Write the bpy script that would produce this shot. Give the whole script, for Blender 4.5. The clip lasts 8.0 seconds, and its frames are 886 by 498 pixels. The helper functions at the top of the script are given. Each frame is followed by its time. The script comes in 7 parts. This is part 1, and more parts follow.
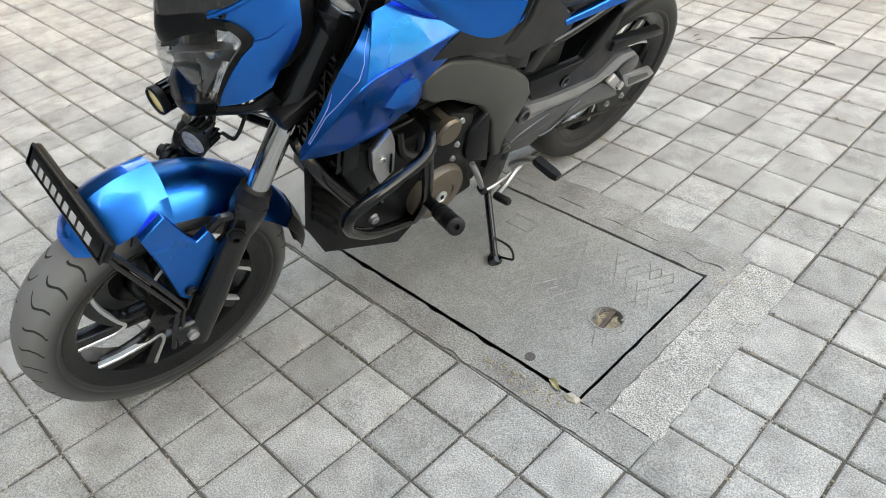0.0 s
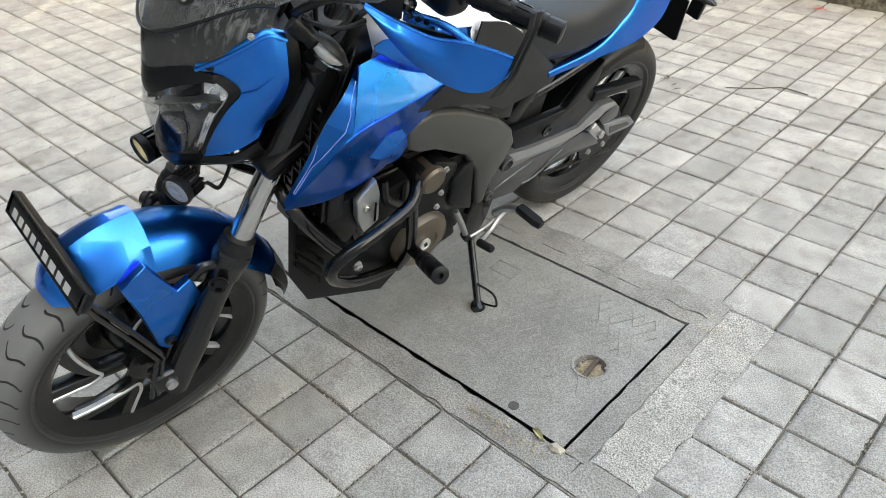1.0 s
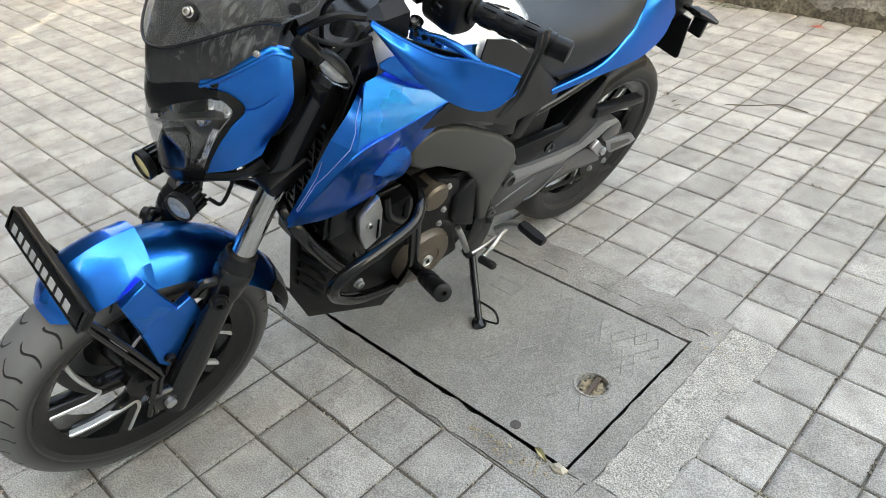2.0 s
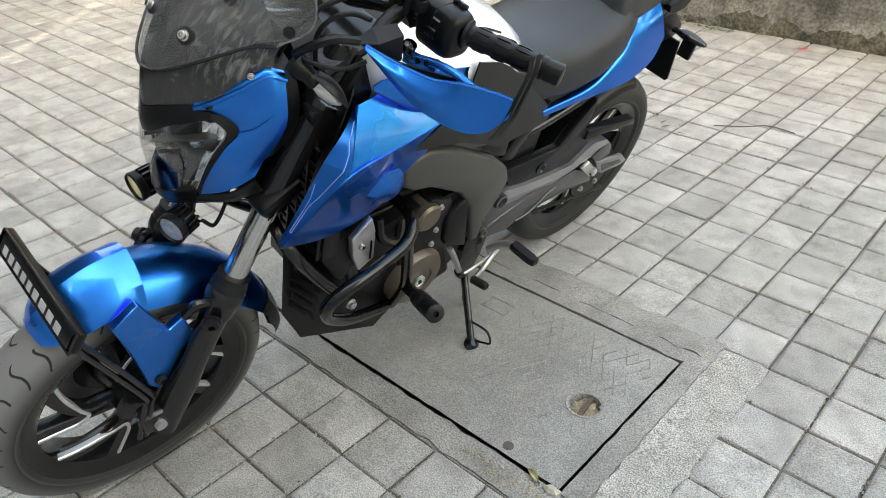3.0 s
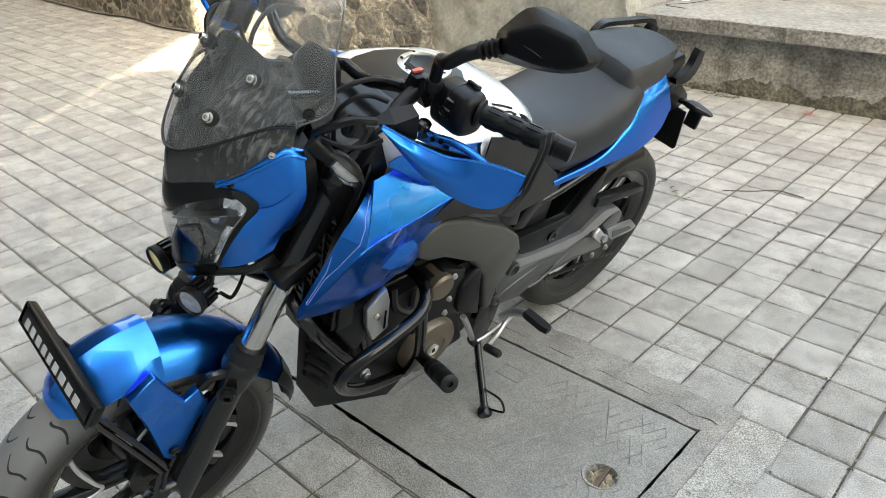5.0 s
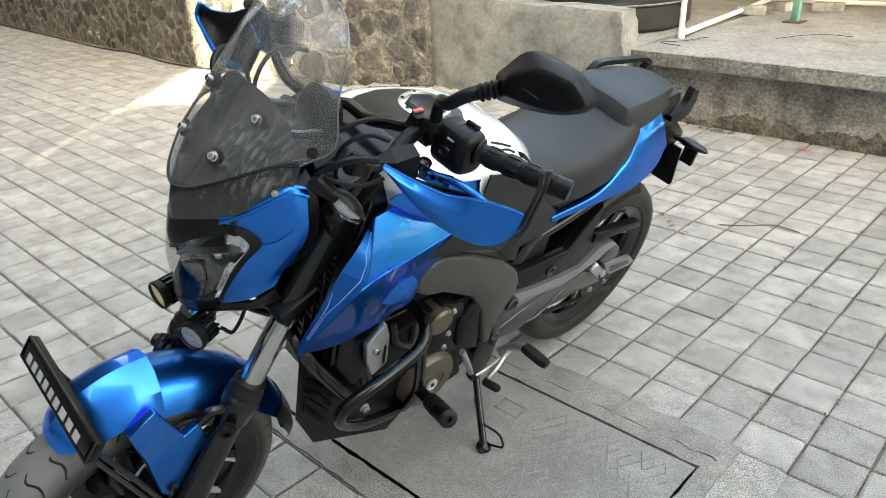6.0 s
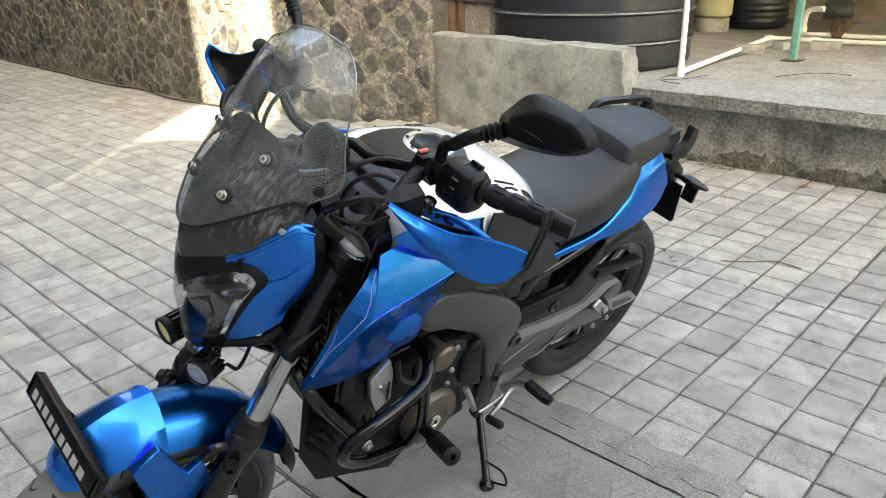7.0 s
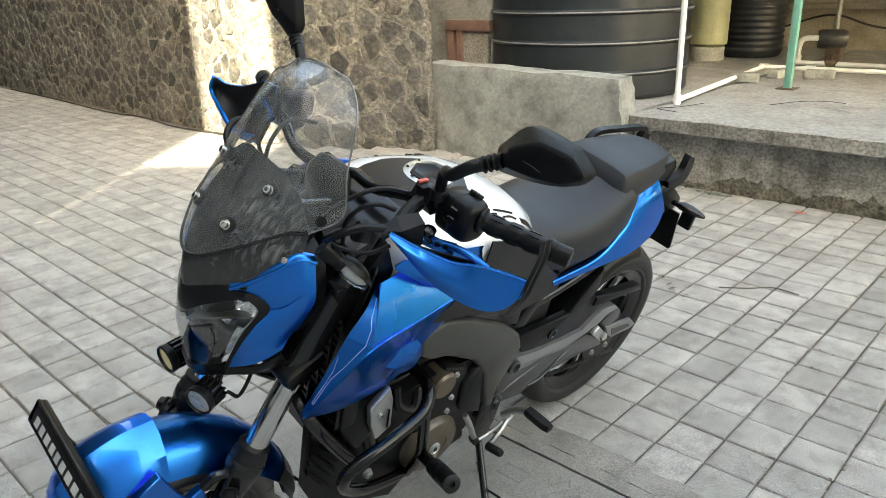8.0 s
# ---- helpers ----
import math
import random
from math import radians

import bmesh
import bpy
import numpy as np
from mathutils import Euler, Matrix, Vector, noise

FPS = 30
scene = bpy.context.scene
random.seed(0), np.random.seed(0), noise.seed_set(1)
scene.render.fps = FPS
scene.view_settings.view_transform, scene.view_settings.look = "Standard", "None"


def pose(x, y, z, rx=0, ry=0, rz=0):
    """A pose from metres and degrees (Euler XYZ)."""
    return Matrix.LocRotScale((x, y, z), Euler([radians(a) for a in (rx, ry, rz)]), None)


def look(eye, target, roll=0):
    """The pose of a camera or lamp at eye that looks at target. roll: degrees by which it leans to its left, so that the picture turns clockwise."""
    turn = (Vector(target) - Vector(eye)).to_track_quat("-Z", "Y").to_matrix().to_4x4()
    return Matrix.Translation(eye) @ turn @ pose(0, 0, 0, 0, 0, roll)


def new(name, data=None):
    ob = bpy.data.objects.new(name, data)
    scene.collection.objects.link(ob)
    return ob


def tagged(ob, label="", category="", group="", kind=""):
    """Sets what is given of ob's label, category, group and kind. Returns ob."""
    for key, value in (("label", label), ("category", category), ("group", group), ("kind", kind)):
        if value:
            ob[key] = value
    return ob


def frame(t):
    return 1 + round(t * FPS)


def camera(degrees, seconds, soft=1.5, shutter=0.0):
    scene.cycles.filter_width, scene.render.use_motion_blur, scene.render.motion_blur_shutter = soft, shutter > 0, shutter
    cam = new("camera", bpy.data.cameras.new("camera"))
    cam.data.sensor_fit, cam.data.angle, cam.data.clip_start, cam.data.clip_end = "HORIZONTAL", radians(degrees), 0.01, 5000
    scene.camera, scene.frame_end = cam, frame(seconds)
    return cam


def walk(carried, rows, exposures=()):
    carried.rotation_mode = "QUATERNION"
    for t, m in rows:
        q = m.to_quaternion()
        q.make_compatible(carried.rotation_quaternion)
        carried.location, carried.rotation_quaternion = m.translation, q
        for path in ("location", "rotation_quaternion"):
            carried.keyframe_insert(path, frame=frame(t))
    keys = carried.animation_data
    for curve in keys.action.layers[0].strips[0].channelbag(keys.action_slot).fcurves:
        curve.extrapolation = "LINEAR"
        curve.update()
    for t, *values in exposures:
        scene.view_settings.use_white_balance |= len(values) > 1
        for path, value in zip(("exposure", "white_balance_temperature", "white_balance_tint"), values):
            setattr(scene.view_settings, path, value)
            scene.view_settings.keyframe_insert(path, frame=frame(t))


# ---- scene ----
cam = camera(62.6, 8.0, soft=0.75)
PATH = [
    (0, (1.328, -0.535, 1.265), (0.175, 0.55, 0.042), -4.0),
    (0.5, (1.325, -0.535, 1.272), (0.168, 0.599, 0.099), -3.3),
    (1, (1.315, -0.53, 1.28), (0.159, 0.64, 0.142), -2.5),
    (1.5, (1.302, -0.528, 1.281), (0.141, 0.651, 0.158), -2.2),
    (3, (1.293, -0.531, 1.287), (0.131, 0.7, 0.22), -1.5),
    (3.5, (1.296, -0.533, 1.291), (0.114, 0.705, 0.257), -1.8),
    (4, (1.295, -0.535, 1.295), (0.091, 0.709, 0.294), -1.8),
    (4.5, (1.292, -0.536, 1.304), (0.071, 0.725, 0.346), -2.0),
    (6, (1.299, -0.549, 1.325), (0.042, 0.759, 0.483), -1.9),
    (6.5, (1.301, -0.553, 1.333), (0.037, 0.781, 0.543), -1.7),
    (7, (1.304, -0.559, 1.336), (0.019, 0.774, 0.58), -1.8),
    (7.5, (1.308, -0.564, 1.34), (0.014, 0.777, 0.615), -1.7),
    (8, (1.313, -0.57, 1.346), (0.014, 0.785, 0.656), -1.8),
]
walk(cam, [(t, look(eye, target, roll)) for t, eye, target, roll in PATH],
     [(0, 4.04, 8900, 6), (3, 3.91, 8900, 5), (6, 3.86, 8750, 4), (8, 3.66, 8650, 3)])


# ---- world, sun and exposure ----
SUN_FROM = Vector((0.655, -0.755, 0.0))          # level direction towards the sun
SUN_EL = radians(25)
world = bpy.data.worlds.new("world")
scene.world = world
world.use_nodes = True
sky = world.node_tree.nodes.new("ShaderNodeTexSky")
sky.sky_type = "NISHITA"
sky.sun_disc = False
sky.sun_elevation = SUN_EL
sky.sun_rotation = math.atan2(SUN_FROM.x, SUN_FROM.y)
sky.air_density, sky.dust_density, sky.ozone_density = 1.0, 6.0, 1.0
bg = world.node_tree.nodes["Background"]
bg.inputs["Strength"].default_value = 0.15
world.node_tree.links.new(sky.outputs[0], bg.inputs["Color"])
sun = new("sun", bpy.data.lights.new("sun", "SUN"))
sun.data.energy, sun.data.angle, sun.data.color = 2.7, radians(0.5), (1.0, 0.95, 0.87)
sun_dir = Vector((SUN_FROM.x * math.cos(SUN_EL), SUN_FROM.y * math.cos(SUN_EL), math.sin(SUN_EL)))
sun.matrix_world = look(sun_dir * 30, (0, 0, 0))


# ---- materials ----
def material(name, color, rough=0.5, metal=0.0, coat=0.0, var=0.15, scale=8.0, fine=120.0, bump=0.1, bump_d=0.002,
             trans=0.0, ior=1.5, tint=None, piece=0.0, island=0.0, fvar=None, rough_var=0.1, spec=0.5, alpha=1.0):
    """A principled material with colour variation at two scales, uneven gloss and fine relief."""
    m = bpy.data.materials.new(name)
    m.use_nodes = True
    nt = m.node_tree
    p = nt.nodes["Principled BSDF"]
    geo = nt.nodes.new("ShaderNodeNewGeometry")

    def noise_tex(sc, detail):
        n = nt.nodes.new("ShaderNodeTexNoise")
        n.inputs["Scale"].default_value, n.inputs["Detail"].default_value = sc, detail
        nt.links.new(geo.outputs["Position"], n.inputs["Vector"])
        return n

    def ramp(fac, a, b, lo, hi):
        r = nt.nodes.new("ShaderNodeMapRange")
        for k, v in zip(("From Min", "From Max", "To Min", "To Max"), (a, b, lo, hi)):
            r.inputs[k].default_value = v
        nt.links.new(fac, r.inputs["Value"])
        return r.outputs[0]

    def times(a, b):
        n = nt.nodes.new("ShaderNodeMath")
        n.operation = "MULTIPLY"
        nt.links.new(a, n.inputs[0])
        nt.links.new(b, n.inputs[1])
        return n.outputs[0]

    big, small = noise_tex(scale, 4), noise_tex(fine, 5)
    gain = times(ramp(big.outputs[0], 0.3, 0.7, 1 - var, 1 + var), ramp(small.outputs[0], 0.35, 0.65, 1 - (fvar or var * 0.7), 1 + (fvar or var * 0.7)))
    if piece:
        info = nt.nodes.new("ShaderNodeObjectInfo")
        gain = times(gain, ramp(info.outputs["Random"], 0, 1, 1 - piece, 1 + piece))
    if island:
        gain = times(gain, ramp(geo.outputs["Random Per Island"], 0, 1, 1 - island, 1 + island))
    base = nt.nodes.new("ShaderNodeRGB")
    base.outputs[0].default_value = (*color, 1)
    colour = base.outputs[0]
    if tint:
        mixn = nt.nodes.new("ShaderNodeMix")
        mixn.data_type = "RGBA"
        mixn.inputs["B"].default_value = (*tint, 1)
        nt.links.new(colour, mixn.inputs["A"])
        mid = noise_tex(scale * 2.3, 6)
        nt.links.new(ramp(mid.outputs[0], 0.48, 0.68, 0, 0.8), mixn.inputs["Factor"])
        colour = mixn.outputs["Result"]
    mul = nt.nodes.new("ShaderNodeVectorMath")
    mul.operation = "SCALE"
    nt.links.new(colour, mul.inputs[0])
    nt.links.new(gain, mul.inputs["Scale"])
    nt.links.new(mul.outputs[0], p.inputs["Base Color"])
    nt.links.new(ramp(big.outputs[0], 0.3, 0.7, max(rough - rough_var * rough, 0.0), min(rough + rough_var * rough, 1.0)), p.inputs["Roughness"])
    p.inputs["Metallic"].default_value = metal
    p.inputs["Coat Weight"].default_value = coat
    p.inputs["Coat Roughness"].default_value = 0.03
    p.inputs["Transmission Weight"].default_value = trans
    p.inputs["IOR"].default_value = ior
    p.inputs["Specular IOR Level"].default_value = spec
    p.inputs["Alpha"].default_value = alpha
    if bump:
        b = nt.nodes.new("ShaderNodeBump")
        b.inputs["Strength"].default_value, b.inputs["Distance"].default_value = bump, bump_d
        nt.links.new(small.outputs[0], b.inputs["Height"])
        nt.links.new(b.outputs[0], p.inputs["Normal"])
    return m


M_TILE = material("paver_concrete", (0.330, 0.319, 0.298), 0.88, var=0.20, fvar=0.36, scale=8.0, fine=290, bump=1.0, bump_d=0.004, piece=0.15, tint=(0.262, 0.246, 0.228))
M_TILE_FAR = material("paver_concrete_far", (0.320, 0.310, 0.290), 0.88, var=0.22, fvar=0.30, scale=8.0, fine=330, bump=0.9, bump_d=0.003, island=0.14, tint=(0.255, 0.240, 0.222))
M_JOINT = material("joint_dirt", (0.105, 0.094, 0.078), 0.95, var=0.3, scale=6, fine=400, bump=0.8, bump_d=0.004)
# Kept dark so the unseen sunlit ground outside bounces little light.
M_EARTH = material("low_bounce_ground", (0.070, 0.070, 0.071), 0.95, var=0.2, scale=1.5, fine=60, bump=0.6, bump_d=0.006)
M_GROUND = material("sandy_ground", (0.30, 0.285, 0.26), 0.95, var=0.15, scale=1.5, fine=60, bump=0.6, bump_d=0.006)
M_PLATE = material("manhole_concrete", (0.222, 0.214, 0.198), 0.8, var=0.16, fvar=0.34, scale=5, fine=280, bump=0.9, bump_d=0.003, tint=(0.268, 0.259, 0.240))
M_MORTAR = material("rough_mortar", (0.405, 0.388, 0.355), 0.95, var=0.14, fvar=0.50, scale=9, fine=250, bump=1.0, bump_d=0.008, tint=(0.31, 0.296, 0.27))
M_CURB = material("frame_concrete", (0.262, 0.250, 0.230), 0.9, var=0.20, fvar=0.36, scale=7, fine=240, bump=1.0, bump_d=0.005, tint=(0.205, 0.193, 0.176))
M_CEMENT = material("cement_plaster", (0.275, 0.285, 0.272), 0.9, var=0.26, fvar=0.13, scale=2.6, fine=38, bump=0.8, bump_d=0.008, tint=(0.135, 0.138, 0.130))
M_CEMENT_DARK = material("weathered_cement", (0.275, 0.270, 0.250), 0.95, var=0.30, fvar=0.34, scale=3.4, fine=60, bump=1.0, bump_d=0.012, tint=(0.125, 0.118, 0.104))
M_SLAB = material("slab_cement", (0.272, 0.277, 0.274), 0.85, var=0.17, fvar=0.20, scale=2.2, fine=40, bump=0.5, bump_d=0.004, tint=(0.200, 0.200, 0.194))
M_MOSS = material("damp_black_moss", (0.150, 0.140, 0.112), 0.95, var=0.35, fvar=0.45, scale=9, fine=60, bump=1.0, bump_d=0.008, tint=(0.045, 0.042, 0.034))
M_STONE = material("basalt_stone", (0.080, 0.079, 0.075), 0.9, var=0.30, scale=5, fine=28, fvar=0.25, bump=1.0, bump_d=0.020, piece=0.50, tint=(0.165, 0.152, 0.123))
M_STONE_FAR = material("basalt_stone_far", (0.080, 0.079, 0.075), 0.9, var=0.30, scale=5, fine=28, fvar=0.25, bump=1.0, bump_d=0.020, island=0.50, tint=(0.165, 0.152, 0.123))
M_POINTING = material("stone_pointing", (0.212, 0.200, 0.176), 0.95, var=0.32, fvar=0.36, scale=6, fine=30, bump=1.0, bump_d=0.030, tint=(0.115, 0.110, 0.098))
M_BLUE = material("blue_metallic_paint", (0.0, 0.192, 0.70), 0.29, metal=1.0, coat=0.55, var=0.03, scale=3, fine=2500, bump=0.0)
M_BLUE.node_tree.nodes["Principled BSDF"].inputs["Specular Tint"].default_value = (0.0, 0.45, 1.0, 1.0)
M_BLUE.node_tree.nodes["Principled BSDF"].inputs["Coat Roughness"].default_value = 0.015
M_BLUE.node_tree.nodes["Principled BSDF"].inputs["Coat IOR"].default_value = 1.42
M_BLACKP = material("black_matt_plastic", (0.0050, 0.0052, 0.0058), 0.36, var=0.1, scale=20, fine=900, bump=0.2, bump_d=0.0005, spec=0.22)
M_BLACK = material("black_satin_paint", (0.0075, 0.0076, 0.008), 0.20, var=0.06, scale=12, fine=400, bump=0.05, bump_d=0.0005, spec=0.45)
M_TYRE = material("tyre_rubber", (0.032, 0.032, 0.033), 0.75, var=0.2, scale=9, fine=300, bump=0.3, bump_d=0.001, tint=(0.05, 0.048, 0.045))
M_TANKBLACK = material("black_polyethylene", (0.013, 0.018, 0.023), 0.36, var=0.12, scale=3, fine=60, bump=0.1, bump_d=0.002, tint=(0.022, 0.026, 0.029))


M_GRIT = material("joint_grit", (0.26, 0.23, 0.185), 0.95, var=0.2, scale=9, fine=300, bump=0.0, island=0.75)


# ---- mesh helpers ----
def link(name, bm, mat, parent=None, label="", smooth=40):
    me = bpy.data.meshes.new(name)
    bmesh.ops.recalc_face_normals(bm, faces=bm.faces)
    bm.to_mesh(me)
    bm.free()
    me.materials.append(mat)
    for f in me.polygons:
        f.use_smooth = smooth > 0
    if smooth:
        me.set_sharp_from_angle(angle=radians(smooth))
    ob = new(name, me)
    if parent is not None:
        ob.parent = parent
    if label:
        ob["label"] = label
    return ob


def part(name, bm, mat, parent, label="", smooth=40):
    return link(name, bm, mat, parent, label, smooth)


def thing(name, m, label, category, group="", kind=""):
    ob = new(name)
    ob.matrix_world = m
    ob.empty_display_size = 0.05
    return tagged(ob, label, category, group, kind)


def box(x0, x1, y0, y1, z0, z1, bevel=0.0, seg=2, bm=None):
    bm = bm or bmesh.new()
    v = [bm.verts.new(p) for p in ((x0, y0, z0), (x1, y0, z0), (x1, y1, z0), (x0, y1, z0), (x0, y0, z1), (x1, y0, z1), (x1, y1, z1), (x0, y1, z1))]
    fs = [bm.faces.new([v[i] for i in q]) for q in ((3, 2, 1, 0), (4, 5, 6, 7), (0, 1, 5, 4), (1, 2, 6, 5), (2, 3, 7, 6), (3, 0, 4, 7))]
    if bevel:
        es = {e for f in fs for e in f.edges}
        bmesh.ops.bevel(bm, geom=list(es), offset=bevel, segments=seg, profile=0.5, affect="EDGES")
    return bm


def prism(pts, a0, a1, axis="y", bevel=0.0, seg=2, bm=None):
    """A polygon given in the two other axes, extruded along axis from a0 to a1."""
    bm = bm or bmesh.new()

    def at(u, v, a):
        return {"x": (a, u, v), "y": (u, a, v), "z": (u, v, a)}[axis]
    lo = [bm.verts.new(at(u, v, a0)) for u, v in pts]
    hi = [bm.verts.new(at(u, v, a1)) for u, v in pts]
    n = len(pts)
    fs = [bm.faces.new(lo[::-1]), bm.faces.new(hi)]
    fs += [bm.faces.new((lo[i], lo[(i + 1) % n], hi[(i + 1) % n], hi[i])) for i in range(n)]
    bmesh.ops.recalc_face_normals(bm, faces=fs)
    if bevel:
        bmesh.ops.bevel(bm, geom=list({e for f in fs for e in f.edges}), offset=bevel, segments=seg, profile=0.5, affect="EDGES")
    return bm


def loft(rings, caps=True, closed=True, bm=None):
    """Skins rings of equal point counts."""
    bm = bm or bmesh.new()
    vs = [[bm.verts.new(p) for p in r] for r in rings]
    n = len(rings[0])
    for a, b in zip(vs, vs[1:]):
        for i in range(n if closed else n - 1):
            j = (i + 1) % n
            try:
                bm.faces.new((a[i], a[j], b[j], b[i]))
            except ValueError:
                pass
    if caps and closed:
        bm.faces.new(vs[0][::-1])
        bm.faces.new(vs[-1])
    return bm


def frame_of(d):
    d = Vector(d).normalized()
    up = Vector((0, 0, 1)) if abs(d.z) < 0.95 else Vector((1, 0, 0))
    a = d.cross(up).normalized()
    return d, a, a.cross(d).normalized()


def lathe(profile, origin, direction, n=32, bm=None, caps=True):
    """Turns (radius, distance along the axis) round the axis."""
    d, a, b = frame_of(direction)
    o = Vector(origin)
    rings = [[o + d * h + (a * math.cos(2 * math.pi * k / n) + b * math.sin(2 * math.pi * k / n)) * r for k in range(n)] for r, h in profile]
    return loft(rings, caps=caps, bm=bm)


def smooth_line(pts, steps=6, closed=False):
    P = [Vector(p) for p in pts]
    out = []
    n = len(P)
    for i in range(n if closed else n - 1):
        p1, p2 = P[i], P[(i + 1) % n]
        p0 = P[i - 1] if closed or i else p1 * 2 - p2
        p3 = P[(i + 2) % n] if closed or i + 2 < n else p2 * 2 - p1
        for s in range(steps):
            t = s / steps
            out.append(0.5 * ((2 * p1) + (p2 - p0) * t + (2 * p0 - 5 * p1 + 4 * p2 - p3) * t * t + (3 * p1 - p0 - 3 * p2 + p3) * t ** 3))
    if not closed:
        out.append(P[-1])
    return out


def tube(pts, r, n=10, steps=6, bm=None, closed=False, smooth=True):
    """A round bar along a smooth line; r may be a list of radii for the ends."""
    line = smooth_line(pts, steps, closed) if smooth else [Vector(p) for p in pts]
    m = len(line)
    rings, a = [], None
    for i, p in enumerate(line):
        if closed:
            d = (line[(i + 1) % m] - line[i - 1]).normalized()
        else:
            d = (line[min(i + 1, m - 1)] - line[max(i - 1, 0)]).normalized()
        a = frame_of(d)[1] if a is None else (a - d * a.dot(d)).normalized()
        b = d.cross(a)
        rr = r if not isinstance(r, (list, tuple)) else r[0] + (r[1] - r[0]) * i / (m - 1)
        rings.append([p + (a * math.cos(2 * math.pi * k / n) + b * math.sin(2 * math.pi * k / n)) * rr for k in range(n)])
    if closed:
        rings.append(rings[0])
        return loft(rings, caps=False, bm=bm)
    return loft(rings, bm=bm)


def sheet(rows, thick, bm=None):
    """A skin over rows of points, given thickness on its inner side."""
    bm = loft(rows, caps=False, closed=False, bm=bm)
    bmesh.ops.recalc_face_normals(bm, faces=bm.faces)
    bm.normal_update()
    bmesh.ops.solidify(bm, geom=list(bm.faces), thickness=thick)
    return bm


def bolt(origin, direction, r=0.008, h=0.006, bm=None):
    bm = lathe([(r * 1.3, 0), (r * 1.3, h * 0.25), (r, h * 0.3), (r, h * 0.9), (r * 0.85, h), (r * 0.5, h), (r * 0.45, h * 0.5)], origin, direction, 12, bm)
    return bm


# ---- ground and manhole ----
TILE = 0.154
ground = tagged(link("ground", box(-70, 70, -70, 70, -0.60, -0.20), M_EARTH), "ground round the paved yard, out of view, dark to limit bounce", "ground", kind="structure")
MX0, MX1, MY0, MY1 = -0.55, 0.742, 0.398, 0.945        # manhole cover
FX0, FX1, FY0, FY1 = -4 * TILE, 6 * TILE, 2 * TILE, 7 * TILE   # its concrete surround


def rough_slab(x0, x1, y0, y1, z0, z1, step, amp, seed, fade=0.0, under=0.0):
    """A slab with an uneven top and ragged rims."""
    bm = bmesh.new()
    nx, ny = max(2, int((x1 - x0) / step)), max(2, int((y1 - y0) / step))
    grid = []
    for j in range(ny + 1):
        row = []
        for i in range(nx + 1):
            x, y = x0 + (x1 - x0) * i / nx, y0 + (y1 - y0) * j / ny
            n1 = noise.noise(Vector((x * 9, y * 9, seed))) + 0.5 * noise.noise(Vector((x * 31, y * 31, seed)))
            if i in (0, nx):
                x += amp * noise.noise(Vector((y * 22, seed, 3))) * 1.6
            if j in (0, ny):
                y += amp * noise.noise(Vector((x * 22, seed, 7))) * 1.6
            row.append(bm.verts.new((x, y, z1 + amp * n1 * 0.5 - (fade if i in (0, nx) or j in (0, ny) else 0))))
        grid.append(row)
    for j in range(ny):
        for i in range(nx):
            bm.faces.new((grid[j][i], grid[j][i + 1], grid[j + 1][i + 1], grid[j + 1][i]))
    rim = [e for e in bm.edges if e.is_boundary]
    ext = bmesh.ops.extrude_edge_only(bm, edges=rim)["geom"]
    for v in ext:
        if isinstance(v, bmesh.types.BMVert):
            v.co.z = z0
            v.co.x += under if v.co.x < (x0 + x1) / 2 else -under
            v.co.y += under if v.co.y < (y0 + y1) / 2 else -under
    return bm


def joint_sand():
    bm = bmesh.new()
    for x0, x1, y0, y1 in ((-40, 40, -40, FY0), (-40, 40, FY1, 3.97), (-40, FX0, FY0, FY1), (FX1, 40, FY0, FY1)):
        box(x0, x1, y0, y1, -0.201, -0.0080, bm=bm)
    return bm


tagged(link("joint_sand", joint_sand(), M_JOINT, smooth=0), "brown sand and dirt filling the paver joints", "sand", kind="structure")
surround = thing("manhole_surround", Matrix(), "grey cement frame with rough light mortar set round a manhole cover", "manhole frame", kind="structure")
for x0, x1, y0, y1 in ((FX0, FX1, FY0, MY0 - 0.012), (MX1 + 0.012, FX1, MY0 - 0.012, FY1), (FX0, MX1 + 0.012, MY1 + 0.012, FY1), (FX0, MX0 - 0.012, MY0 - 0.012, MY1 + 0.012)):
    part("bed", box(x0, x1, y0, y1, -0.201, -0.005), M_CURB, surround)
part("near_strip", rough_slab(FX0, FX1 - 0.13, FY0 + 0.004, MY0 - 0.010, -0.03, 0.0005, 0.012, 0.004, 1.0), M_CURB, surround)
part("side_strip", rough_slab(MX1 + 0.008, MX1 + 0.062, MY0 - 0.008, MY1 + 0.05, -0.03, 0.001, 0.012, 0.003, 2.0), M_CURB, surround)
part("mortar_band", rough_slab(MX1 + 0.064, FX1 + 0.006, FY0 + 0.10, FY1 - 0.005, -0.03, 0.000, 0.010, 0.006, 3.0), M_MORTAR, surround, "rough light grey mortar")
part("corner_patch", rough_slab(FX1 - 0.128, FX1 + 0.002, FY0 + 0.004, FY0 + 0.098, -0.03, 0.0005, 0.012, 0.003, 4.0), M_CURB, surround)
part("end_strip", rough_slab(FX0 + 0.004, MX0 - 0.008, MY0 - 0.008, MY1 + 0.006, -0.03, 0.001, 0.012, 0.003, 9.0), M_CURB, surround)
part("far_strip", rough_slab(FX0, MX1 + 0.062, MY1 + 0.008, MY1 + 0.058, -0.03, 0.001, 0.012, 0.003, 5.0), M_CURB, surround)
part("far_mortar", rough_slab(FX0, MX1 + 0.06, MY1 + 0.060, FY1 + 0.022, -0.03, 0.001, 0.012, 0.008, 6.0), M_CURB, surround)

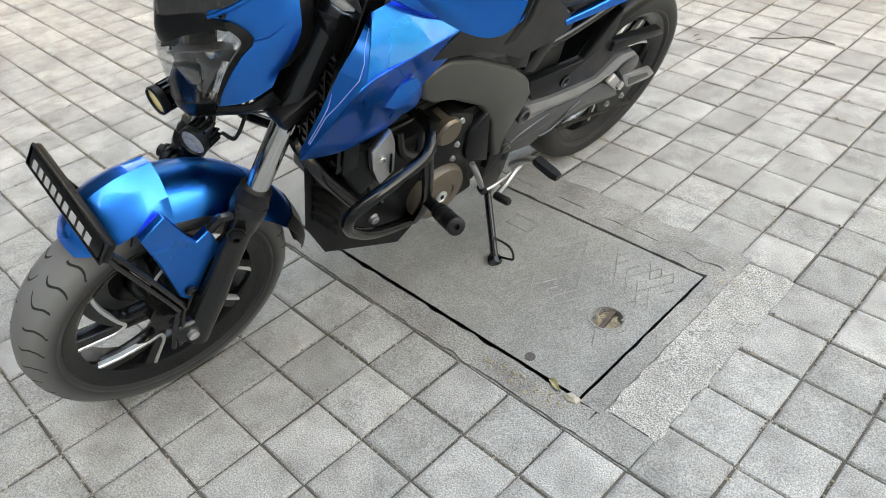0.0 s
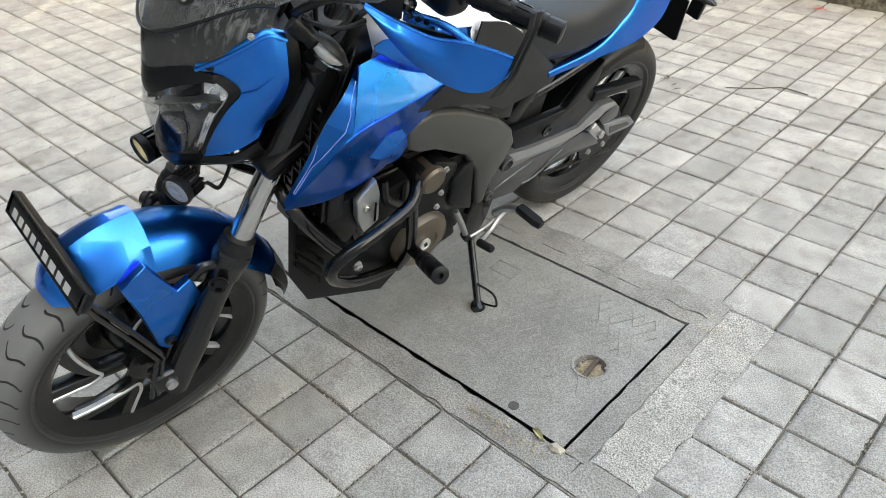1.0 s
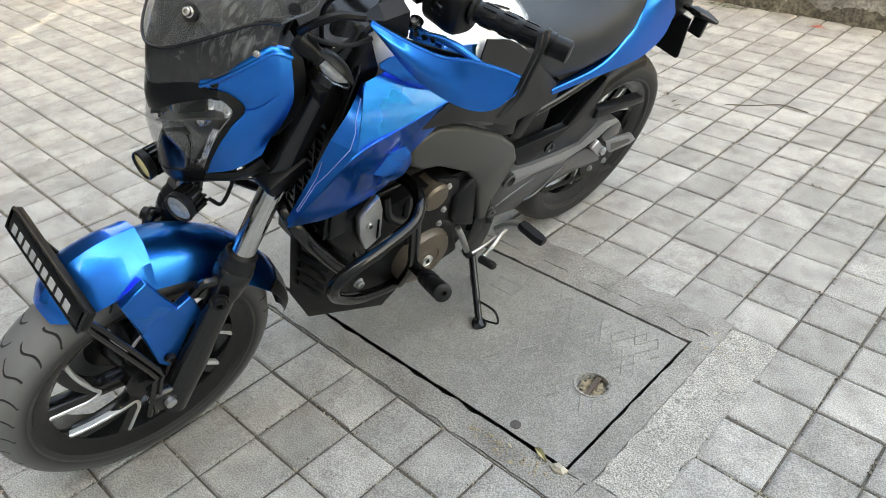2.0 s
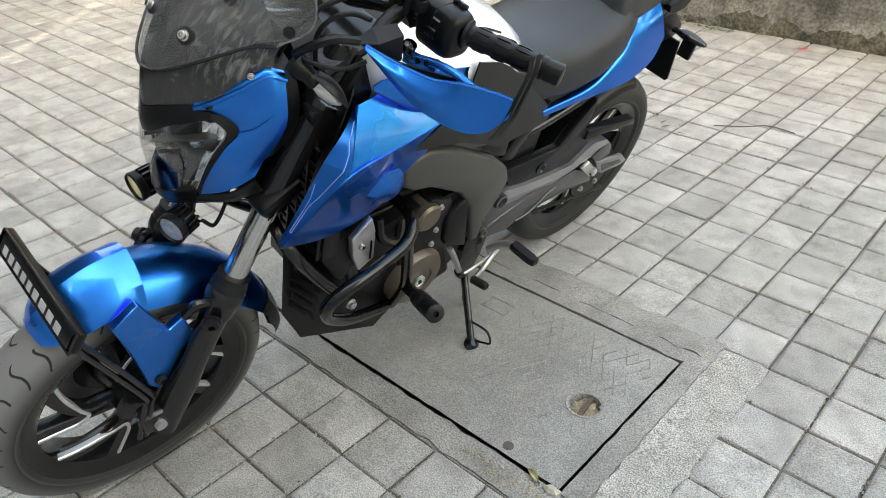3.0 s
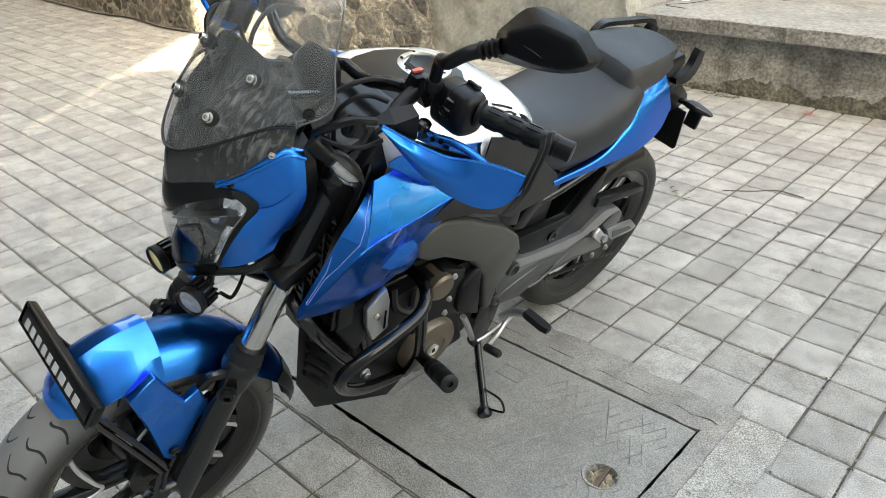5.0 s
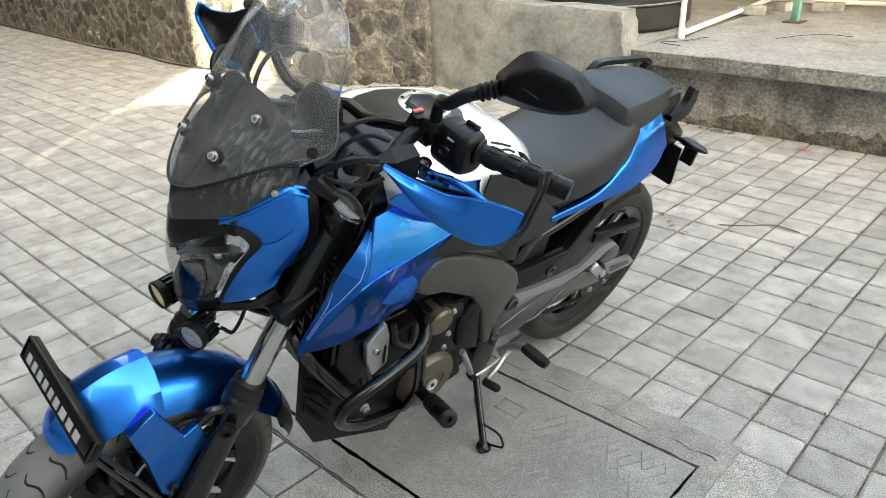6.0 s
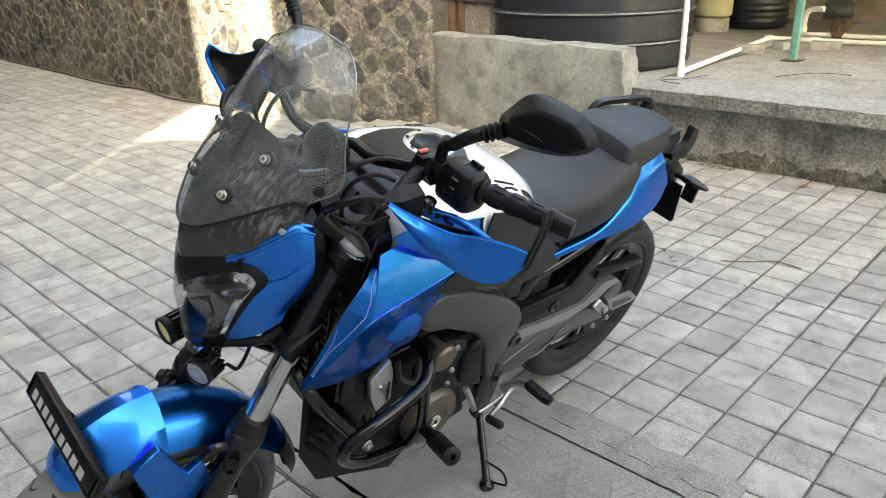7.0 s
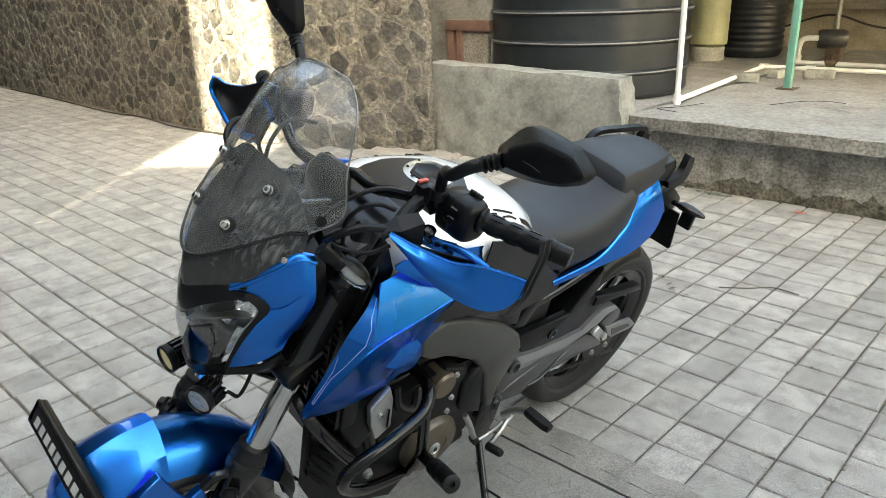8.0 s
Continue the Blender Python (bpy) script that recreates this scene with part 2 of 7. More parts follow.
cover = thing("manhole_cover", Matrix(), "worn grey cast cement manhole cover with a faint diamond pattern", "manhole cover")
HX, HY, HR = 0.642, 0.652, 0.041


def cover_plate():
    bm = rough_slab(MX0, MX1, MY0 + 0.002, MY1, -0.045, -0.001, 0.0115, 0.0012, 8.0, under=0.035)
    gone = [f for f in bm.faces if (f.calc_center_median().xy - Vector((HX, HY))).length < HR and f.normal.z > -2 and f.calc_center_median().z > -0.01]
    bmesh.ops.delete(bm, geom=gone, context="FACES")
    return bm


part("plate", cover_plate(), M_PLATE, cover)
part("lifting_hole", lathe([(HR + 0.006, 0.026), (HR + 0.005, 0.0275), (HR - 0.001, 0.026), (HR - 0.004, 0.0), (0.001, 0.0)], (HX, HY, -0.026), (0, 0, 1), 40, caps=False), M_CURB, cover)
M_RUST = material("rusted_steel", (0.13, 0.095, 0.075), 0.7, metal=0.4, var=0.3, scale=40, fine=300, bump=0.5, bump_d=0.001)
BAR0, BAR1 = Vector((0.651, 0.587, 0.000)), Vector((0.638, 0.704, 0.000))
part("lifting_bar", loft([[p + Vector((w, 0, -0.012 + h)) for w, h in ((-0.006, 0), (0.006, 0), (0.006, 0.007), (-0.006, 0.007))] for p in (BAR0, BAR0.lerp(BAR1, 0.5), BAR1)]), M_RUST, cover, "rusted flat lifting bar")


def frame_mark(cx, cy, w, h):
    bm = bmesh.new()
    for x0, x1, y0, y1 in ((-w / 2, w / 2, -h / 2, -h / 2 + 0.003), (-w / 2, w / 2, h / 2 - 0.003, h / 2), (-w / 2, -w / 2 + 0.003, -h / 2, h / 2), (w / 2 - 0.003, w / 2, -h / 2, h / 2)):
        box(cx + x0, cx + x1, cy + y0, cy + y1, -0.004, 0.0004, bm=bm)
    return bm


part("cast_mark", frame_mark(0.225, 0.83, 0.085, 0.055), M_CURB, cover, "shallow cast rectangle", smooth=0)
part("cast_mark", frame_mark(-0.05, 0.60, 0.16, 0.13), M_CURB, cover, "shallow cast rectangle", smooth=0)


def diamond_ribs():
    """Worn diamond ribs on the half of the cover towards its hole."""
    bm = bmesh.new()
    rng = random.Random(5)
    for s in (-1, 1):
        for k in range(-14, 46):
            c = 0.10 + k * 0.034
            for q in range(16):
                y0 = MY0 + 0.06 + q * 0.030
                x0 = c + s * (y0 - 0.66) * 0.55
                if rng.random() < 0.35 or not 0.33 < x0 < 0.70 or not MY0 + 0.12 < y0 < MY1 - 0.06 or (Vector((x0, y0)) - Vector((HX, HY))).length < 0.06:
                    continue
                x1, y1 = x0 + s * 0.030 * 0.55, y0 + 0.030
                w = 0.0016
                v = [bm.verts.new((x0 - w, y0, -0.0015)), bm.verts.new((x0 + w, y0, -0.0015)), bm.verts.new((x1 + w, y1, -0.0015)), bm.verts.new((x1 - w, y1, -0.0015)),
                     bm.verts.new((x0, y0, 0.0013)), bm.verts.new((x1, y1, 0.0013))]
                for f in ((0, 3, 5, 4), (1, 4, 5, 2), (0, 4, 1), (3, 2, 5)):
                    bm.faces.new([v[i] for i in f])
    return bm


part("diamond_ribs", diamond_ribs(), M_CURB, cover, "worn diamond ribs", smooth=0)
M_PALE = material("dry_leaf_litter", (0.33, 0.27, 0.18), 0.9, var=0.3, scale=60, fine=400, bump=0.3, piece=0.3)


M_LUMP = material("pale_mortar", (0.40, 0.36, 0.29), 0.9, var=0.15, scale=40, fine=300)


def litter(cx, cy, rx, ry, z, n, seed, size):
    rng = random.Random(seed)
    bm = bmesh.new()
    for _ in range(n):
        a, r = rng.random() * 6.283, math.sqrt(rng.random())
        p = Vector((cx + rx * r * math.cos(a), cy + ry * r * math.sin(a), z + rng.random() * 0.004))
        t, s = rng.random() * 6.283, size * (0.5 + rng.random())
        d, e = Vector((math.cos(t), math.sin(t), rng.uniform(-0.3, 0.3))) * s, Vector((-math.sin(t), math.cos(t), rng.uniform(-0.3, 0.3))) * s * 0.35
        v = [bm.verts.new(p + q) for q in (d, e + Vector((0, 0, 0.002)), -d, -e, Vector((0, 0, 0.003)))]
        for i in range(4):
            bm.faces.new((v[i], v[(i + 1) % 4], v[4]))
    return bm


tagged(link("leaf_litter", litter(HX, HY, 0.030, 0.030, -0.018, 110, 2, 0.009), M_PALE, smooth=0), "dry straw and leaf bits in the lifting hole", "litter", kind="stuff")
tagged(link("straw", litter(0.62, 0.345, 0.13, 0.022, 0.001, 60, 7, 0.006), M_PALE, smooth=0), "scattered dry straw along the cover's edge", "litter", kind="stuff")
tagged(link("crumbs", litter(0.78, 0.98, 0.12, 0.05, 0.002, 26, 9, 0.005), M_PALE, smooth=0), "dry crumbs on the cement frame", "litter", kind="stuff")
tagged(link("cement_lump", loft([[(0.733 + dx * k, 0.383 + dy * k, z) for dx, dy in ((-0.022, -0.006), (-0.004, -0.014), (0.018, -0.008), (0.020, 0.010), (-0.010, 0.014))] for z, k in ((-0.004, 1.0), (0.006, 0.9), (0.013, 0.45))]), M_LUMP, smooth=20), "pale lump of mortar at the cover's corner", "lump")
M_LEAFY = material("yellowed_leaf", (0.26, 0.23, 0.12), 0.8, var=0.25, scale=60, fine=300)
leaf_y = link("fallen_leaf", sheet([[(0.665 + 0.040 * f, 0.390 + w * (0.009 * math.sin(math.pi * min(f + 0.08, 1.0))) - 0.010 * f, 0.006 + 0.006 * abs(w) + 0.004 * math.sin(5 * f)) for f in (0, 0.2, 0.4, 0.6, 0.8, 1.0)] for w in (-1, -0.5, 0, 0.5, 1)], 0.0008), M_LEAFY)
tagged(leaf_y, "curled yellow-green leaf at the cover's edge", "leaf", group="fallen leaves")
M_TAR = material("tar_spot", (0.075, 0.068, 0.062), 0.8, var=0.2, scale=60, fine=300)
tagged(link("tar_spot", lathe([(0.014, -0.004), (0.013, 0.0008), (0.008, 0.0014), (0.001, 0.0015)], (0.583, 0.424, 0.0), (0, 0, 1), 14), M_TAR), "small dark tar spot on the manhole cover", "stain")
M_TWIG = material("dry_twig", (0.12, 0.095, 0.07), 0.9, var=0.2, scale=50, fine=300)
tagged(link("twig", tube([(0.115, 2.483, 0.005), (0.219, 2.548, 0.006), (0.302, 2.623, 0.006), (0.417, 2.618, 0.004)], 0.0025, 6), M_TWIG), "thin curved dry twig lying on the pavers", "twig")
M_RED = material("red_petals", (0.42, 0.085, 0.06), 0.6, var=0.3, scale=90, fine=400)
tagged(link("red_flower", litter(0.02, 3.82, 0.035, 0.02, 0.005, 18, 4, 0.013), M_RED, smooth=0), "fallen red flower on the pavers", "flower")
M_LEAFG = material("weed_leaves", (0.05, 0.085, 0.025), 0.7, var=0.3, scale=60, fine=300, piece=0.2)
tagged(link("weeds", litter(-0.55, 3.90, 0.13, 0.035, 0.008, 70, 11, 0.011), M_LEAFG, smooth=0), "small green weeds at the foot of the plinth", "weeds", kind="stuff")
M_LEAFB = material("dead_leaves", (0.09, 0.07, 0.05), 0.9, var=0.3, scale=60, fine=300)
rng = random.Random(3)
for k, (px, py) in enumerate(((-8.6, 2.85), (-7.9, 2.95), (-7.55, 2.70), (-6.75, 2.75), (-9.4, 3.0), (-0.05, 2.35), (0.02, 2.30), (-0.12, 2.42), (0.3, 3.80))):
    leaf = link("dead_leaf", litter(px, py, 0.03, 0.03, 0.006, 3, 20 + k, 0.016), M_LEAFB, smooth=0)
    tagged(leaf, "curled dead brown leaf on the pavers", "leaf", group="fallen leaves")

# ---- stone wall ----
WALL_A = ((-13.0, 3.17), (-4.55, 3.13))
WALL_B = ((-4.55, 3.13), (-2.86, 3.70))
H_WALL = 2.9
stone_wall = tagged(link("stone_wall", prism([(WALL_A[0][0], 3.20), (WALL_A[1][0], 3.16), (WALL_B[1][0], WALL_B[1][1] + 0.03), (-3.30, 4.02), (-3.80, 4.30), (WALL_A[0][0], 4.3)], -0.2, H_WALL, "z"), M_POINTING, smooth=0),
                    "rubble stone boundary wall with raised mortar pointing", "wall", kind="structure")
M_HOSE = material("black_hose", (0.02, 0.019, 0.018), 0.6, var=0.1, scale=20, fine=200)
tagged(link("hose", tube([(-11.037, 3.060, 0.015), (-9.218, 3.040, 0.015), (-7.518, 2.989, 0.015), (-6.732, 3.062, 0.015), (-6.003, 2.988, 0.015), (-5.424, 3.019, 0.015), (-4.900, 3.111, 0.015)], 0.009, 8), M_HOSE), "thin dark hose lying along the foot of the wall", "hose")

# ---- plinth, low wall and yard things on the plinth ----
PZ = 0.46
plinth = thing("plinth", Matrix(), "weathered cement plinth with a projecting slab edge", "plinth", kind="structure")
part("body", rough_slab(-1.19, 7.0, 3.985, 9.2, -0.05, PZ - 0.10, 0.09, 0.012, 21.0), M_CEMENT_DARK, plinth)
part("slab", rough_slab(-1.20, 7.0, 3.925, 9.2, PZ - 0.098, PZ, 0.05, 0.010, 22.0, fade=0.012), M_SLAB, plinth, "paler cement slab")
part("slab_edge", rough_slab(-1.21, 7.0, 3.908, 3.935, PZ - 0.092, PZ - 0.010, 0.05, 0.012, 23.0), M_CEMENT_DARK, plinth, "weathered brown slab edge")
part("back_slab", box(-6.0, -1.22, 4.05, 9.2, -0.05, PZ - 0.004), M_SLAB, plinth)


def damp_patch(x0, x1, z_top, seed):
    """A ragged skin of moss that follows the uneven plinth face."""
    bm = bmesh.new()
    step = 8.19 / 91

    def face_y(x):
        k = math.floor((x + 1.19) / step)
        a, b = (3.985 + 0.012 * 1.6 * noise.noise(Vector(((-1.19 + step * q) * 22, 21.0, 7))) for q in (k, k + 1))
        f = (x + 1.19) / step - k
        return a + (b - a) * f

    n, m = int((x1 - x0) / 0.01), 16
    cols = []
    for i in range(n + 1):
        x = x0 + (x1 - x0) * i / n
        f = i / n
        h = z_top * (0.15 + math.sin(math.pi * f) ** 0.6 * (0.62 + 0.35 * noise.noise(Vector((x * 5, seed, 0))) + 0.35 * noise.noise(Vector((x * 19, seed, 4))) + 0.16 * noise.noise(Vector((x * 55, seed, 8)))))
        h = max(h, 0.012)
        cols.append([bm.verts.new((x, face_y(x) - 0.004 * min(1, 4 * (1 - j / m)) - 0.0005, -0.02 + (h + 0.02) * j / m)) for j in range(m + 1)])
    for a, b in zip(cols, cols[1:]):
        for j in range(m):
            bm.faces.new((a[j], b[j], b[j + 1], a[j + 1]))
    return bm


for x0, x1, zt, sd in ((-0.62, -0.02, 0.15, 1.0), (-0.08, 1.10, 0.14, 5.0), (0.95, 2.9, 0.18, 2.0), (-1.1, -0.4, 0.04, 3.0)):
    part("moss", damp_patch(x0, x1, zt, sd), M_MOSS, plinth, "damp black moss at the foot")
low_wall = thing("low_wall", Matrix(), "low cement-plastered wall with chipped edges", "low wall", kind="structure")


def chipped_wall():
    bm = bmesh.new()
    nx, nz = 44, 18
    x0, x1, y0, y1, h = -3.02, -1.20, 3.80, 4.03, 0.70
    front, back = [], []
    for rows, yy in ((front, y0), (back, y1)):
        for j in range(nz + 1):
            row = []
            for i in range(nx + 1):
                x, z = x0 + (x1 - x0) * i / nx, -0.05 + (h + 0.05) * j / nz
                y = yy + 0.006 * noise.noise(Vector((x * 3, z * 3, yy)))
                if j == nz:
                    z += 0.018 * noise.noise(Vector((x * 4, yy * 2, 0.3))) + 0.02 * (1 - i / nx)
                    y += 0.012 * (1 if yy == y0 else -1)
                if i == nx:
                    x += 0.03 * noise.noise(Vector((z * 6, yy * 3, 1.1))) - (0.035 if j >= nz - 1 else 0) * abs(noise.noise(Vector((z * 2, yy, 5)))) * 2
                    y += 0.010 * (1 if yy == y0 else -1)
                row.append(bm.verts.new((x, y, z)))
            rows.append(row)
    for rows, flip in ((front, False), (back, True)):
        for j in range(nz):
            for i in range(nx):
                q = (rows[j][i], rows[j][i + 1], rows[j + 1][i + 1], rows[j + 1][i])
                bm.faces.new(q[::-1] if flip else q)
    for i in range(nx):
        bm.faces.new((front[nz][i], front[nz][i + 1], back[nz][i + 1], back[nz][i]))
    for j in range(nz):
        bm.faces.new((front[j][nx], back[j][nx], back[j + 1][nx], front[j + 1][nx]))
        bm.faces.new((front[j + 1][0], back[j + 1][0], back[j][0], front[j][0]))
    return bm


part("body", chipped_wall(), M_CEMENT, low_wall, smooth=50)
tagged(link("earth_heap", rough_slab(-3.4, -2.6, 3.35, 3.80, -0.05, 0.02, 0.03, 0.05, 31.0, fade=0.03), M_GROUND), "small heap of earth at the low wall's foot", "earth", kind="stuff")

# back of the yard: cement wall with a brown framed hatch, and the open shed behind
M_SHED = material("shed_plaster", (0.30, 0.275, 0.235), 0.92, var=0.2, scale=1.2, fine=40, bump=0.4, bump_d=0.004, tint=(0.17, 0.155, 0.13))
M_BROWN = material("brown_painted_frame", (0.17, 0.105, 0.085), 0.7, var=0.2, scale=15, fine=200, bump=0.3, bump_d=0.001)
tagged(link("wall_back", box(-6.0, 7.0, 9.0, 9.25, PZ, 3.4), M_SHED), "stained plaster back wall of the open shed", "wall", kind="structure")
tagged(link("wall_side", box(-6.0, -2.72, 4.32, 4.5, PZ - 0.01, 3.4), M_CEMENT), "cement wall behind the tank", "wall", kind="structure")
tagged(link("wall_shed_side", box(-4.2, -4.0, 5.9, 9.0, PZ - 0.01, 3.4), M_SHED), "plain shed side wall", "wall", kind="structure")
tagged(link("shed_roof", box(-6.0, 7.0, 5.2, 9.4, 2.7, 2.82), M_SHED), "flat slab roof of the open shed", "roof", kind="structure")
hatch = thing("hatch", Matrix(), "brown painted wall hatch frame with a dull grey panel", "hatch")
part("panel", box(-3.02, -2.74, 4.285, 4.318, 0.44, 0.92), M_CEMENT_DARK, hatch, "dull grey panel")
part("jamb", box(-3.08, -3.02, 4.26, 4.318, 0.44, 0.94, 0.004), M_BROWN, hatch)
part("head", box(-3.20, -2.70, 4.25, 4.318, 0.945, 1.03, 0.004), M_BROWN, hatch)
part("outer_jamb", box(-3.20, -3.12, 4.262, 4.318, 0.44, 0.943, 0.004), M_BROWN, hatch)
ledge = tagged(link("shed_ledge", box(-1.9, 2.5, 8.75, 8.99, 0.92, 0.98, 0.005), M_SHED), "cement ledge along the shed's back wall", "ledge", kind="structure")


def ribbed_tank(R, h, ribs, dome):
    prof = [(R - 0.03, 0.0), (R, 0.03)]
    for z in ribs:
        prof += [(R, z - 0.022), (R + 0.016, z - 0.010), (R + 0.016, z + 0.010), (R, z + 0.022)]
    prof += [(R, h), (R * 0.9, h + dome * 0.55), (R * 0.35, h + dome), (R * 0.25, h + dome)]
    return prof


tank = thing("water_tank", pose(-2.13, 4.86, PZ), "large black ribbed plastic water tank on the plinth", "water tank")
part("body", lathe(ribbed_tank(0.80, 1.45, (0.20, 0.42, 0.64, 0.86, 1.08, 1.30), 0.28), (0, 0, 0), (0, 0, 1), 96), M_TANKBLACK, tank)
# Pale grey bands paint in the glint along the tank's ribs.
M_RIBEDGE = material("rib_highlight", (0.22, 0.22, 0.225), 0.6, var=0.2, scale=6, fine=80)
for z in (0.20, 0.42, 0.64, 0.86, 1.08, 1.30):
    part("rib", lathe([(0.8165, z - 0.005), (0.8195, z - 0.002), (0.8195, z + 0.003), (0.8165, z + 0.006)], (0, 0, 0), (0, 0, 1), 96, caps=False), M_RIBEDGE, tank, "grey rib edge painted as a highlight")
part("lid", lathe([(0.24, 1.73), (0.24, 1.78), (0.2, 1.80), (0.001, 1.80)], (0, 0, 0), (0, 0, 1), 40), M_TANKBLACK, tank)

M_PVC = material("white_pvc", (0.78, 0.79, 0.78), 0.4, var=0.08, scale=8, fine=100, bump=0.05)
M_GREEN = material("green_painted_steel", (0.13, 0.34, 0.29), 0.5, var=0.15, scale=10, fine=120, bump=0.2, bump_d=0.001)
M_YELLOW = material("yellowed_plastic", (0.33, 0.345, 0.215), 0.5, var=0.12, scale=6, fine=80, bump=0.1)
pipe = thing("water_pipe", Matrix(), "white plastic water pipe rising from the plinth", "pipe")
P0, P1 = Vector((-1.10, 4.43, PZ + 0.030)), Vector((-1.308, 6.60, PZ + 0.045))
part("riser", tube([P0, P0 + Vector((0, 0, 2.2))], 0.021, 14, smooth=False), M_PVC, pipe)
part("run", tube([P0, P1], 0.020, 14, smooth=False), M_PVC, pipe)
part("elbow", lathe([(0.027, -0.028), (0.030, 0.0), (0.027, 0.045)], P0 + Vector((0, 0, 0.0)), (0, 0, 1), 16), M_PVC, pipe)
part("second_run", tube([P1, (-0.60, 6.62, PZ + 0.045), (2.2, 6.70, PZ + 0.045)], 0.019, 14, smooth=False), M_PVC, pipe)
part("joint", lathe([(0.026, -0.04), (0.026, 0.04)], P1, (0.69, 0.15, 0), 16), M_PVC, pipe)
part("coupling", lathe([(0.027, -0.04), (0.027, 0.04)], (-0.90, 6.610, PZ + 0.045), (0.69, 0.02, 0), 16), M_PVC, pipe)
pipe2 = thing("supply_pipe", Matrix(), "grey-white supply pipe with a brass tap on the plinth", "pipe")
part("run", tube([(-1.26, 7.19, PZ + 0.030), (2.4, 7.25, PZ + 0.030)], 0.021, 14, smooth=False), M_PVC, pipe2)
part("bend", tube([(-1.31, 7.50, PZ - 0.02), (-1.31, 7.50, PZ + 0.12), (-1.295, 7.50, PZ + 0.20), (-1.25, 7.50, PZ + 0.235), (-1.14, 7.50, PZ + 0.24)], 0.027, 14), M_PVC, pipe2)
part("bend_collar", lathe([(0.034, 0.02), (0.036, 0.03), (0.036, 0.06), (0.033, 0.07)], (-1.31, 7.50, PZ), (0, 0, 1), 16), M_PVC, pipe2)
part("tap_stem", tube([(-0.90, 7.20, PZ + 0.03), (-0.90, 7.20, PZ + 0.115)], 0.012, 10, smooth=False), M_RUST, pipe2)
part("tap_handle", box(-0.945, -0.855, 7.188, 7.212, PZ + 0.110, PZ + 0.124, 0.004), M_RUST, pipe2)
part("tap_body", lathe([(0.022, -0.06), (0.031, -0.03), (0.031, 0.03), (0.022, 0.06)], (-0.90, 7.20, PZ + 0.034), (1, 0, 0), 14), M_RUST, pipe2)
grey_pipe = thing("drain_pipe", Matrix(), "grey upright drain pipe before the shed wall", "pipe")
part("riser", tube([(-1.26, 8.45, PZ), (-1.22, 8.45, 2.69)], 0.028, 12, smooth=False), M_CEMENT, grey_pipe)
part("cross_pipe", tube([(-1.7, 8.7, 1.22), (2.4, 8.7, 1.25)], 0.035, 12, smooth=False), M_SHED, grey_pipe)
pole = thing("post", Matrix(), "green painted steel post bolted to the plinth", "post")
part("shaft", box(-0.757, -0.703, 5.545, 5.60, PZ, 2.69, 0.006), M_GREEN, pole)
part("base_plate", box(-0.80, -0.66, 5.50, 5.645, PZ + 0.001, PZ + 0.010, 0.002), M_RUST, pole)
for k, (bx, by, rz) in enumerate(((-1.17, 5.82, 20), (-1.02, 6.22, 75), (-0.72, 6.30, 8))):
    brick_ob = link("loose_brick", box(-0.115, 0.115, -0.055, 0.055, 0, 0.072, 0.005), M_CEMENT)
    brick_ob.matrix_world = pose(bx, by, PZ + 0.002, 0, 0, rz)
    tagged(brick_ob, "grey cement brick propping the water pipe", "brick", group="loose bricks")
barrel = thing("yellow_drum", pose(-2.20, 7.35, PZ), "tall yellowed plastic drum with a grey foot", "drum")
part("body", lathe([(0.15, 0.14), (0.19, 0.17), (0.195, 0.9), (0.17, 1.0), (0.05, 1.02)], (0, 0, 0), (0, 0, 1), 40), M_YELLOW, barrel)
part("foot", lathe([(0.17, 0), (0.17, 0.139)], (0, 0, 0), (0, 0, 1), 40), M_CEMENT, barrel)
drum = thing("black_drum", pose(-1.98, 7.95, PZ), "black ribbed plastic drum with a yellow mark", "drum")
ring = [(0.30, 0.0), (0.325, 0.03)]
for k in range(15):
    ring += [(0.325, 0.05 + k * 0.065), (0.338, 0.066 + k * 0.065), (0.338, 0.084 + k * 0.065), (0.325, 0.10 + k * 0.065)]
part("body", lathe(ring + [(0.30, 1.06), (0.1, 1.10)], (0, 0, 0), (0, 0, 1), 56), M_TANKBLACK, drum)
M_MARK = material("yellow_mark", (0.62, 0.45, 0.05), 0.6, var=0.1)


def drum_mark():
    bm = bmesh.new()
    rng2 = random.Random(6)
    a = -1.30
    for k in range(8):
        w = 0.055 + rng2.random() * 0.03
        r = [(0.343, 0.70 + rng2.uniform(-0.012, 0.012)), (0.343, 0.77)]
        p = [Vector((rr * math.cos(t), rr * math.sin(t), z)) for rr, z in r for t in (a, a + w)]
        bm.faces.new([bm.verts.new(p[i]) for i in (0, 1, 3, 2)])
        a += w + 0.03
    return bm


part("mark", drum_mark(), M_MARK, drum, "row of small yellow bars", smooth=0)
M_CABLEBODY = material("dark_pump_paint", (0.030, 0.032, 0.034), 0.5, var=0.3, scale=20, fine=120)
M_CABLE = material("black_cable", (0.02, 0.02, 0.02), 0.6)
pump = thing("pump", Matrix(), "dark round water pump lying before the shed wall", "pump")
part("body", lathe([(0.03, 0), (0.085, 0.01), (0.095, 0.04), (0.095, 0.24), (0.075, 0.28), (0.03, 0.29)], (-1.22, 7.72, PZ + 0.215), (0.9, 0.35, 0), 24), M_CABLEBODY, pump)
part("stand", box(-1.12, -0.98, 7.72, 7.88, PZ + 0.001, PZ + 0.13, 0.006), M_RUST, pump)
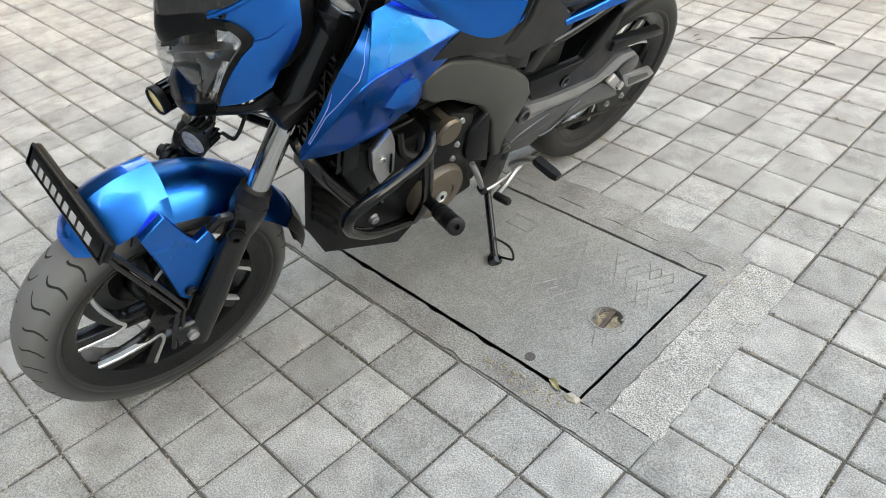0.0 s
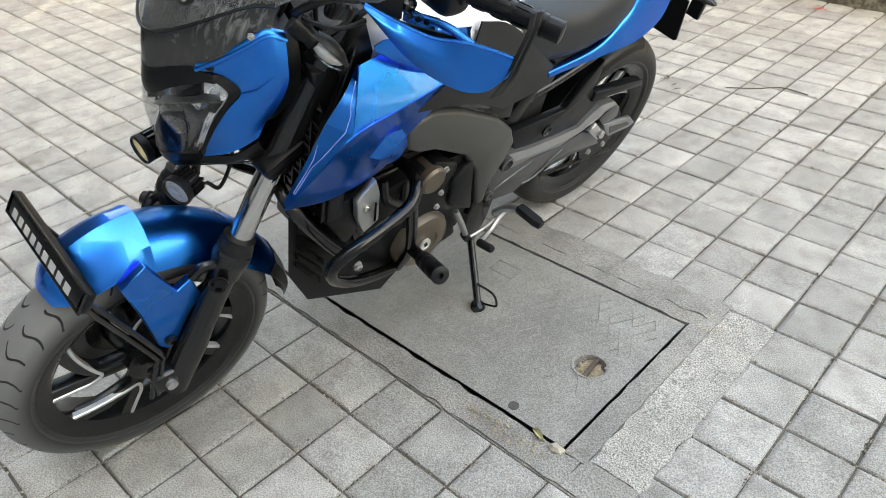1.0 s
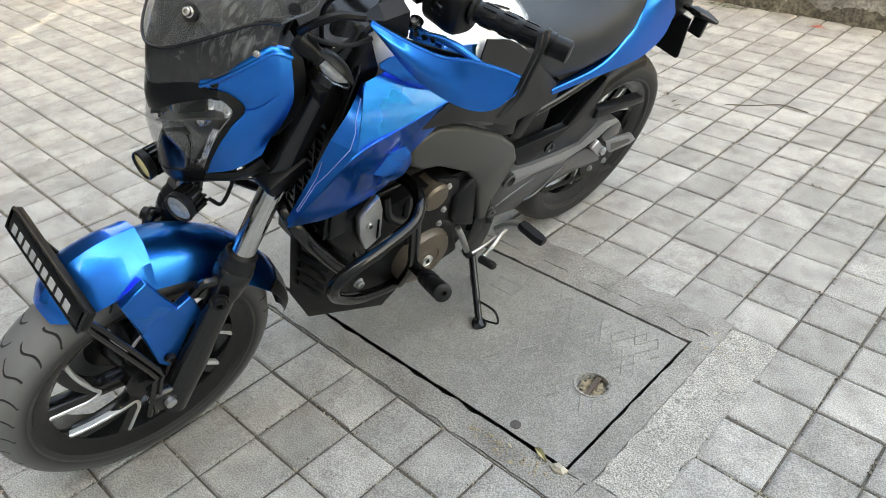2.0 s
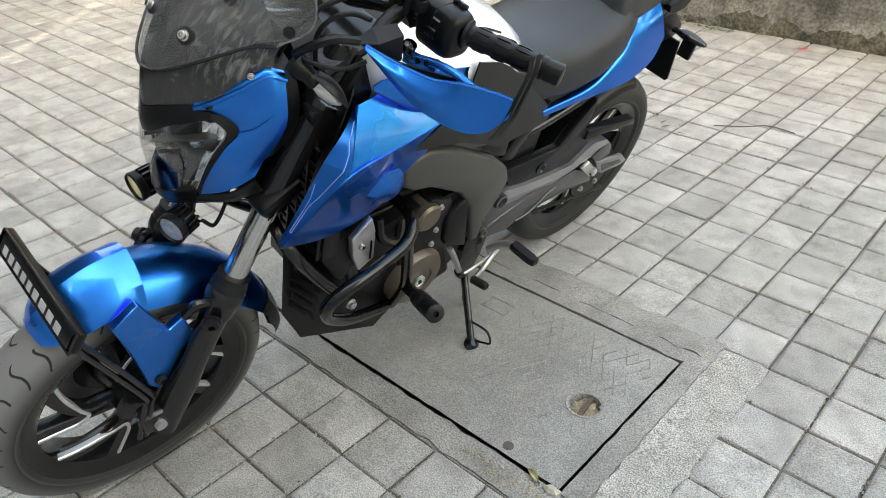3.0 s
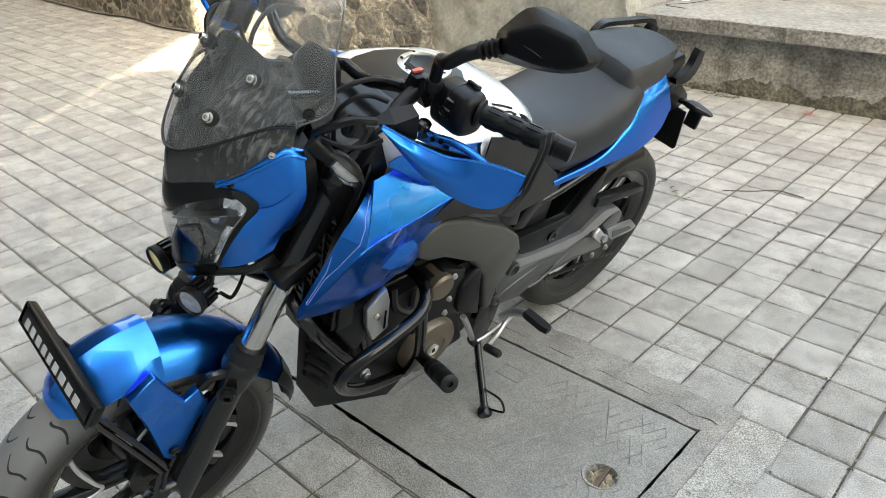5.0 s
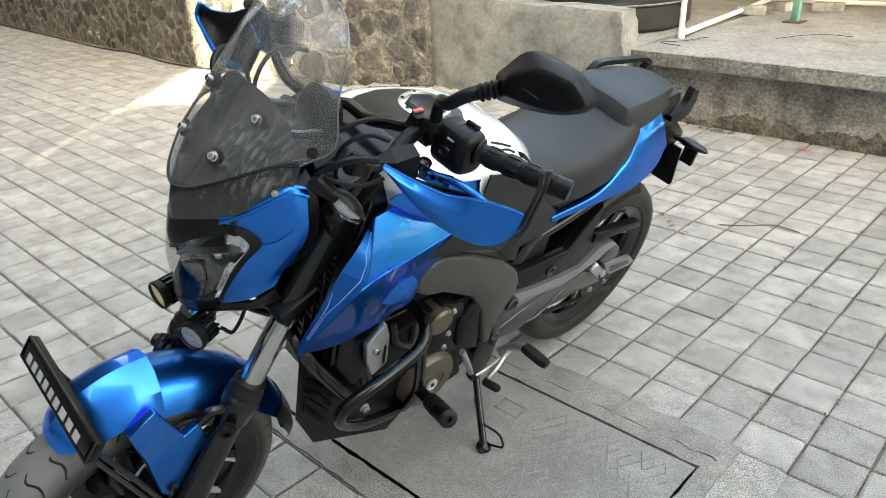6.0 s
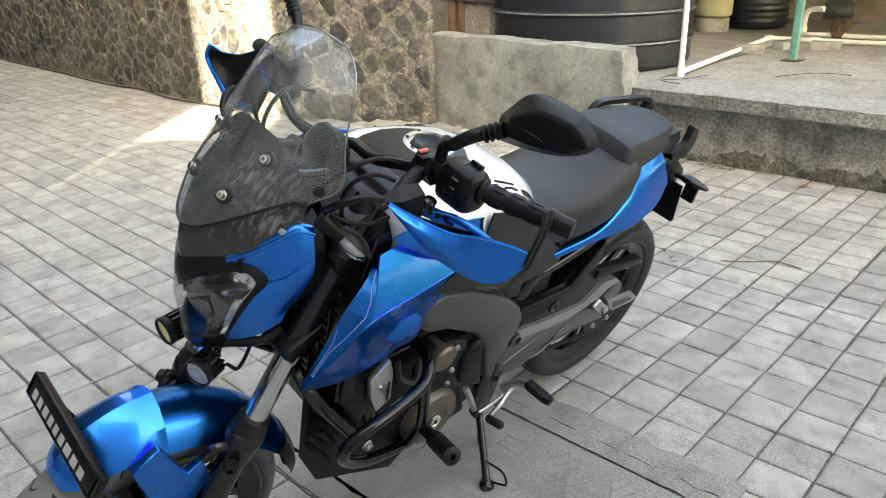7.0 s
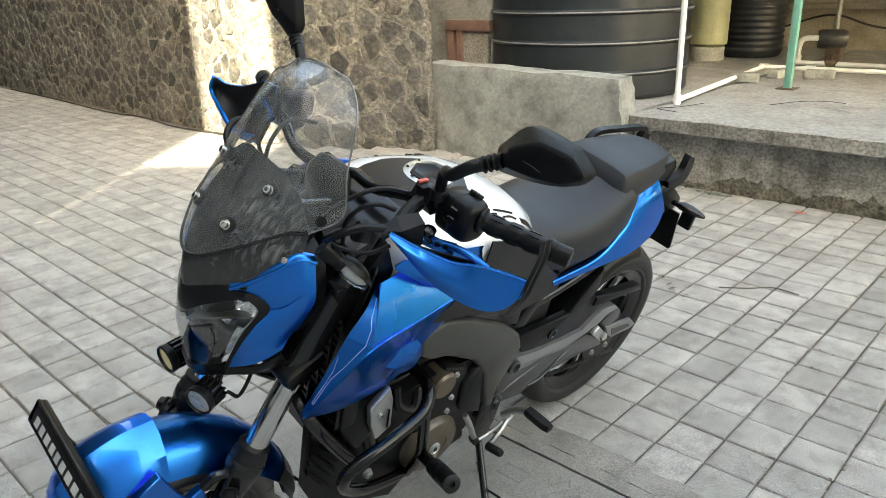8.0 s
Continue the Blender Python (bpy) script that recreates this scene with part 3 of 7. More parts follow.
tagged(link("cable", tube([(-2.0, 8.9, 0.7), (-1.4, 8.7, 0.86), (-0.9, 8.65, 0.74), (-0.2, 8.8, 0.66), (0.6, 8.9, 0.62)], 0.012, 7), M_CABLE), "slack black cable along the shed wall", "cable")
tagged(link("wire", tube([(-0.95, 4.55, PZ + 0.006), (-1.02, 4.3, PZ + 0.008), (-1.12, 4.18, PZ + 0.006), (-0.95, 4.12, PZ + 0.006)], 0.0022, 6), M_CABLE), "bit of black wire on the plinth", "wire")
tagged(link("wire", tube([(-0.55, 4.72, PZ + 0.006), (-0.42, 4.95, PZ + 0.010), (-0.28, 5.05, PZ + 0.008), (-0.15, 5.04, PZ + 0.006)], 0.0022, 6), M_CABLE), "bit of black wire on the plinth", "wire")

# ---- unseen blocks behind the camera, added to shade the yard but for one gap ----
M_SUN_BLOCK = material("sun_block_plaster", (0.475, 0.478, 0.480), 0.9, var=0.1, scale=0.8, fine=30, bump=0.2)
SUN_SIDE, ACROSS = SUN_FROM, Vector((0.755, 0.655, 0))


def shade_block(name, n0, n1, h, label):
    pts = [SUN_SIDE * s + ACROSS * n for s, n in ((6.0, n0), (6.0, n1), (9.0, n1), (9.0, n0))]
    tagged(link(name, prism([(p.x, p.y) for p in pts], -0.1, h, "z"), M_SUN_BLOCK, smooth=0), label, "house", kind="structure")


shade_block("house_west", -16.0, -2.12, 18.0, "unseen plain block standing in for a house, added to shade the yard")
shade_block("house_link", -2.12, -2.103, 4.16, "unseen thin low block, added to let a narrow sun streak through")
shade_block("house_middle", -2.103, -1.16, 4.85, "unseen lower plain block, added as the sill of the sun gap")
shade_block("house_east", -1.16, 8.0, 10.4, "unseen plain block standing in for a house, added to shade the yard")
# Dark unseen masses added to cut skylight and bounce on the yard.
M_SKY_BLOCK = material("dark_sky_block", (0.055, 0.056, 0.057), 0.9, var=0.15, scale=0.8, fine=30, bump=0.2)
tagged(link("house_north", box(-16.0, -4.9, 4.5, 10.0, -0.1, 13.0), M_SKY_BLOCK, smooth=0), "unseen dark block behind the boundary wall, added to cut skylight", "house", kind="structure")
tagged(link("house_south", box(-13.4, -3.6, -9.0, -2.0, -0.1, 17.0), M_SKY_BLOCK, smooth=0), "unseen dark block on the other side of the yard, added to cut skylight", "house", kind="structure")
tagged(link("house_end", box(-17.0, -13.5, -14.0, 3.1, -0.1, 18.0), M_SKY_BLOCK, smooth=0), "unseen dark block at the yard's far end, added to cut skylight", "house", kind="structure")


def shrub():
    """A ragged leafy shrub, unseen, added for reflections: short forked trunk, many separate leaves."""
    rng_s = random.Random(17)
    root = thing("shrub", pose(7.6, 10.3, -0.2), "unseen ragged dark green leafy shrub, added for reflections in the paint", "shrub")
    bm = tube([(0, 0, 0), (0.05, 0.02, 0.5), (0.0, 0.05, 1.0)], [0.09, 0.05], 8)
    tips = []
    for k in range(9):
        a, h = k * 2.4, 0.5 + 0.06 * k
        tip = Vector((math.cos(a) * rng_s.uniform(0.6, 1.5), math.sin(a) * rng_s.uniform(0.6, 1.5), rng_s.uniform(0.9, 2.6)))
        tube([(0.03, 0.03, h), tip * 0.5 + Vector((0, 0, 0.25)), tip], [0.035, 0.012], 6, bm=bm)
        tips.append(tip)
    part("trunk", bm, M_TWIG, root)
    vs, fs = [], []
    for k in range(2600):
        c = rng_s.choice(tips) + Vector((rng_s.gauss(0, 0.38), rng_s.gauss(0, 0.38), rng_s.gauss(0, 0.34)))
        c.z = max(c.z, 0.25)
        d = Vector((rng_s.gauss(0, 1), rng_s.gauss(0, 1), rng_s.gauss(-0.3, 0.6))).normalized() * rng_s.uniform(0.07, 0.14)
        e = d.cross(Vector((rng_s.gauss(0, 1), rng_s.gauss(0, 1), rng_s.gauss(0, 1)))).normalized() * d.length * 0.3
        n0 = len(vs)
        vs += [c - d, c + e, c + d, c - e]
        fs.append((n0, n0 + 1, n0 + 2, n0 + 3))
    me = bpy.data.meshes.new("crown")
    me.from_pydata(vs, [], fs)
    me.materials.append(M_LEAFG)
    crown = new("crown", me)
    crown.parent = root
    tagged(crown, kind="stuff")


shrub()


# ---- motorcycle: x ahead from the rear axle, y to its left, z up ----
M_WHITE = material("white_pearl_paint", (0.80, 0.80, 0.79), 0.25, coat=1.0, var=0.02, scale=3, fine=800, bump=0.0)
M_CHROME = material("hard_chrome", (0.62, 0.60, 0.57), 0.12, metal=1.0, var=0.05, scale=12, fine=300, bump=0.0)
M_ALU = material("cast_aluminium", (0.55, 0.55, 0.55), 0.35, metal=0.9, var=0.1, scale=15, fine=400, bump=0.15, bump_d=0.0005)
M_GREYP = material("charcoal_painted_frame", (0.053, 0.053, 0.050), 0.42, metal=0.25, var=0.06, scale=6, fine=600, bump=0.15, bump_d=0.0004)
M_SWING = material("grey_swingarm_paint", (0.088, 0.088, 0.093), 0.34, metal=0.5, var=0.08, scale=8, fine=500, bump=0.1, bump_d=0.0004)
M_SPAR = material("light_grey_spar_paint", (0.235, 0.235, 0.245), 0.34, metal=0.65, var=0.10, scale=8, fine=500, bump=0.1, bump_d=0.0004)
M_BRONZE = material("bronze_engine_cover", (0.115, 0.092, 0.070), 0.38, metal=0.5, var=0.12, scale=14, fine=400, bump=0.15, bump_d=0.0005)
M_ENGINE = material("black_engine_casting", (0.0055, 0.0055, 0.006), 0.42, metal=0.0, var=0.15, scale=14, fine=350, bump=0.4, bump_d=0.001, spec=0.25)
M_SEAT = material("black_seat_vinyl", (0.0165, 0.0185, 0.0220), 0.50, spec=0.35, var=0.06, scale=7, fine=1200, bump=0.35, bump_d=0.0006)
M_GRIP = material("grip_rubber", (0.0065, 0.0065, 0.0075), 0.48, spec=0.28, var=0.1, scale=30, fine=700, bump=0.3, bump_d=0.0006)
M_SILVER = material("machined_silver", (0.62, 0.62, 0.61), 0.30, metal=0.7, var=0.04, scale=20, fine=500, bump=0.0)
M_STRIPE = material("pale_blue_pinstripe", (0.22, 0.42, 0.85), 0.3, coat=0.5, var=0.03, bump=0.0)
M_LEVER = material("blue_anodised_lever", (0.01, 0.22, 0.72), 0.25, metal=0.8, var=0.03, bump=0.0)
M_REDP = material("red_plastic", (0.50, 0.09, 0.07), 0.4, var=0.05)
M_REFLECT = material("lamp_reflector", (0.92, 0.92, 0.92), 0.12, metal=0.85, var=0.12, scale=60, bump=0.0)
M_LAMPBACK = material("smoked_lamp_back", (0.018, 0.018, 0.018), 0.35, var=0.2, scale=30, fine=300, bump=0.2, bump_d=0.001)
M_CLEARCELL = material("frosted_lamp_cells", (0.42, 0.42, 0.41), 0.2, coat=1.0, var=0.15, scale=90, bump=0.0)
M_AMBER = material("yellow_lamp_lens", (0.85, 0.62, 0.14), 0.15, coat=1.0, var=0.1, scale=60, bump=0.0)
M_SMOKE = material("scratched_black_visor", (0.026, 0.026, 0.027), 0.26, var=0.1, scale=30, fine=500, bump=0.1, bump_d=0.0005)
M_PLATEW = material("number_plate_white", (0.40, 0.40, 0.395), 0.5, var=0.05, scale=20)
M_EDGE = material("polished_acrylic_edge", (0.10, 0.105, 0.11), 0.12, coat=1.0, var=0.3, scale=40, bump=0.0)
M_TUBE = material("glossy_black_tube", (0.004, 0.004, 0.0042), 0.16, var=0.05, scale=12, fine=400, bump=0.03, bump_d=0.0004, spec=0.35)
M_DISC = material("brake_steel", (0.16, 0.16, 0.16), 0.42, metal=0.9, var=0.1, scale=20, fine=300, bump=0.1, bump_d=0.0004)
M_CHAIN = material("oily_chain", (0.035, 0.032, 0.028), 0.55, metal=0.6, var=0.3, scale=60, fine=400)


def scuffed(m, dirs, amount):
    """Pale scratches over a dark plastic, thickest in the rubbed patch between the screen bolts."""
    nt = m.node_tree
    p = nt.nodes["Principled BSDF"]
    tc = nt.nodes.new("ShaderNodeTexCoord")
    mp = nt.nodes.new("ShaderNodeMapping")
    mp.inputs["Scale"].default_value = dirs
    mp.inputs["Rotation"].default_value = (0.3, 0.6, 0.2)
    n = nt.nodes.new("ShaderNodeTexNoise")
    n.inputs["Scale"].default_value, n.inputs["Detail"].default_value, n.inputs["Distortion"].default_value = 24, 10, 0.9
    nt.links.new(tc.outputs["Object"], mp.inputs["Vector"])
    nt.links.new(mp.outputs[0], n.inputs["Vector"])
    r = nt.nodes.new("ShaderNodeMapRange")
    for k, v in zip(("From Min", "From Max", "To Min", "To Max"), (0.47, 0.72, 0.0, amount)):
        r.inputs[k].default_value = v
    nt.links.new(n.outputs[0], r.inputs["Value"])
    mixn = nt.nodes.new("ShaderNodeMix")
    mixn.data_type = "RGBA"
    mixn.inputs["B"].default_value = (0.42, 0.42, 0.41, 1)
    nt.links.new(p.inputs["Base Color"].links[0].from_socket, mixn.inputs["A"])
    far_off = nt.nodes.new("ShaderNodeVectorMath")
    far_off.operation = "DISTANCE"
    far_off.inputs[1].default_value = (1.265, 0.070, 1.090)
    nt.links.new(tc.outputs["Object"], far_off.inputs[0])
    near_by = nt.nodes.new("ShaderNodeMapRange")
    for k, v in zip(("From Min", "From Max", "To Min", "To Max"), (0.030, 0.085, 1.0, 0.05)):
        near_by.inputs[k].default_value = v
    nt.links.new(far_off.outputs["Value"], near_by.inputs["Value"])
    both_f = nt.nodes.new("ShaderNodeMath")
    both_f.operation = "MULTIPLY"
    nt.links.new(r.outputs[0], both_f.inputs[0])
    nt.links.new(near_by.outputs[0], both_f.inputs[1])
    nt.links.new(both_f.outputs[0], mixn.inputs["Factor"])
    nt.links.new(mixn.outputs["Result"], p.inputs["Base Color"])
    return m


scuffed(M_SMOKE, (1.5, 6.0, 1.5), 0.55)


def glass(name, tint, rough, haze_lo, haze_hi, shine):
    """Thin clear plastic: mostly see-through, glossy, with pale haze painted in for sheen."""
    m = bpy.data.materials.new(name)
    m.use_nodes = True
    nt = m.node_tree
    p = nt.nodes["Principled BSDF"]
    clear = nt.nodes.new("ShaderNodeBsdfTransparent")
    clear.inputs["Color"].default_value = (*tint, 1)
    gloss = nt.nodes.new("ShaderNodeBsdfGlossy")
    gloss.inputs["Roughness"].default_value = rough
    mixs = nt.nodes.new("ShaderNodeMixShader")
    fres = nt.nodes.new("ShaderNodeFresnel")
    fres.inputs["IOR"].default_value = 1.45
    part_gloss = nt.nodes.new("ShaderNodeMath")
    part_gloss.operation = "MULTIPLY"
    part_gloss.inputs[1].default_value = shine
    nt.links.new(fres.outputs[0], part_gloss.inputs[0])
    nt.links.new(part_gloss.outputs[0], mixs.inputs["Fac"])
    nt.links.new(clear.outputs[0], mixs.inputs[1])
    nt.links.new(gloss.outputs[0], mixs.inputs[2])
    haze = nt.nodes.new("ShaderNodeBsdfDiffuse")
    haze.inputs["Color"].default_value = (0.6, 0.6, 0.6, 1)
    mix2 = nt.nodes.new("ShaderNodeMixShader")
    geo = nt.nodes.new("ShaderNodeNewGeometry")
    n = nt.nodes.new("ShaderNodeTexNoise")
    n.inputs["Scale"].default_value, n.inputs["Detail"].default_value = 14, 6
    nt.links.new(geo.outputs["Position"], n.inputs["Vector"])
    r = nt.nodes.new("ShaderNodeMapRange")
    for k, v in zip(("From Min", "From Max", "To Min", "To Max"), (0.42, 0.74, haze_lo, haze_hi)):
        r.inputs[k].default_value = v
    nt.links.new(n.outputs[0], r.inputs["Value"])
    nt.links.new(r.outputs[0], mix2.inputs["Fac"])
    nt.links.new(mixs.outputs[0], mix2.inputs[1])
    nt.links.new(haze.outputs[0], mix2.inputs[2])
    nt.links.new(mix2.outputs[0], nt.nodes["Material Output"].inputs["Surface"])
    nt.nodes.remove(p)
    return m


# The screen's patchy diffuse haze imitates whitish sky sheen.
M_SCREEN = glass("smoked_screen_plastic", (0.90, 0.91, 0.915), 0.02, 0.032, 0.085, 0.55)
M_LENS = glass("clear_lamp_lens", (0.95, 0.95, 0.955), 0.015, 0.0, 0.004, 0.25)


def grooved_tyre(name, R, w, count, slant, rubber, dust):
    """Tyre rubber with slanted tread grooves cut by relief round the wheel's axle."""
    m = material(name, (rubber, rubber * 1.01, rubber * 1.05), 0.55, spec=0.35, var=0.2, scale=9, fine=300, bump=0.0)
    nt = m.node_tree
    p = nt.nodes["Principled BSDF"]
    tc = nt.nodes.new("ShaderNodeTexCoord")
    sep = nt.nodes.new("ShaderNodeSeparateXYZ")
    nt.links.new(tc.outputs["Object"], sep.inputs[0])

    def op(kind, a, b=None, c=None):
        n = nt.nodes.new("ShaderNodeMath")
        n.operation = kind
        for k, v in enumerate((a, b, c)):
            if v is None:
                continue
            if isinstance(v, (int, float)):
                n.inputs[k].default_value = v
            else:
                nt.links.new(v, n.inputs[k])
        return n.outputs[0]
    ang = op("ARCTAN2", sep.outputs["Z"], sep.outputs["X"])
    side = op("ABSOLUTE", sep.outputs["Y"])
    flip = op("MULTIPLY", op("SIGN", sep.outputs["Y"]), 0.25)
    turn = op("ADD", op("MULTIPLY", ang, count / 6.28318), flip)
    bent = op("ADD", turn, op("MULTIPLY", op("SINE", op("MULTIPLY", side, 95.0)), 0.34))
    bent = op("ADD", bent, op("MULTIPLY", side, slant * 16))
    saw = op("ABSOLUTE", op("SUBTRACT", op("FRACT", bent), 0.5))
    line = op("LESS_THAN", saw, 0.050)
    rad = op("SQRT", op("ADD", op("MULTIPLY", sep.outputs["X"], sep.outputs["X"]), op("MULTIPLY", sep.outputs["Z"], sep.outputs["Z"])))
    zone = op("MULTIPLY", op("GREATER_THAN", rad, R - 0.034), op("GREATER_THAN", side, w * 0.05))
    luck = op("FRACT", op("MULTIPLY", op("SINE", op("MULTIPLY", op("FLOOR", bent), 12.99)), 437.5))
    inner = op("GREATER_THAN", side, op("MULTIPLY", luck, w * 0.17))
    outer = op("LESS_THAN", side, op("ADD", op("MULTIPLY", luck, w * 0.12), w * 0.41))
    groove = op("MULTIPLY", op("MULTIPLY", line, zone), op("MULTIPLY", inner, outer))
    bumpn = nt.nodes.new("ShaderNodeBump")
    bumpn.inputs["Strength"].default_value, bumpn.inputs["Distance"].default_value = 1.0, 0.006
    nt.links.new(op("SUBTRACT", 1.0, groove), bumpn.inputs["Height"])
    nt.links.new(bumpn.outputs[0], p.inputs["Normal"])
    mixn = nt.nodes.new("ShaderNodeMix")
    mixn.data_type = "RGBA"
    mixn.inputs["B"].default_value = (0.006, 0.006, 0.006, 1)
    worn = nt.nodes.new("ShaderNodeMix")
    worn.data_type = "RGBA"
    worn.inputs["B"].default_value = (dust, dust * 0.995, dust * 0.975, 1)
    nt.links.new(p.inputs["Base Color"].links[0].from_socket, worn.inputs["A"])
    nt.links.new(op("MULTIPLY", op("MINIMUM", op("MAXIMUM", op("MULTIPLY", op("SUBTRACT", rad, R - 0.052), 26.0), 0.0), 1.0), 0.85), worn.inputs["Factor"])
    old = worn.outputs["Result"]
    nt.links.new(old, mixn.inputs["A"])
    nt.links.new(groove, mixn.inputs["Factor"])
    nt.links.new(mixn.outputs["Result"], p.inputs["Base Color"])
    return m


bike = thing("motorcycle", pose(0.038, 1.301, -0.003, -18.5, 0, -93.4), "blue and white street motorcycle leaning on its side stand", "motorcycle")


STEER_PIVOT = Vector((1.10, 0, 1.06))
RIGHT_TURN = Matrix.Translation(STEER_PIVOT) @ Matrix.Rotation(radians(8), 4, "X") @ Matrix.Rotation(radians(7), 4, Vector((-0.42, 0, 0.91))) @ Matrix.Translation(-STEER_PIVOT)   # the bars' right half stands lower and further ahead


def both(name, make, mat, parent, label="", smooth=40):
    """The same part on the left and, mirrored, on the right."""
    made = []
    for s in (1, -1):
        bm = make()
        if s < 0:
            for v in bm.verts:
                v.co.y = -v.co.y
        made.append(part(name, bm, mat, parent, label, smooth))
    return made


def surf(rows, thick=0.003, nu=5, nv=5, bm=None):
    """A smooth skin through rows of control points, with thickness."""
    fine = [smooth_line(r, nu) for r in rows]
    cols = [smooth_line([r[k] for r in fine], nv) for k in range(len(fine[0]))]
    rows2 = [[c[k] for c in cols] for k in range(len(cols[0]))]
    return sheet(rows2, thick, bm)


def faceted(rows, thick=0.003, nu=5, bm=None):
    """A skin that is smooth along its rows and keeps a crease at every row."""
    fine = [smooth_line(r, nu) for r in rows]
    return sheet(fine, thick, bm)


def super_ring(x, z, hw, hh, n=28, e=2.6, top=1.0):
    """A rounded section across the bike."""
    out = []
    for k in range(n):
        a = 2 * math.pi * k / n
        c, s = math.cos(a), math.sin(a)
        yy = hw * math.copysign(abs(c) ** (2 / e), c)
        zz = hh * math.copysign(abs(s) ** (2 / e), s) * (top if s > 0 else 1)
        out.append((x, yy, z + zz))
    return out


# -- wheels --
def wheel(name, cx, R, w, rim_r, label, spokes, mat_t, offs):
    n = 72
    rim_prof = [(rim_r - 0.028, -w * 0.30), (rim_r - 0.008, -w * 0.40), (rim_r + 0.006, -w * 0.42), (rim_r + 0.006, -w * 0.37), (rim_r - 0.018, -w * 0.28), (rim_r - 0.030, 0), (rim_r - 0.018, w * 0.28),
                (rim_r + 0.006, w * 0.37), (rim_r + 0.006, w * 0.42), (rim_r - 0.008, w * 0.40), (rim_r - 0.028, w * 0.30), (rim_r - 0.038, 0), (rim_r - 0.028, -w * 0.30)]
    hub = part(name, lathe(rim_prof, (cx, 0, R), (0, 1, 0), n, caps=False), M_BLACK, bike, label)
    prof = [(rim_r, -w * 0.38), (rim_r + 0.015, -w * 0.47), (R - 0.045, -w * 0.505), (R - 0.030, -w * 0.485), (R - 0.016, -w * 0.39), (R - 0.005, -w * 0.22), (R, 0), (R - 0.005, w * 0.22), (R - 0.016, w * 0.39),
            (R - 0.030, w * 0.485), (R - 0.045, w * 0.505), (rim_r + 0.015, w * 0.47), (rim_r, w * 0.38)]
    ty = part("tyre", lathe(prof, (0, 0, 0), (0, 1, 0), 96, caps=False), mat_t, hub)
    ty.location = (cx, 0, R)
    part("sidewall_ring", lathe([(rim_r + 0.013, w * 0.473), (rim_r + 0.016, w * 0.482), (rim_r + 0.019, w * 0.478)], (cx, 0, R), (0, 1, 0), n, caps=False), M_TYRE, hub)
    part("hub", lathe([(0.030, -0.065), (0.055, -0.06), (0.050, -0.03), (0.042, 0), (0.050, 0.03), (0.055, 0.055), (0.030, 0.06)], (cx, 0, R), (0, 1, 0), 32), M_BLACK, hub)
    def at(r, deg, y):
        a = radians(deg)
        return Vector((cx + r * math.cos(a), y, R + r * math.sin(a)))
    g = rim_r / 0.222
    for k in range(spokes):
        a0 = offs + 360 / spokes * k
        for path in (((0.045, 2), (0.10, 10), (0.15, 12), (0.203, 13)), ((0.045, 14), (0.10, 17), (0.15, 33), (0.203, 47))):
            line = smooth_line([at(r * g, a0 + d, 0) for r, d in path], 5)
            rings = []
            for q, c in enumerate(line):
                f = q / (len(line) - 1)
                t = (line[min(q + 1, len(line) - 1)] - line[max(q - 1, 0)]).normalized()
                n_ = Vector((-t.z, 0, t.x))
                wd = 0.013 + 0.003 * abs(f - 0.5)
                rings.append([c + n_ * w_ * wd + Vector((0, y_, 0)) for w_, y_ in ((-0.6, 0.002), (0.6, 0.002), (1.0, 0.010), (1.0, 0.026), (0.75, 0.033), (-0.75, 0.033), (-1.0, 0.026), (-1.0, 0.010))])
            part("spoke", loft(rings), M_BLACK, hub, smooth=30)
        edge = smooth_line([at(r * g, a0 + d, 0) for r, d in ((0.206, 8.5), (0.15, 6.5), (0.118, 5), (0.098, 11), (0.112, 22), (0.150, 39), (0.180, 48), (0.207, 55))], 5)
        rings = []
        for q, c in enumerate(edge):
            t = (edge[min(q + 1, len(edge) - 1)] - edge[max(q - 1, 0)]).normalized()
            n_ = Vector((-t.z, 0, t.x))
            rings.append([c + n_ * w_ + Vector((0, y_, 0)) for w_, y_ in ((-0.0045, 0.022), (-0.0045, 0.0325), (-0.0030, 0.0350), (0.0030, 0.0350), (0.0045, 0.0325), (0.0045, 0.022))])
        part("machined_edge", loft(rings), M_SILVER, hub, "machined silver spoke edge", smooth=30)
    return hub


front_wheel = wheel("front_wheel", 1.453, 0.295, 0.114, 0.222, "black cast alloy front wheel", 5, grooved_tyre("front_tyre_rubber", 0.295, 0.114, 34, 1.25, 0.021, 0.170), 64)
rear_wheel = wheel("rear_wheel", 0.0, 0.310, 0.150, 0.226, "black cast alloy rear wheel", 5, grooved_tyre("rear_tyre_rubber", 0.310, 0.150, 46, 1.3, 0.013, 0.040), 40)


def disc(cx, R, y, r0, r1):
    bm = lathe([(r0, y - 0.0025), (r1, y - 0.0025), (r1, y + 0.0025), (r0, y + 0.0025), (r0, y - 0.0025)], (cx, 0, R), (0, 1, 0), 60, caps=False)
    for k in range(24):
        a = 2 * math.pi * k / 24
        r = r0 + (r1 - r0) * (0.3 if k % 2 else 0.7)
        lathe([(0.005, y + 0.0027), (0.001, y + 0.0029)], (cx + r * math.cos(a), 0, R + r * math.sin(a)), (0, 1, 0), 8, bm)
    return bm


part("brake_disc", disc(1.453, 0.295, -0.068, 0.085, 0.130), M_DISC, front_wheel, "drilled steel brake disc")
part("brake_carrier", lathe([(0.04, -0.066), (0.108, -0.066), (0.108, -0.070), (0.04, -0.070)], (1.453, 0, 0.295), (0, 1, 0), 40), M_BLACK, front_wheel)
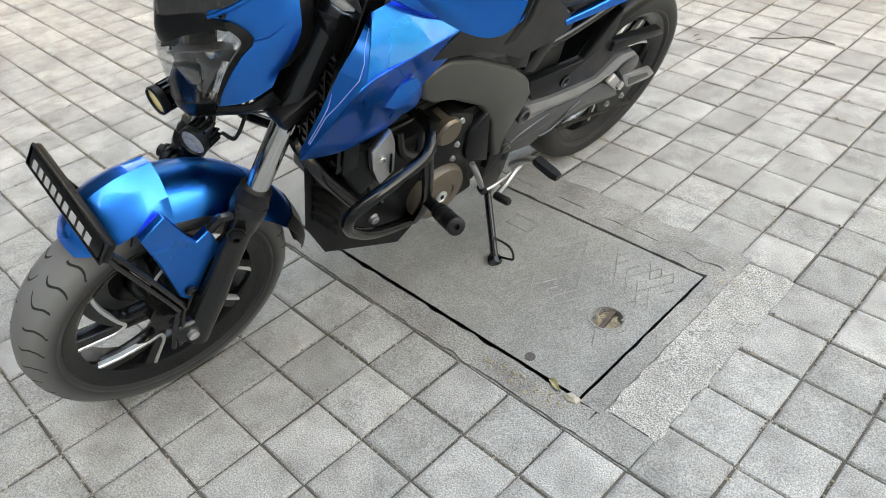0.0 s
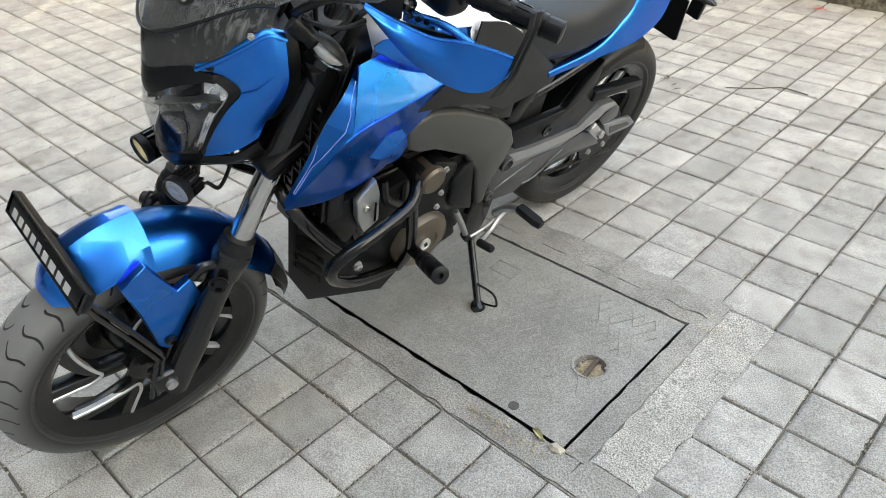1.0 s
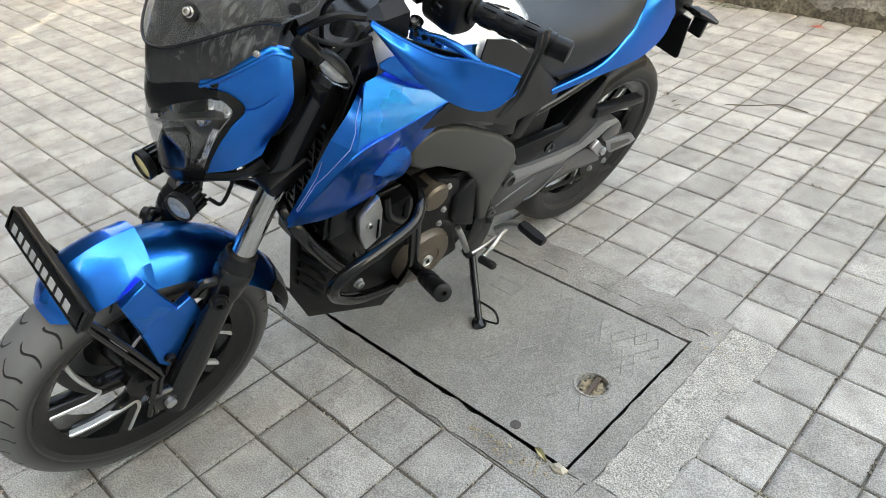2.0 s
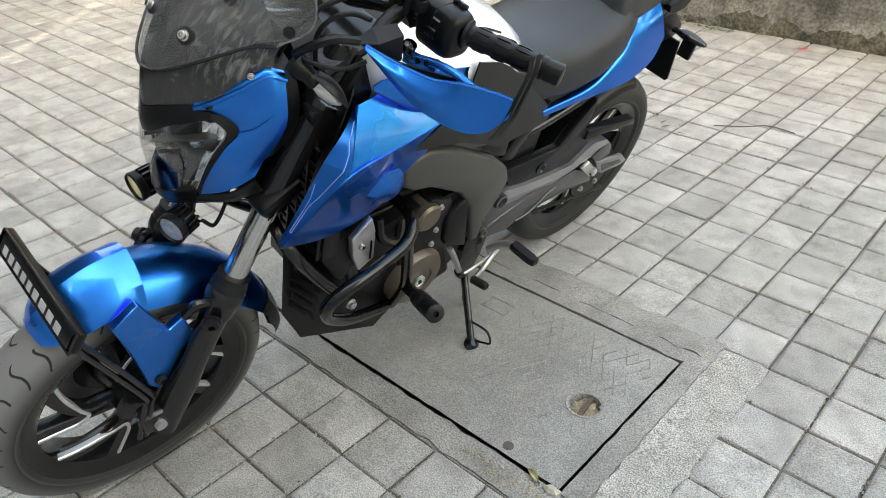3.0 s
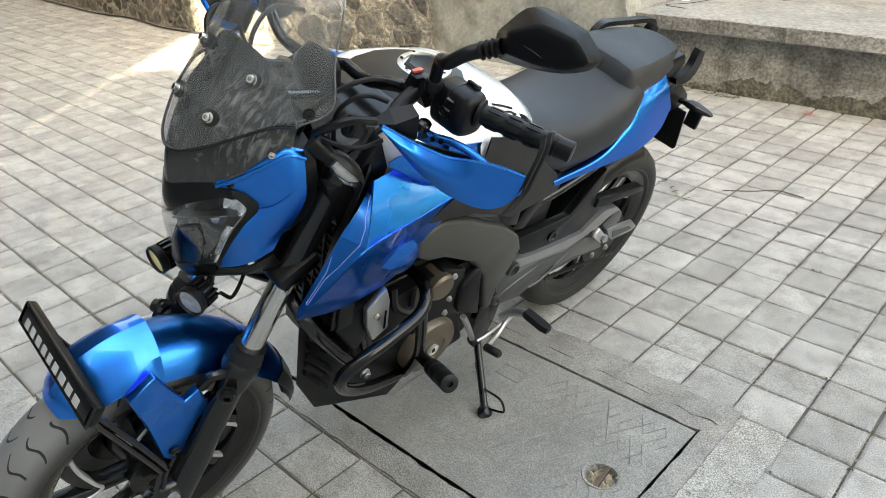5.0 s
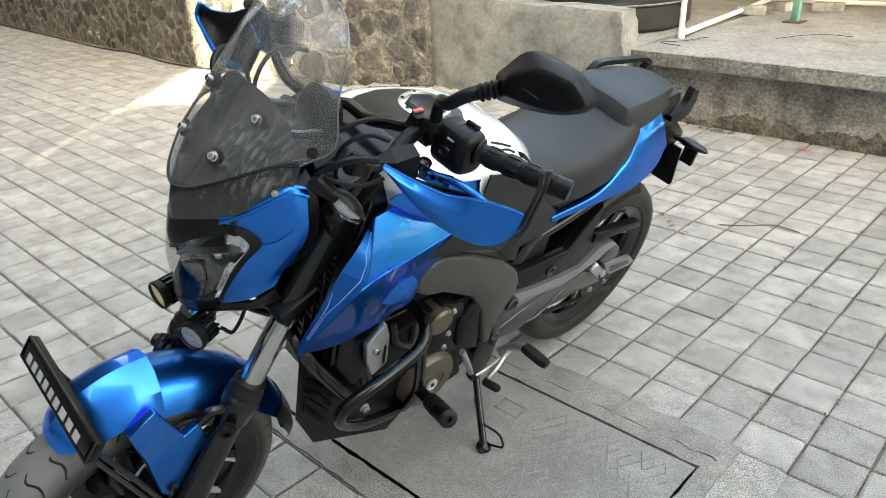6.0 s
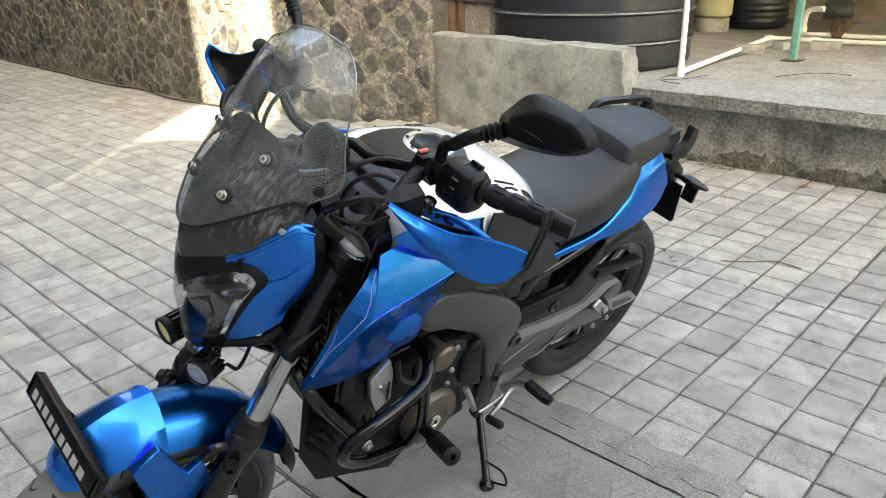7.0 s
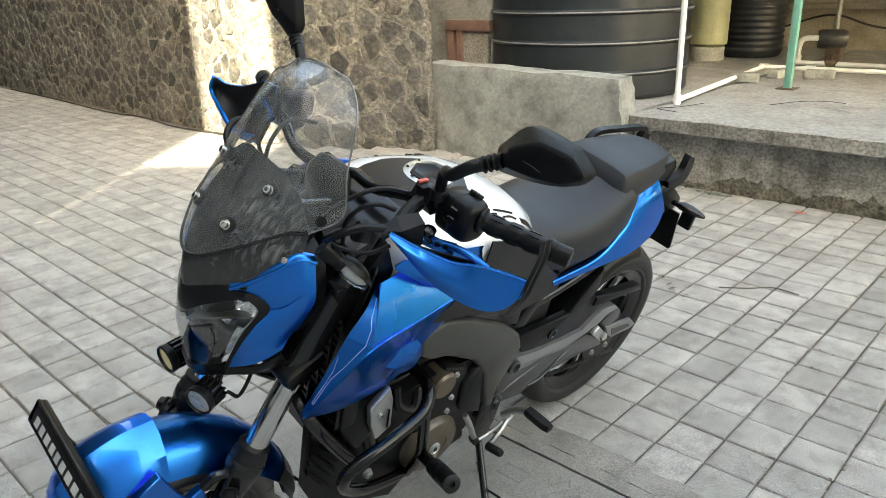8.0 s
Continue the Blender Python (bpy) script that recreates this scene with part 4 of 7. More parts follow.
part("axle_nut", lathe([(0.010, 0.110), (0.010, 0.122), (0.0115, 0.122), (0.0115, 0.132), (0.007, 0.134)], (1.453, 0, 0.295), (0, 1, 0), 18), M_ALU, front_wheel)
part("rear_disc", disc(0.0, 0.310, -0.075, 0.075, 0.115), M_DISC, rear_wheel)


def sprocket():
    bm = bmesh.new()
    n = 40
    ring = []
    for k in range(n * 2):
        r = 0.098 if k % 2 else 0.092
        a = math.pi * k / n
        ring.append((r * math.cos(a), 0.310 + r * math.sin(a)))
    prism(ring, 0.088, 0.095, "y", bm=bm)
    return bm


part("sprocket", sprocket(), M_ENGINE, rear_wheel)
for k in range(5):
    a = 2 * math.pi * k / 5 + 0.3
    part("sprocket_bolt", bolt((0.062 * math.cos(a), 0.095, 0.310 + 0.062 * math.sin(a)), (0, 1, 0), 0.008, 0.008), M_ALU, rear_wheel)

# -- front fork --
RAKE = radians(25)
AXIS = Vector((-math.sin(RAKE), 0, math.cos(RAKE)))


def on_fork(h, y=0.104, ahead=0.0):
    """A point on the fork leg at height h above the ground line."""
    return Vector((1.424 - (h - 0.295) * math.tan(RAKE) + ahead, y, h))


def leg():
    bm = lathe([(0.020, -0.035), (0.030, -0.025), (0.031, 0.10), (0.027, 0.16), (0.027, 0.27), (0.032, 0.285), (0.034, 0.31), (0.036, 0.315), (0.036, 0.335), (0.028, 0.345)], on_fork(0.28), AXIS, 24)
    box(1.425, 1.485, 0.080, 0.122, 0.268, 0.325, 0.012, 3, bm)
    return bm


fork = both("fork_leg", leg, M_BLACK, bike, "black fork lower leg")
both("stanchion", lambda: lathe([(0.0225, 0), (0.0225, 0.24)], on_fork(0.57), AXIS, 24), M_CHROME, bike, "bare chrome fork tube")
both("dust_seal", lambda: lathe([(0.024, 0), (0.034, 0.004), (0.034, 0.014), (0.030, 0.020), (0.031, 0.034), (0.024, 0.036)], on_fork(0.585), AXIS, 24), M_GRIP, bike)
both("fork_upper", lambda: lathe([(0.030, -0.005), (0.032, 0.0), (0.032, 0.02), (0.028, 0.03), (0.028, 0.30), (0.024, 0.31)], on_fork(0.765), AXIS, 24), M_BLACK, bike)
part("lower_yoke", prism([(1.155, 0.790), (1.235, 0.755), (1.245, 0.785), (1.165, 0.825)], -0.14, 0.14, "y", 0.012), M_BLACKP, bike)
part("top_yoke", prism([(1.00, 1.045), (1.13, 1.00), (1.135, 1.02), (1.005, 1.065)], -0.13, 0.13, "y", 0.008), M_BLACK, bike)
part("steering_stem", lathe([(0.035, 0), (0.035, 0.26)], (1.175, 0, 0.79), AXIS, 20), M_ENGINE, bike)
both("reflector", lambda: bolt(on_fork(0.545, 0.128, 0.03), (0.5, 0.9, 0), 0.014, 0.016), M_BLACKP, bike)
part("caliper", prism([(1.30, 0.33), (1.36, 0.30), (1.375, 0.40), (1.32, 0.43)], -0.10, -0.045, "y", 0.01), M_BLACK, bike, "black brake caliper")
part("brake_hose", tube([(1.335, -0.095, 0.42), (1.25, -0.12, 0.56), (1.22, -0.11, 0.70), (1.15, -0.06, 0.86)], 0.006, 8), M_GRIP, bike)

# -- front mudguard --
FW = Vector((1.453, 0, 0.295))


def fender_skin(table, thick):
    """A skin with crisp lengthwise creases; each row of the table: angle, then radii at the crest, its border, the crease and the edge, and a width factor."""
    rows = []
    for k, y in ((4, -0.076), (3, -0.058), (2, -0.030), (1, 0.0), (2, 0.030), (3, 0.058), (4, 0.076)):
        row = []
        for t in table:
            a = radians(t[0])
            row.append(FW + Vector((math.cos(a), 0, math.sin(a))) * t[k] + Vector((0, y * t[5], 0)))
        rows.append(row)
    return faceted(rows, thick, 6)


fender = part("front_mudguard", fender_skin([(62, 0.316, 0.313, 0.308, 0.303, 0.45), (67, 0.338, 0.331, 0.320, 0.304, 0.78), (75, 0.359, 0.350, 0.333, 0.307, 0.97), (85, 0.372, 0.362, 0.340, 0.308, 1.0), (95, 0.377, 0.367, 0.343, 0.304, 1.0)], 0.003), M_BLUE, bike, "glossy blue front mudguard", smooth=24)
part("rear_section", fender_skin([(93, 0.352, 0.347, 0.327, 0.290, 0.98), (108, 0.345, 0.340, 0.320, 0.282, 0.98), (121, 0.337, 0.332, 0.313, 0.272, 0.97), (134, 0.331, 0.326, 0.309, 0.270, 0.95), (147, 0.329, 0.325, 0.310, 0.276, 0.92), (160, 0.332, 0.328, 0.316, 0.290, 0.86)], 0.003), M_BLUE, fender, smooth=60)
part("tail_flap", fender_skin([(158, 0.331, 0.327, 0.315, 0.288, 0.87), (170, 0.338, 0.335, 0.325, 0.304, 0.74), (182, 0.347, 0.346, 0.341, 0.330, 0.52), (192, 0.356, 0.356, 0.354, 0.350, 0.2)], 0.0025), M_BLACKP, fender, "black plastic tail flap", smooth=30)
SIDE = [(1.451, 0.635), (1.500, 0.601), (1.477, 0.514), (1.453, 0.394), (1.434, 0.369), (1.415, 0.385), (1.383, 0.455), (1.355, 0.486), (1.373, 0.549), (1.402, 0.531), (1.432, 0.594)]
part("side_panel", prism(SIDE, 0.078, 0.096, "y", 0.003), M_BLUE, fender, "blue fork side panel", smooth=20)
part("side_panel", prism([(x, min(z, 0.54)) for x, z in SIDE], -0.092, -0.078, "y", 0.003), M_BLUE, fender, "blue fork side panel", smooth=20)
both("panel_bolt", lambda: bolt((1.430, 0.098, 0.400), (0, 1, 0), 0.009, 0.007), M_BLACK, fender)
both("fender_stay", lambda: tube([(1.369, 0.090, 0.544), (1.346, 0.100, 0.572), on_fork(0.56, 0.11)], 0.010, 8), M_BLACK, fender)

# -- front number plate, its frame and stays --
plate = part("plate_frame", box(-0.009, 0.005, -0.136, 0.136, -0.020, 0.022, 0.004), M_BLACKP, bike, "black front number plate frame")
plate.matrix_basis = pose(1.565, 0, 0.657, 0, -28, 0)
part("number_plate", box(0.0055, 0.009, -0.125, 0.125, -0.016, 0.016, 0.001), M_BLACKP, plate, "dark front number plate")


rng_b = random.Random(4)
bar_y = -0.112
for k in range(9):
    bar_w = 0.013 + rng_b.random() * 0.006
    part("pale_bar", box(0.0092, 0.0102, bar_y, bar_y + bar_w, -0.014, 0.003), M_PLATEW, plate, smooth=0)
    bar_y += bar_w + 0.0085
part("frame_rim", tube([(0.007, -0.133, -0.020), (0.007, 0.133, -0.020), (0.007, 0.133, 0.020), (0.007, -0.133, 0.020)], 0.0035, 6, smooth=False, closed=True), M_BLACK, plate)
for off in (0.0, 0.013):
    both("plate_stay", lambda: tube([(1.566, 0.122 - off, 0.640), Vector((1.557, 0.120, 0.607)) + Vector((-off, 0, 0)), Vector((1.475, 0.114, 0.405)) + Vector((-off, 0, 0)), Vector((1.471, 0.112, 0.367)) + Vector((-off, 0, 0)), Vector((1.492, 0.110, 0.259)) + Vector((-off, 0, 0))], 0.0055, 8, 2), M_BLACK, bike)

# -- headlamp and nose --
LENS = [[(1.364, 0, 0.912), (1.342, 0.050, 0.946), (1.312, 0.080, 0.963), (1.305, 0.095, 0.965), (1.293, 0.108, 0.949)],
        [(1.373, 0, 0.883), (1.346, 0.050, 0.907), (1.315, 0.080, 0.919), (1.304, 0.094, 0.921), (1.295, 0.102, 0.926)],
        [(1.368, 0, 0.840), (1.344, 0.048, 0.864), (1.324, 0.072, 0.873), (1.316, 0.083, 0.882), (1.311, 0.090, 0.890)],
        [(1.358, 0, 0.785), (1.347, 0.036, 0.801), (1.332, 0.054, 0.808), (1.325, 0.063, 0.813), (1.320, 0.071, 0.822)]]


def mirror_rows(rows):
    return [[(x, -y, z) for x, y, z in reversed(r[1:])] + list(r) for r in rows]


def behind(rows, dx, k):
    return [[(x - dx, y * k, z) for x, y, z in r] for r in rows]


lamp = part("headlamp", surf(mirror_rows(behind(LENS, 0.045, 0.97)), 0.004, 4, 4), M_LAMPBACK, bike, "dark headlamp housing")
lens = part("lens", surf(mirror_rows(LENS), 0.002, 4, 4), M_LENS, lamp, "clear headlamp lens")
lens.visible_shadow = False


def in_lens(u, v, back):
    """A point behind the lens: u from its middle to its outer end, v from its top to its foot."""
    i, j = min(int(u), 3), min(int(v), 2)
    a = Vector(LENS[j][i]).lerp(Vector(LENS[j][i + 1]), u - i)
    b = Vector(LENS[j + 1][i]).lerp(Vector(LENS[j + 1][i + 1]), u - i)
    return a.lerp(b, v - j) - Vector((back, back * 0.35, 0))


def pocket(u0, u1, v0, v1, near, deep):
    """A hollow reflector dish behind the lens."""
    f5 = (0, 0.25, 0.5, 0.75, 1)
    return surf([[in_lens(u0 + (u1 - u0) * f, v0 + (v1 - v0) * g, near + deep * math.sin(math.pi * f) * math.sin(math.pi * g)) for f in f5] for g in f5], 0.002, 3, 3)


both("reflector", lambda: pocket(1.9, 3.3, 0.10, 0.62, 0.006, 0.020), M_REFLECT, lamp, "bright reflector pocket")
both("inner_reflector", lambda: pocket(0.75, 1.7, 0.14, 0.80, 0.014, 0.030), M_LAMPBACK, lamp, "smoked reflector pocket")
both("corner_reflector", lambda: pocket(3.3, 3.9, 0.12, 0.85, 0.004, 0.010), M_REFLECT, lamp)
for k in range(5):
    both("reflector_rib", lambda: pocket(2.55 + k * 0.25, 2.78 + k * 0.25, 1.45 + 0.05 * k, 2.72, 0.005, 0.007), M_REFLECT, lamp, "narrow bright reflector rib")
both("lamp_shelf", lambda: surf([[in_lens(u, 0.93, d) for u in (0.2, 1.2, 2.2, 3.5)] for d in (0.004, 0.03)], 0.003, 3, 1), M_GREYP, lamp, "grey shelf across the lamp")
both("bulb_hood", lambda: lathe([(0.004, 0), (0.013, 0.002), (0.015, 0.012), (0.010, 0.022), (0.002, 0.024)], in_lens(1.35, 1.30, 0.042), (1, 0.3, 0), 18), M_REFLECT, lamp, "small bright bulb hood")
both("lens_edge", lambda: tube([in_lens(u, v, 0.003) for u, v in ((2.0, 0.03), (3.0, 0.04), (3.95, 0.10), (3.94, 0.9), (3.94, 1.9), (3.94, 2.9))], 0.0016, 6), M_SILVER, lamp)
part("projector", lathe([(0.034, 0), (0.034, 0.012), (0.028, 0.02), (0.001, 0.026)], (1.318, 0, 0.845), (1, 0, -0.1), 24), M_BLACK, lamp)
BROW = [(1.364, 0, 0.951), (1.340, 0.035, 0.966), (1.322, 0.063, 0.978), (1.311, 0.078, 0.973), (1.302, 0.090, 0.974)]
part("brow", surf(mirror_rows([[(x + 0.002, y, z + 0.002) for x, y, z in BROW], [(1.370, 0, 0.926), (1.345, 0.044, 0.950), (1.322, 0.070, 0.964), (1.311, 0.083, 0.970), (1.306, 0.092, 0.971)], [(1.368, 0, 0.908), (1.346, 0.049, 0.941), (1.315, 0.079, 0.958), (1.309, 0.092, 0.962), (1.303, 0.098, 0.964)]]), 0.004, 4, 3), M_BLACKP, lamp, "black plastic brow over the lamp")
both("lamp_rim", lambda: surf([[(1.311, 0.081, 0.973), (1.292, 0.098, 0.973), (1.272, 0.114, 0.949), (1.293, 0.110, 0.923), (1.311, 0.098, 0.878), (1.317, 0.072, 0.807)],
                               [(1.313, 0.082, 0.966), (1.304, 0.098, 0.966), (1.291, 0.110, 0.949), (1.296, 0.106, 0.926), (1.313, 0.093, 0.888), (1.323, 0.072, 0.817)]], 0.004, 4, 1), M_BLACKP, lamp)
NOSE = [[(1.364, 0, 0.953), (1.348, 0.026, 0.964), (1.330, 0.053, 0.975), (1.318, 0.072, 0.980)],
        [(1.364, 0, 0.990), (1.342, 0.034, 1.000), (1.315, 0.070, 1.006), (1.291, 0.100, 1.008)],
        [(1.353, 0, 1.021), (1.332, 0.040, 1.032), (1.290, 0.088, 1.040), (1.237, 0.128, 1.046)],
        [(1.306, 0, 1.078), (1.300, 0.045, 1.075), (1.275, 0.088, 1.070), (1.222, 0.124, 1.070)],
        [(1.264, 0, 1.135), (1.255, 0.046, 1.126), (1.240, 0.090, 1.106), (1.219, 0.124, 1.080)],
        [(1.237, 0, 1.169), (1.226, 0.045, 1.158), (1.219, 0.090, 1.134), (1.220, 0.122, 1.091)]]
nose = part("nose_cowl", surf(mirror_rows(NOSE), 0.003, 5, 4), M_SMOKE, bike, "scuffed black nose cowl")
both("cowl_screw", lambda: bolt((1.257, 0.120, 1.044), (0.6, 0.75, 0.2), 0.0045, 0.005), M_CHROME, nose)
both("cowl_screw", lambda: bolt((1.305, 0.085, 0.985), (0.7, 0.7, 0.2), 0.005, 0.005), M_BLACK, nose)
CHEEK = [[(1.317, 0.072, 0.972), (1.281, 0.108, 1.016), (1.236, 0.130, 1.046), (1.211, 0.138, 1.035)],
         [(1.298, 0.090, 0.970), (1.272, 0.120, 0.986), (1.240, 0.145, 1.008), (1.214, 0.150, 1.004)],
         [(1.271, 0.113, 0.947), (1.252, 0.134, 0.952), (1.230, 0.147, 0.964), (1.212, 0.149, 0.962)],
         [(1.293, 0.110, 0.920), (1.264, 0.121, 0.912), (1.240, 0.130, 0.910), (1.222, 0.131, 0.904)],
         [(1.311, 0.098, 0.876), (1.276, 0.111, 0.877), (1.252, 0.119, 0.878), (1.232, 0.121, 0.879)],
         [(1.319, 0.070, 0.806), (1.290, 0.090, 0.813), (1.267, 0.105, 0.828), (1.243, 0.116, 0.847)]]
both("cheek_panel", lambda: surf(CHEEK, 0.003, 5, 3), M_BLUE, nose, "blue headlamp side panel")
both("cheek_bead", lambda: tube([(1.322, 0.074, 0.980), (1.301, 0.094, 0.998), (1.272, 0.117, 1.024), (1.239, 0.134, 1.047), (1.212, 0.142, 1.038)], 0.0036, 8), M_BLUE, nose)
both("cheek_crease", lambda: tube([(1.272, 0.113, 0.944), (1.258, 0.131, 0.957), (1.243, 0.1435, 0.976), (1.227, 0.1485, 0.994)], 0.0014, 6), M_BLUE, nose)
both("lower_lip", lambda: surf([[(1.317, 0.070, 0.805), (1.278, 0.100, 0.813), (1.245, 0.118, 0.840)], [(1.320, 0.066, 0.790), (1.280, 0.096, 0.798), (1.233, 0.115, 0.818)], [(1.316, 0.060, 0.780), (1.276, 0.086, 0.782), (1.220, 0.106, 0.795)]], 0.004, 4, 3), M_BLACKP, nose, "black plastic lower lip")
both("cheek_edge", lambda: surf([[(1.312, 0.063, 0.986), (1.292, 0.083, 1.005), (1.266, 0.105, 1.031), (1.236, 0.122, 1.054), (1.210, 0.130, 1.047)], [(1.319, 0.069, 0.986), (1.297, 0.090, 1.004), (1.270, 0.112, 1.030), (1.238, 0.129, 1.053), (1.211, 0.137, 1.045)], [(1.322, 0.076, 0.978), (1.301, 0.097, 0.996), (1.273, 0.119, 1.022), (1.240, 0.136, 1.045), (1.213, 0.144, 1.036)]], 0.004, 4, 3), M_BLUE, nose, "bright blue upper edge of the side panel")
part("chin", surf(mirror_rows([[(1.360, 0, 0.785), (1.347, 0.036, 0.798), (1.320, 0.066, 0.808)], [(1.355, 0, 0.768), (1.340, 0.036, 0.780), (1.318, 0.064, 0.792)], [(1.345, 0, 0.752), (1.330, 0.034, 0.764), (1.308, 0.060, 0.776)]]), 0.003, 3, 3), M_BLACKP, nose, "black chin under the headlamp")
part("chin_tray", surf(mirror_rows([[(1.345, 0, 0.754), (1.330, 0.034, 0.766), (1.308, 0.060, 0.778)], [(1.29, 0, 0.750), (1.27, 0.05, 0.756), (1.23, 0.10, 0.780)]]), 0.003, 3, 2), M_BLACKP, nose)
part("inner_cowl", loft([super_ring(1.27, 0.90, 0.085, 0.10), super_ring(1.20, 0.93, 0.12, 0.10), super_ring(1.16, 0.94, 0.110, 0.09)]), M_BLACKP, nose)

# -- windscreen --
def screen_row(c, e):
    """A row across half the screen, falling back evenly from its middle to its edge."""
    return [(c[0] + (e[0] - c[0]) * f ** 2.1, e[1] * f, c[2] + (e[2] - c[2]) * f ** 2.1) for f in (0, 0.2, 0.4, 0.6, 0.8, 1)]


SCREEN = [[(1.360, 0, 1.020), (1.351, 0.030, 1.026), (1.328, 0.058, 1.043), (1.296, 0.086, 1.065), (1.254, 0.112, 1.086), (1.223, 0.128, 1.087)],
          screen_row((1.330, 0, 1.072), (1.180, 0.152, 1.121)), screen_row((1.285, 0, 1.142), (1.168, 0.134, 1.184)),
          screen_row((1.234, 0, 1.220), (1.145, 0.108, 1.246)), screen_row((1.186, 0, 1.273), (1.130, 0.074, 1.268)),
          screen_row((1.134, 0, 1.301), (1.127, 0.050, 1.288))]
SCREEN_ROWS = [[(x - k * y, y - 0.025 * k, z) for x, y, z in row] for row, k in zip(mirror_rows(SCREEN), (0, 0, 0, 0.05, 0.2, 0.3))]   # the tall top is slightly twisted
def clear_shell(rows, thick):
    """Two parallel skins joined round their border."""
    fine = [smooth_line(r, 4) for r in rows]
    cols = [smooth_line([r[k] for r in fine], 4) for k in range(len(fine[0]))]
    g = [[c[k] for c in cols] for k in range(len(cols[0]))]
    ny, nx = len(g), len(g[0])
    bm = bmesh.new()
    front, back = [], []
    for j in range(ny):
        fr, br = [], []
        for i in range(nx):
            du = g[j][min(i + 1, nx - 1)] - g[j][max(i - 1, 0)]
            dv = g[min(j + 1, ny - 1)][i] - g[max(j - 1, 0)][i]
            n = du.cross(dv)
            n.normalize()
            fr.append(bm.verts.new(g[j][i]))
            br.append(bm.verts.new(g[j][i] - n * thick))
        front.append(fr)
        back.append(br)
    for j in range(ny - 1):
        for i in range(nx - 1):
            bm.faces.new((front[j][i], front[j][i + 1], front[j + 1][i + 1], front[j + 1][i]))
            bm.faces.new((back[j][i], back[j + 1][i], back[j + 1][i + 1], back[j][i + 1]))
    rim = [(0, i) for i in range(nx)] + [(j, nx - 1) for j in range(1, ny)] + [(ny - 1, i) for i in range(nx - 2, -1, -1)] + [(j, 0) for j in range(ny - 2, 0, -1)]
    for (j, i), (k, m) in zip(rim, rim[1:] + rim[:1]):
        bm.faces.new((front[j][i], front[k][m], back[k][m], back[j][i]))
    return bm


screen = part("windscreen", clear_shell(SCREEN_ROWS, 0.003), M_SCREEN, bike, "clear lightly smoked tall windscreen")
screen.visible_shadow = False
rim_all = [r[-1] for r in SCREEN_ROWS[:-1]] + SCREEN_ROWS[-1][::-1] + [r[0] for r in reversed(SCREEN_ROWS[:-1])]
part("screen_rim", tube(rim_all, 0.0015, 8, 5), M_EDGE, screen, "pale polished screen edge")
part("screen_lower_rim", tube(SCREEN_ROWS[0], 0.0025, 6, 4), M_BLACK, screen)
for p in ((1.313, 0.044, 1.080), (1.256, 0.066, 1.140)):
    for s in (1, -1):
        o = Vector((p[0], p[1] * s, p[2]))
        d = Vector((0.80, 0.25 * s, 0.50))
        grom = part("grommet", lathe([(0.008, -0.012), (0.012, -0.006), (0.0135, -0.002), (0.0135, 0.002), (0.010, 0.003)], o, d, 20), M_GRIP, screen)
        part("screen_bolt", bolt(o + d.normalized() * 0.002, d, 0.0065, 0.009), M_CHROME, grom)
both("screen_screw", lambda: bolt((1.208, 0.136, 1.111), (0.55, 0.8, 0.15), 0.007, 0.004), M_BLACK, screen)
both("screen_bracket", lambda: tube([(1.262, 0.066, 1.138), (1.20, 0.06, 1.10), (1.13, 0.05, 1.08)], 0.007, 8), M_BLACK, screen)

# -- auxiliary lamps --
def fog(s):
    o = Vector((1.362, 0.060 * s, 0.742))
    d = Vector((0.90, 0.38, -0.03) if s > 0 else (0.93, 0.10, -0.10)).normalized()
    body = part("auxiliary_lamp", lathe([(0.014, -0.040), (0.018, -0.038), (0.020, -0.010), (0.0265, -0.007), (0.0275, 0.005), (0.025, 0.008), (0.0225, 0.003)], o, d, 32), M_BLACKP, bike, "small round auxiliary lamp")
    part("lamp_glass", lathe([(0.0225, 0.004), (0.015, 0.0055), (0.001, 0.006)], o, d, 28), M_AMBER if s < 0 else M_CLEARCELL, body, "yellow lens" if s < 0 else "clear faceted lens")
    for k in range(14):
        a = 2 * math.pi * k / 14
        _, u, v = frame_of(d)
        n = u * math.cos(a) + v * math.sin(a)
        c = o - d * 0.024 + n * 0.0205
        part("fin", loft([[c - d * 0.014 + n * 0.006 + w, c + d * 0.0135 + n * 0.006 + w, c + d * 0.0135 - n * 0.004 + w, c - d * 0.014 - n * 0.004 + w] for w in (n.cross(d) * 0.0018, -n.cross(d) * 0.0018)]), M_BLACK, body, smooth=0)
    if s > 0:
        for k in range(6):
            a = 2 * math.pi * k / 6
            _, u, v = frame_of(d)
            c = o + (u * math.cos(a) + v * math.sin(a)) * 0.012 + d * 0.005
            part("lamp_cell", lathe([(0.0065, 0), (0.005, 0.003), (0.001, 0.004)], c, d, 12), M_LENS, body)
    part("bracket", tube([o - d * 0.045, o - d * 0.06 + Vector((0, 0, 0.03)), (1.285, 0.055 * s, 0.79)], 0.007, 8), M_BLACK, body)


fog(1)
fog(-1)
both("lamp_wire", lambda: tube([(1.31, 0.062, 0.735), (1.28, 0.05, 0.70), (1.25, 0.04, 0.74), (1.24, 0.03, 0.79)], 0.004, 6), M_GRIP, bike)

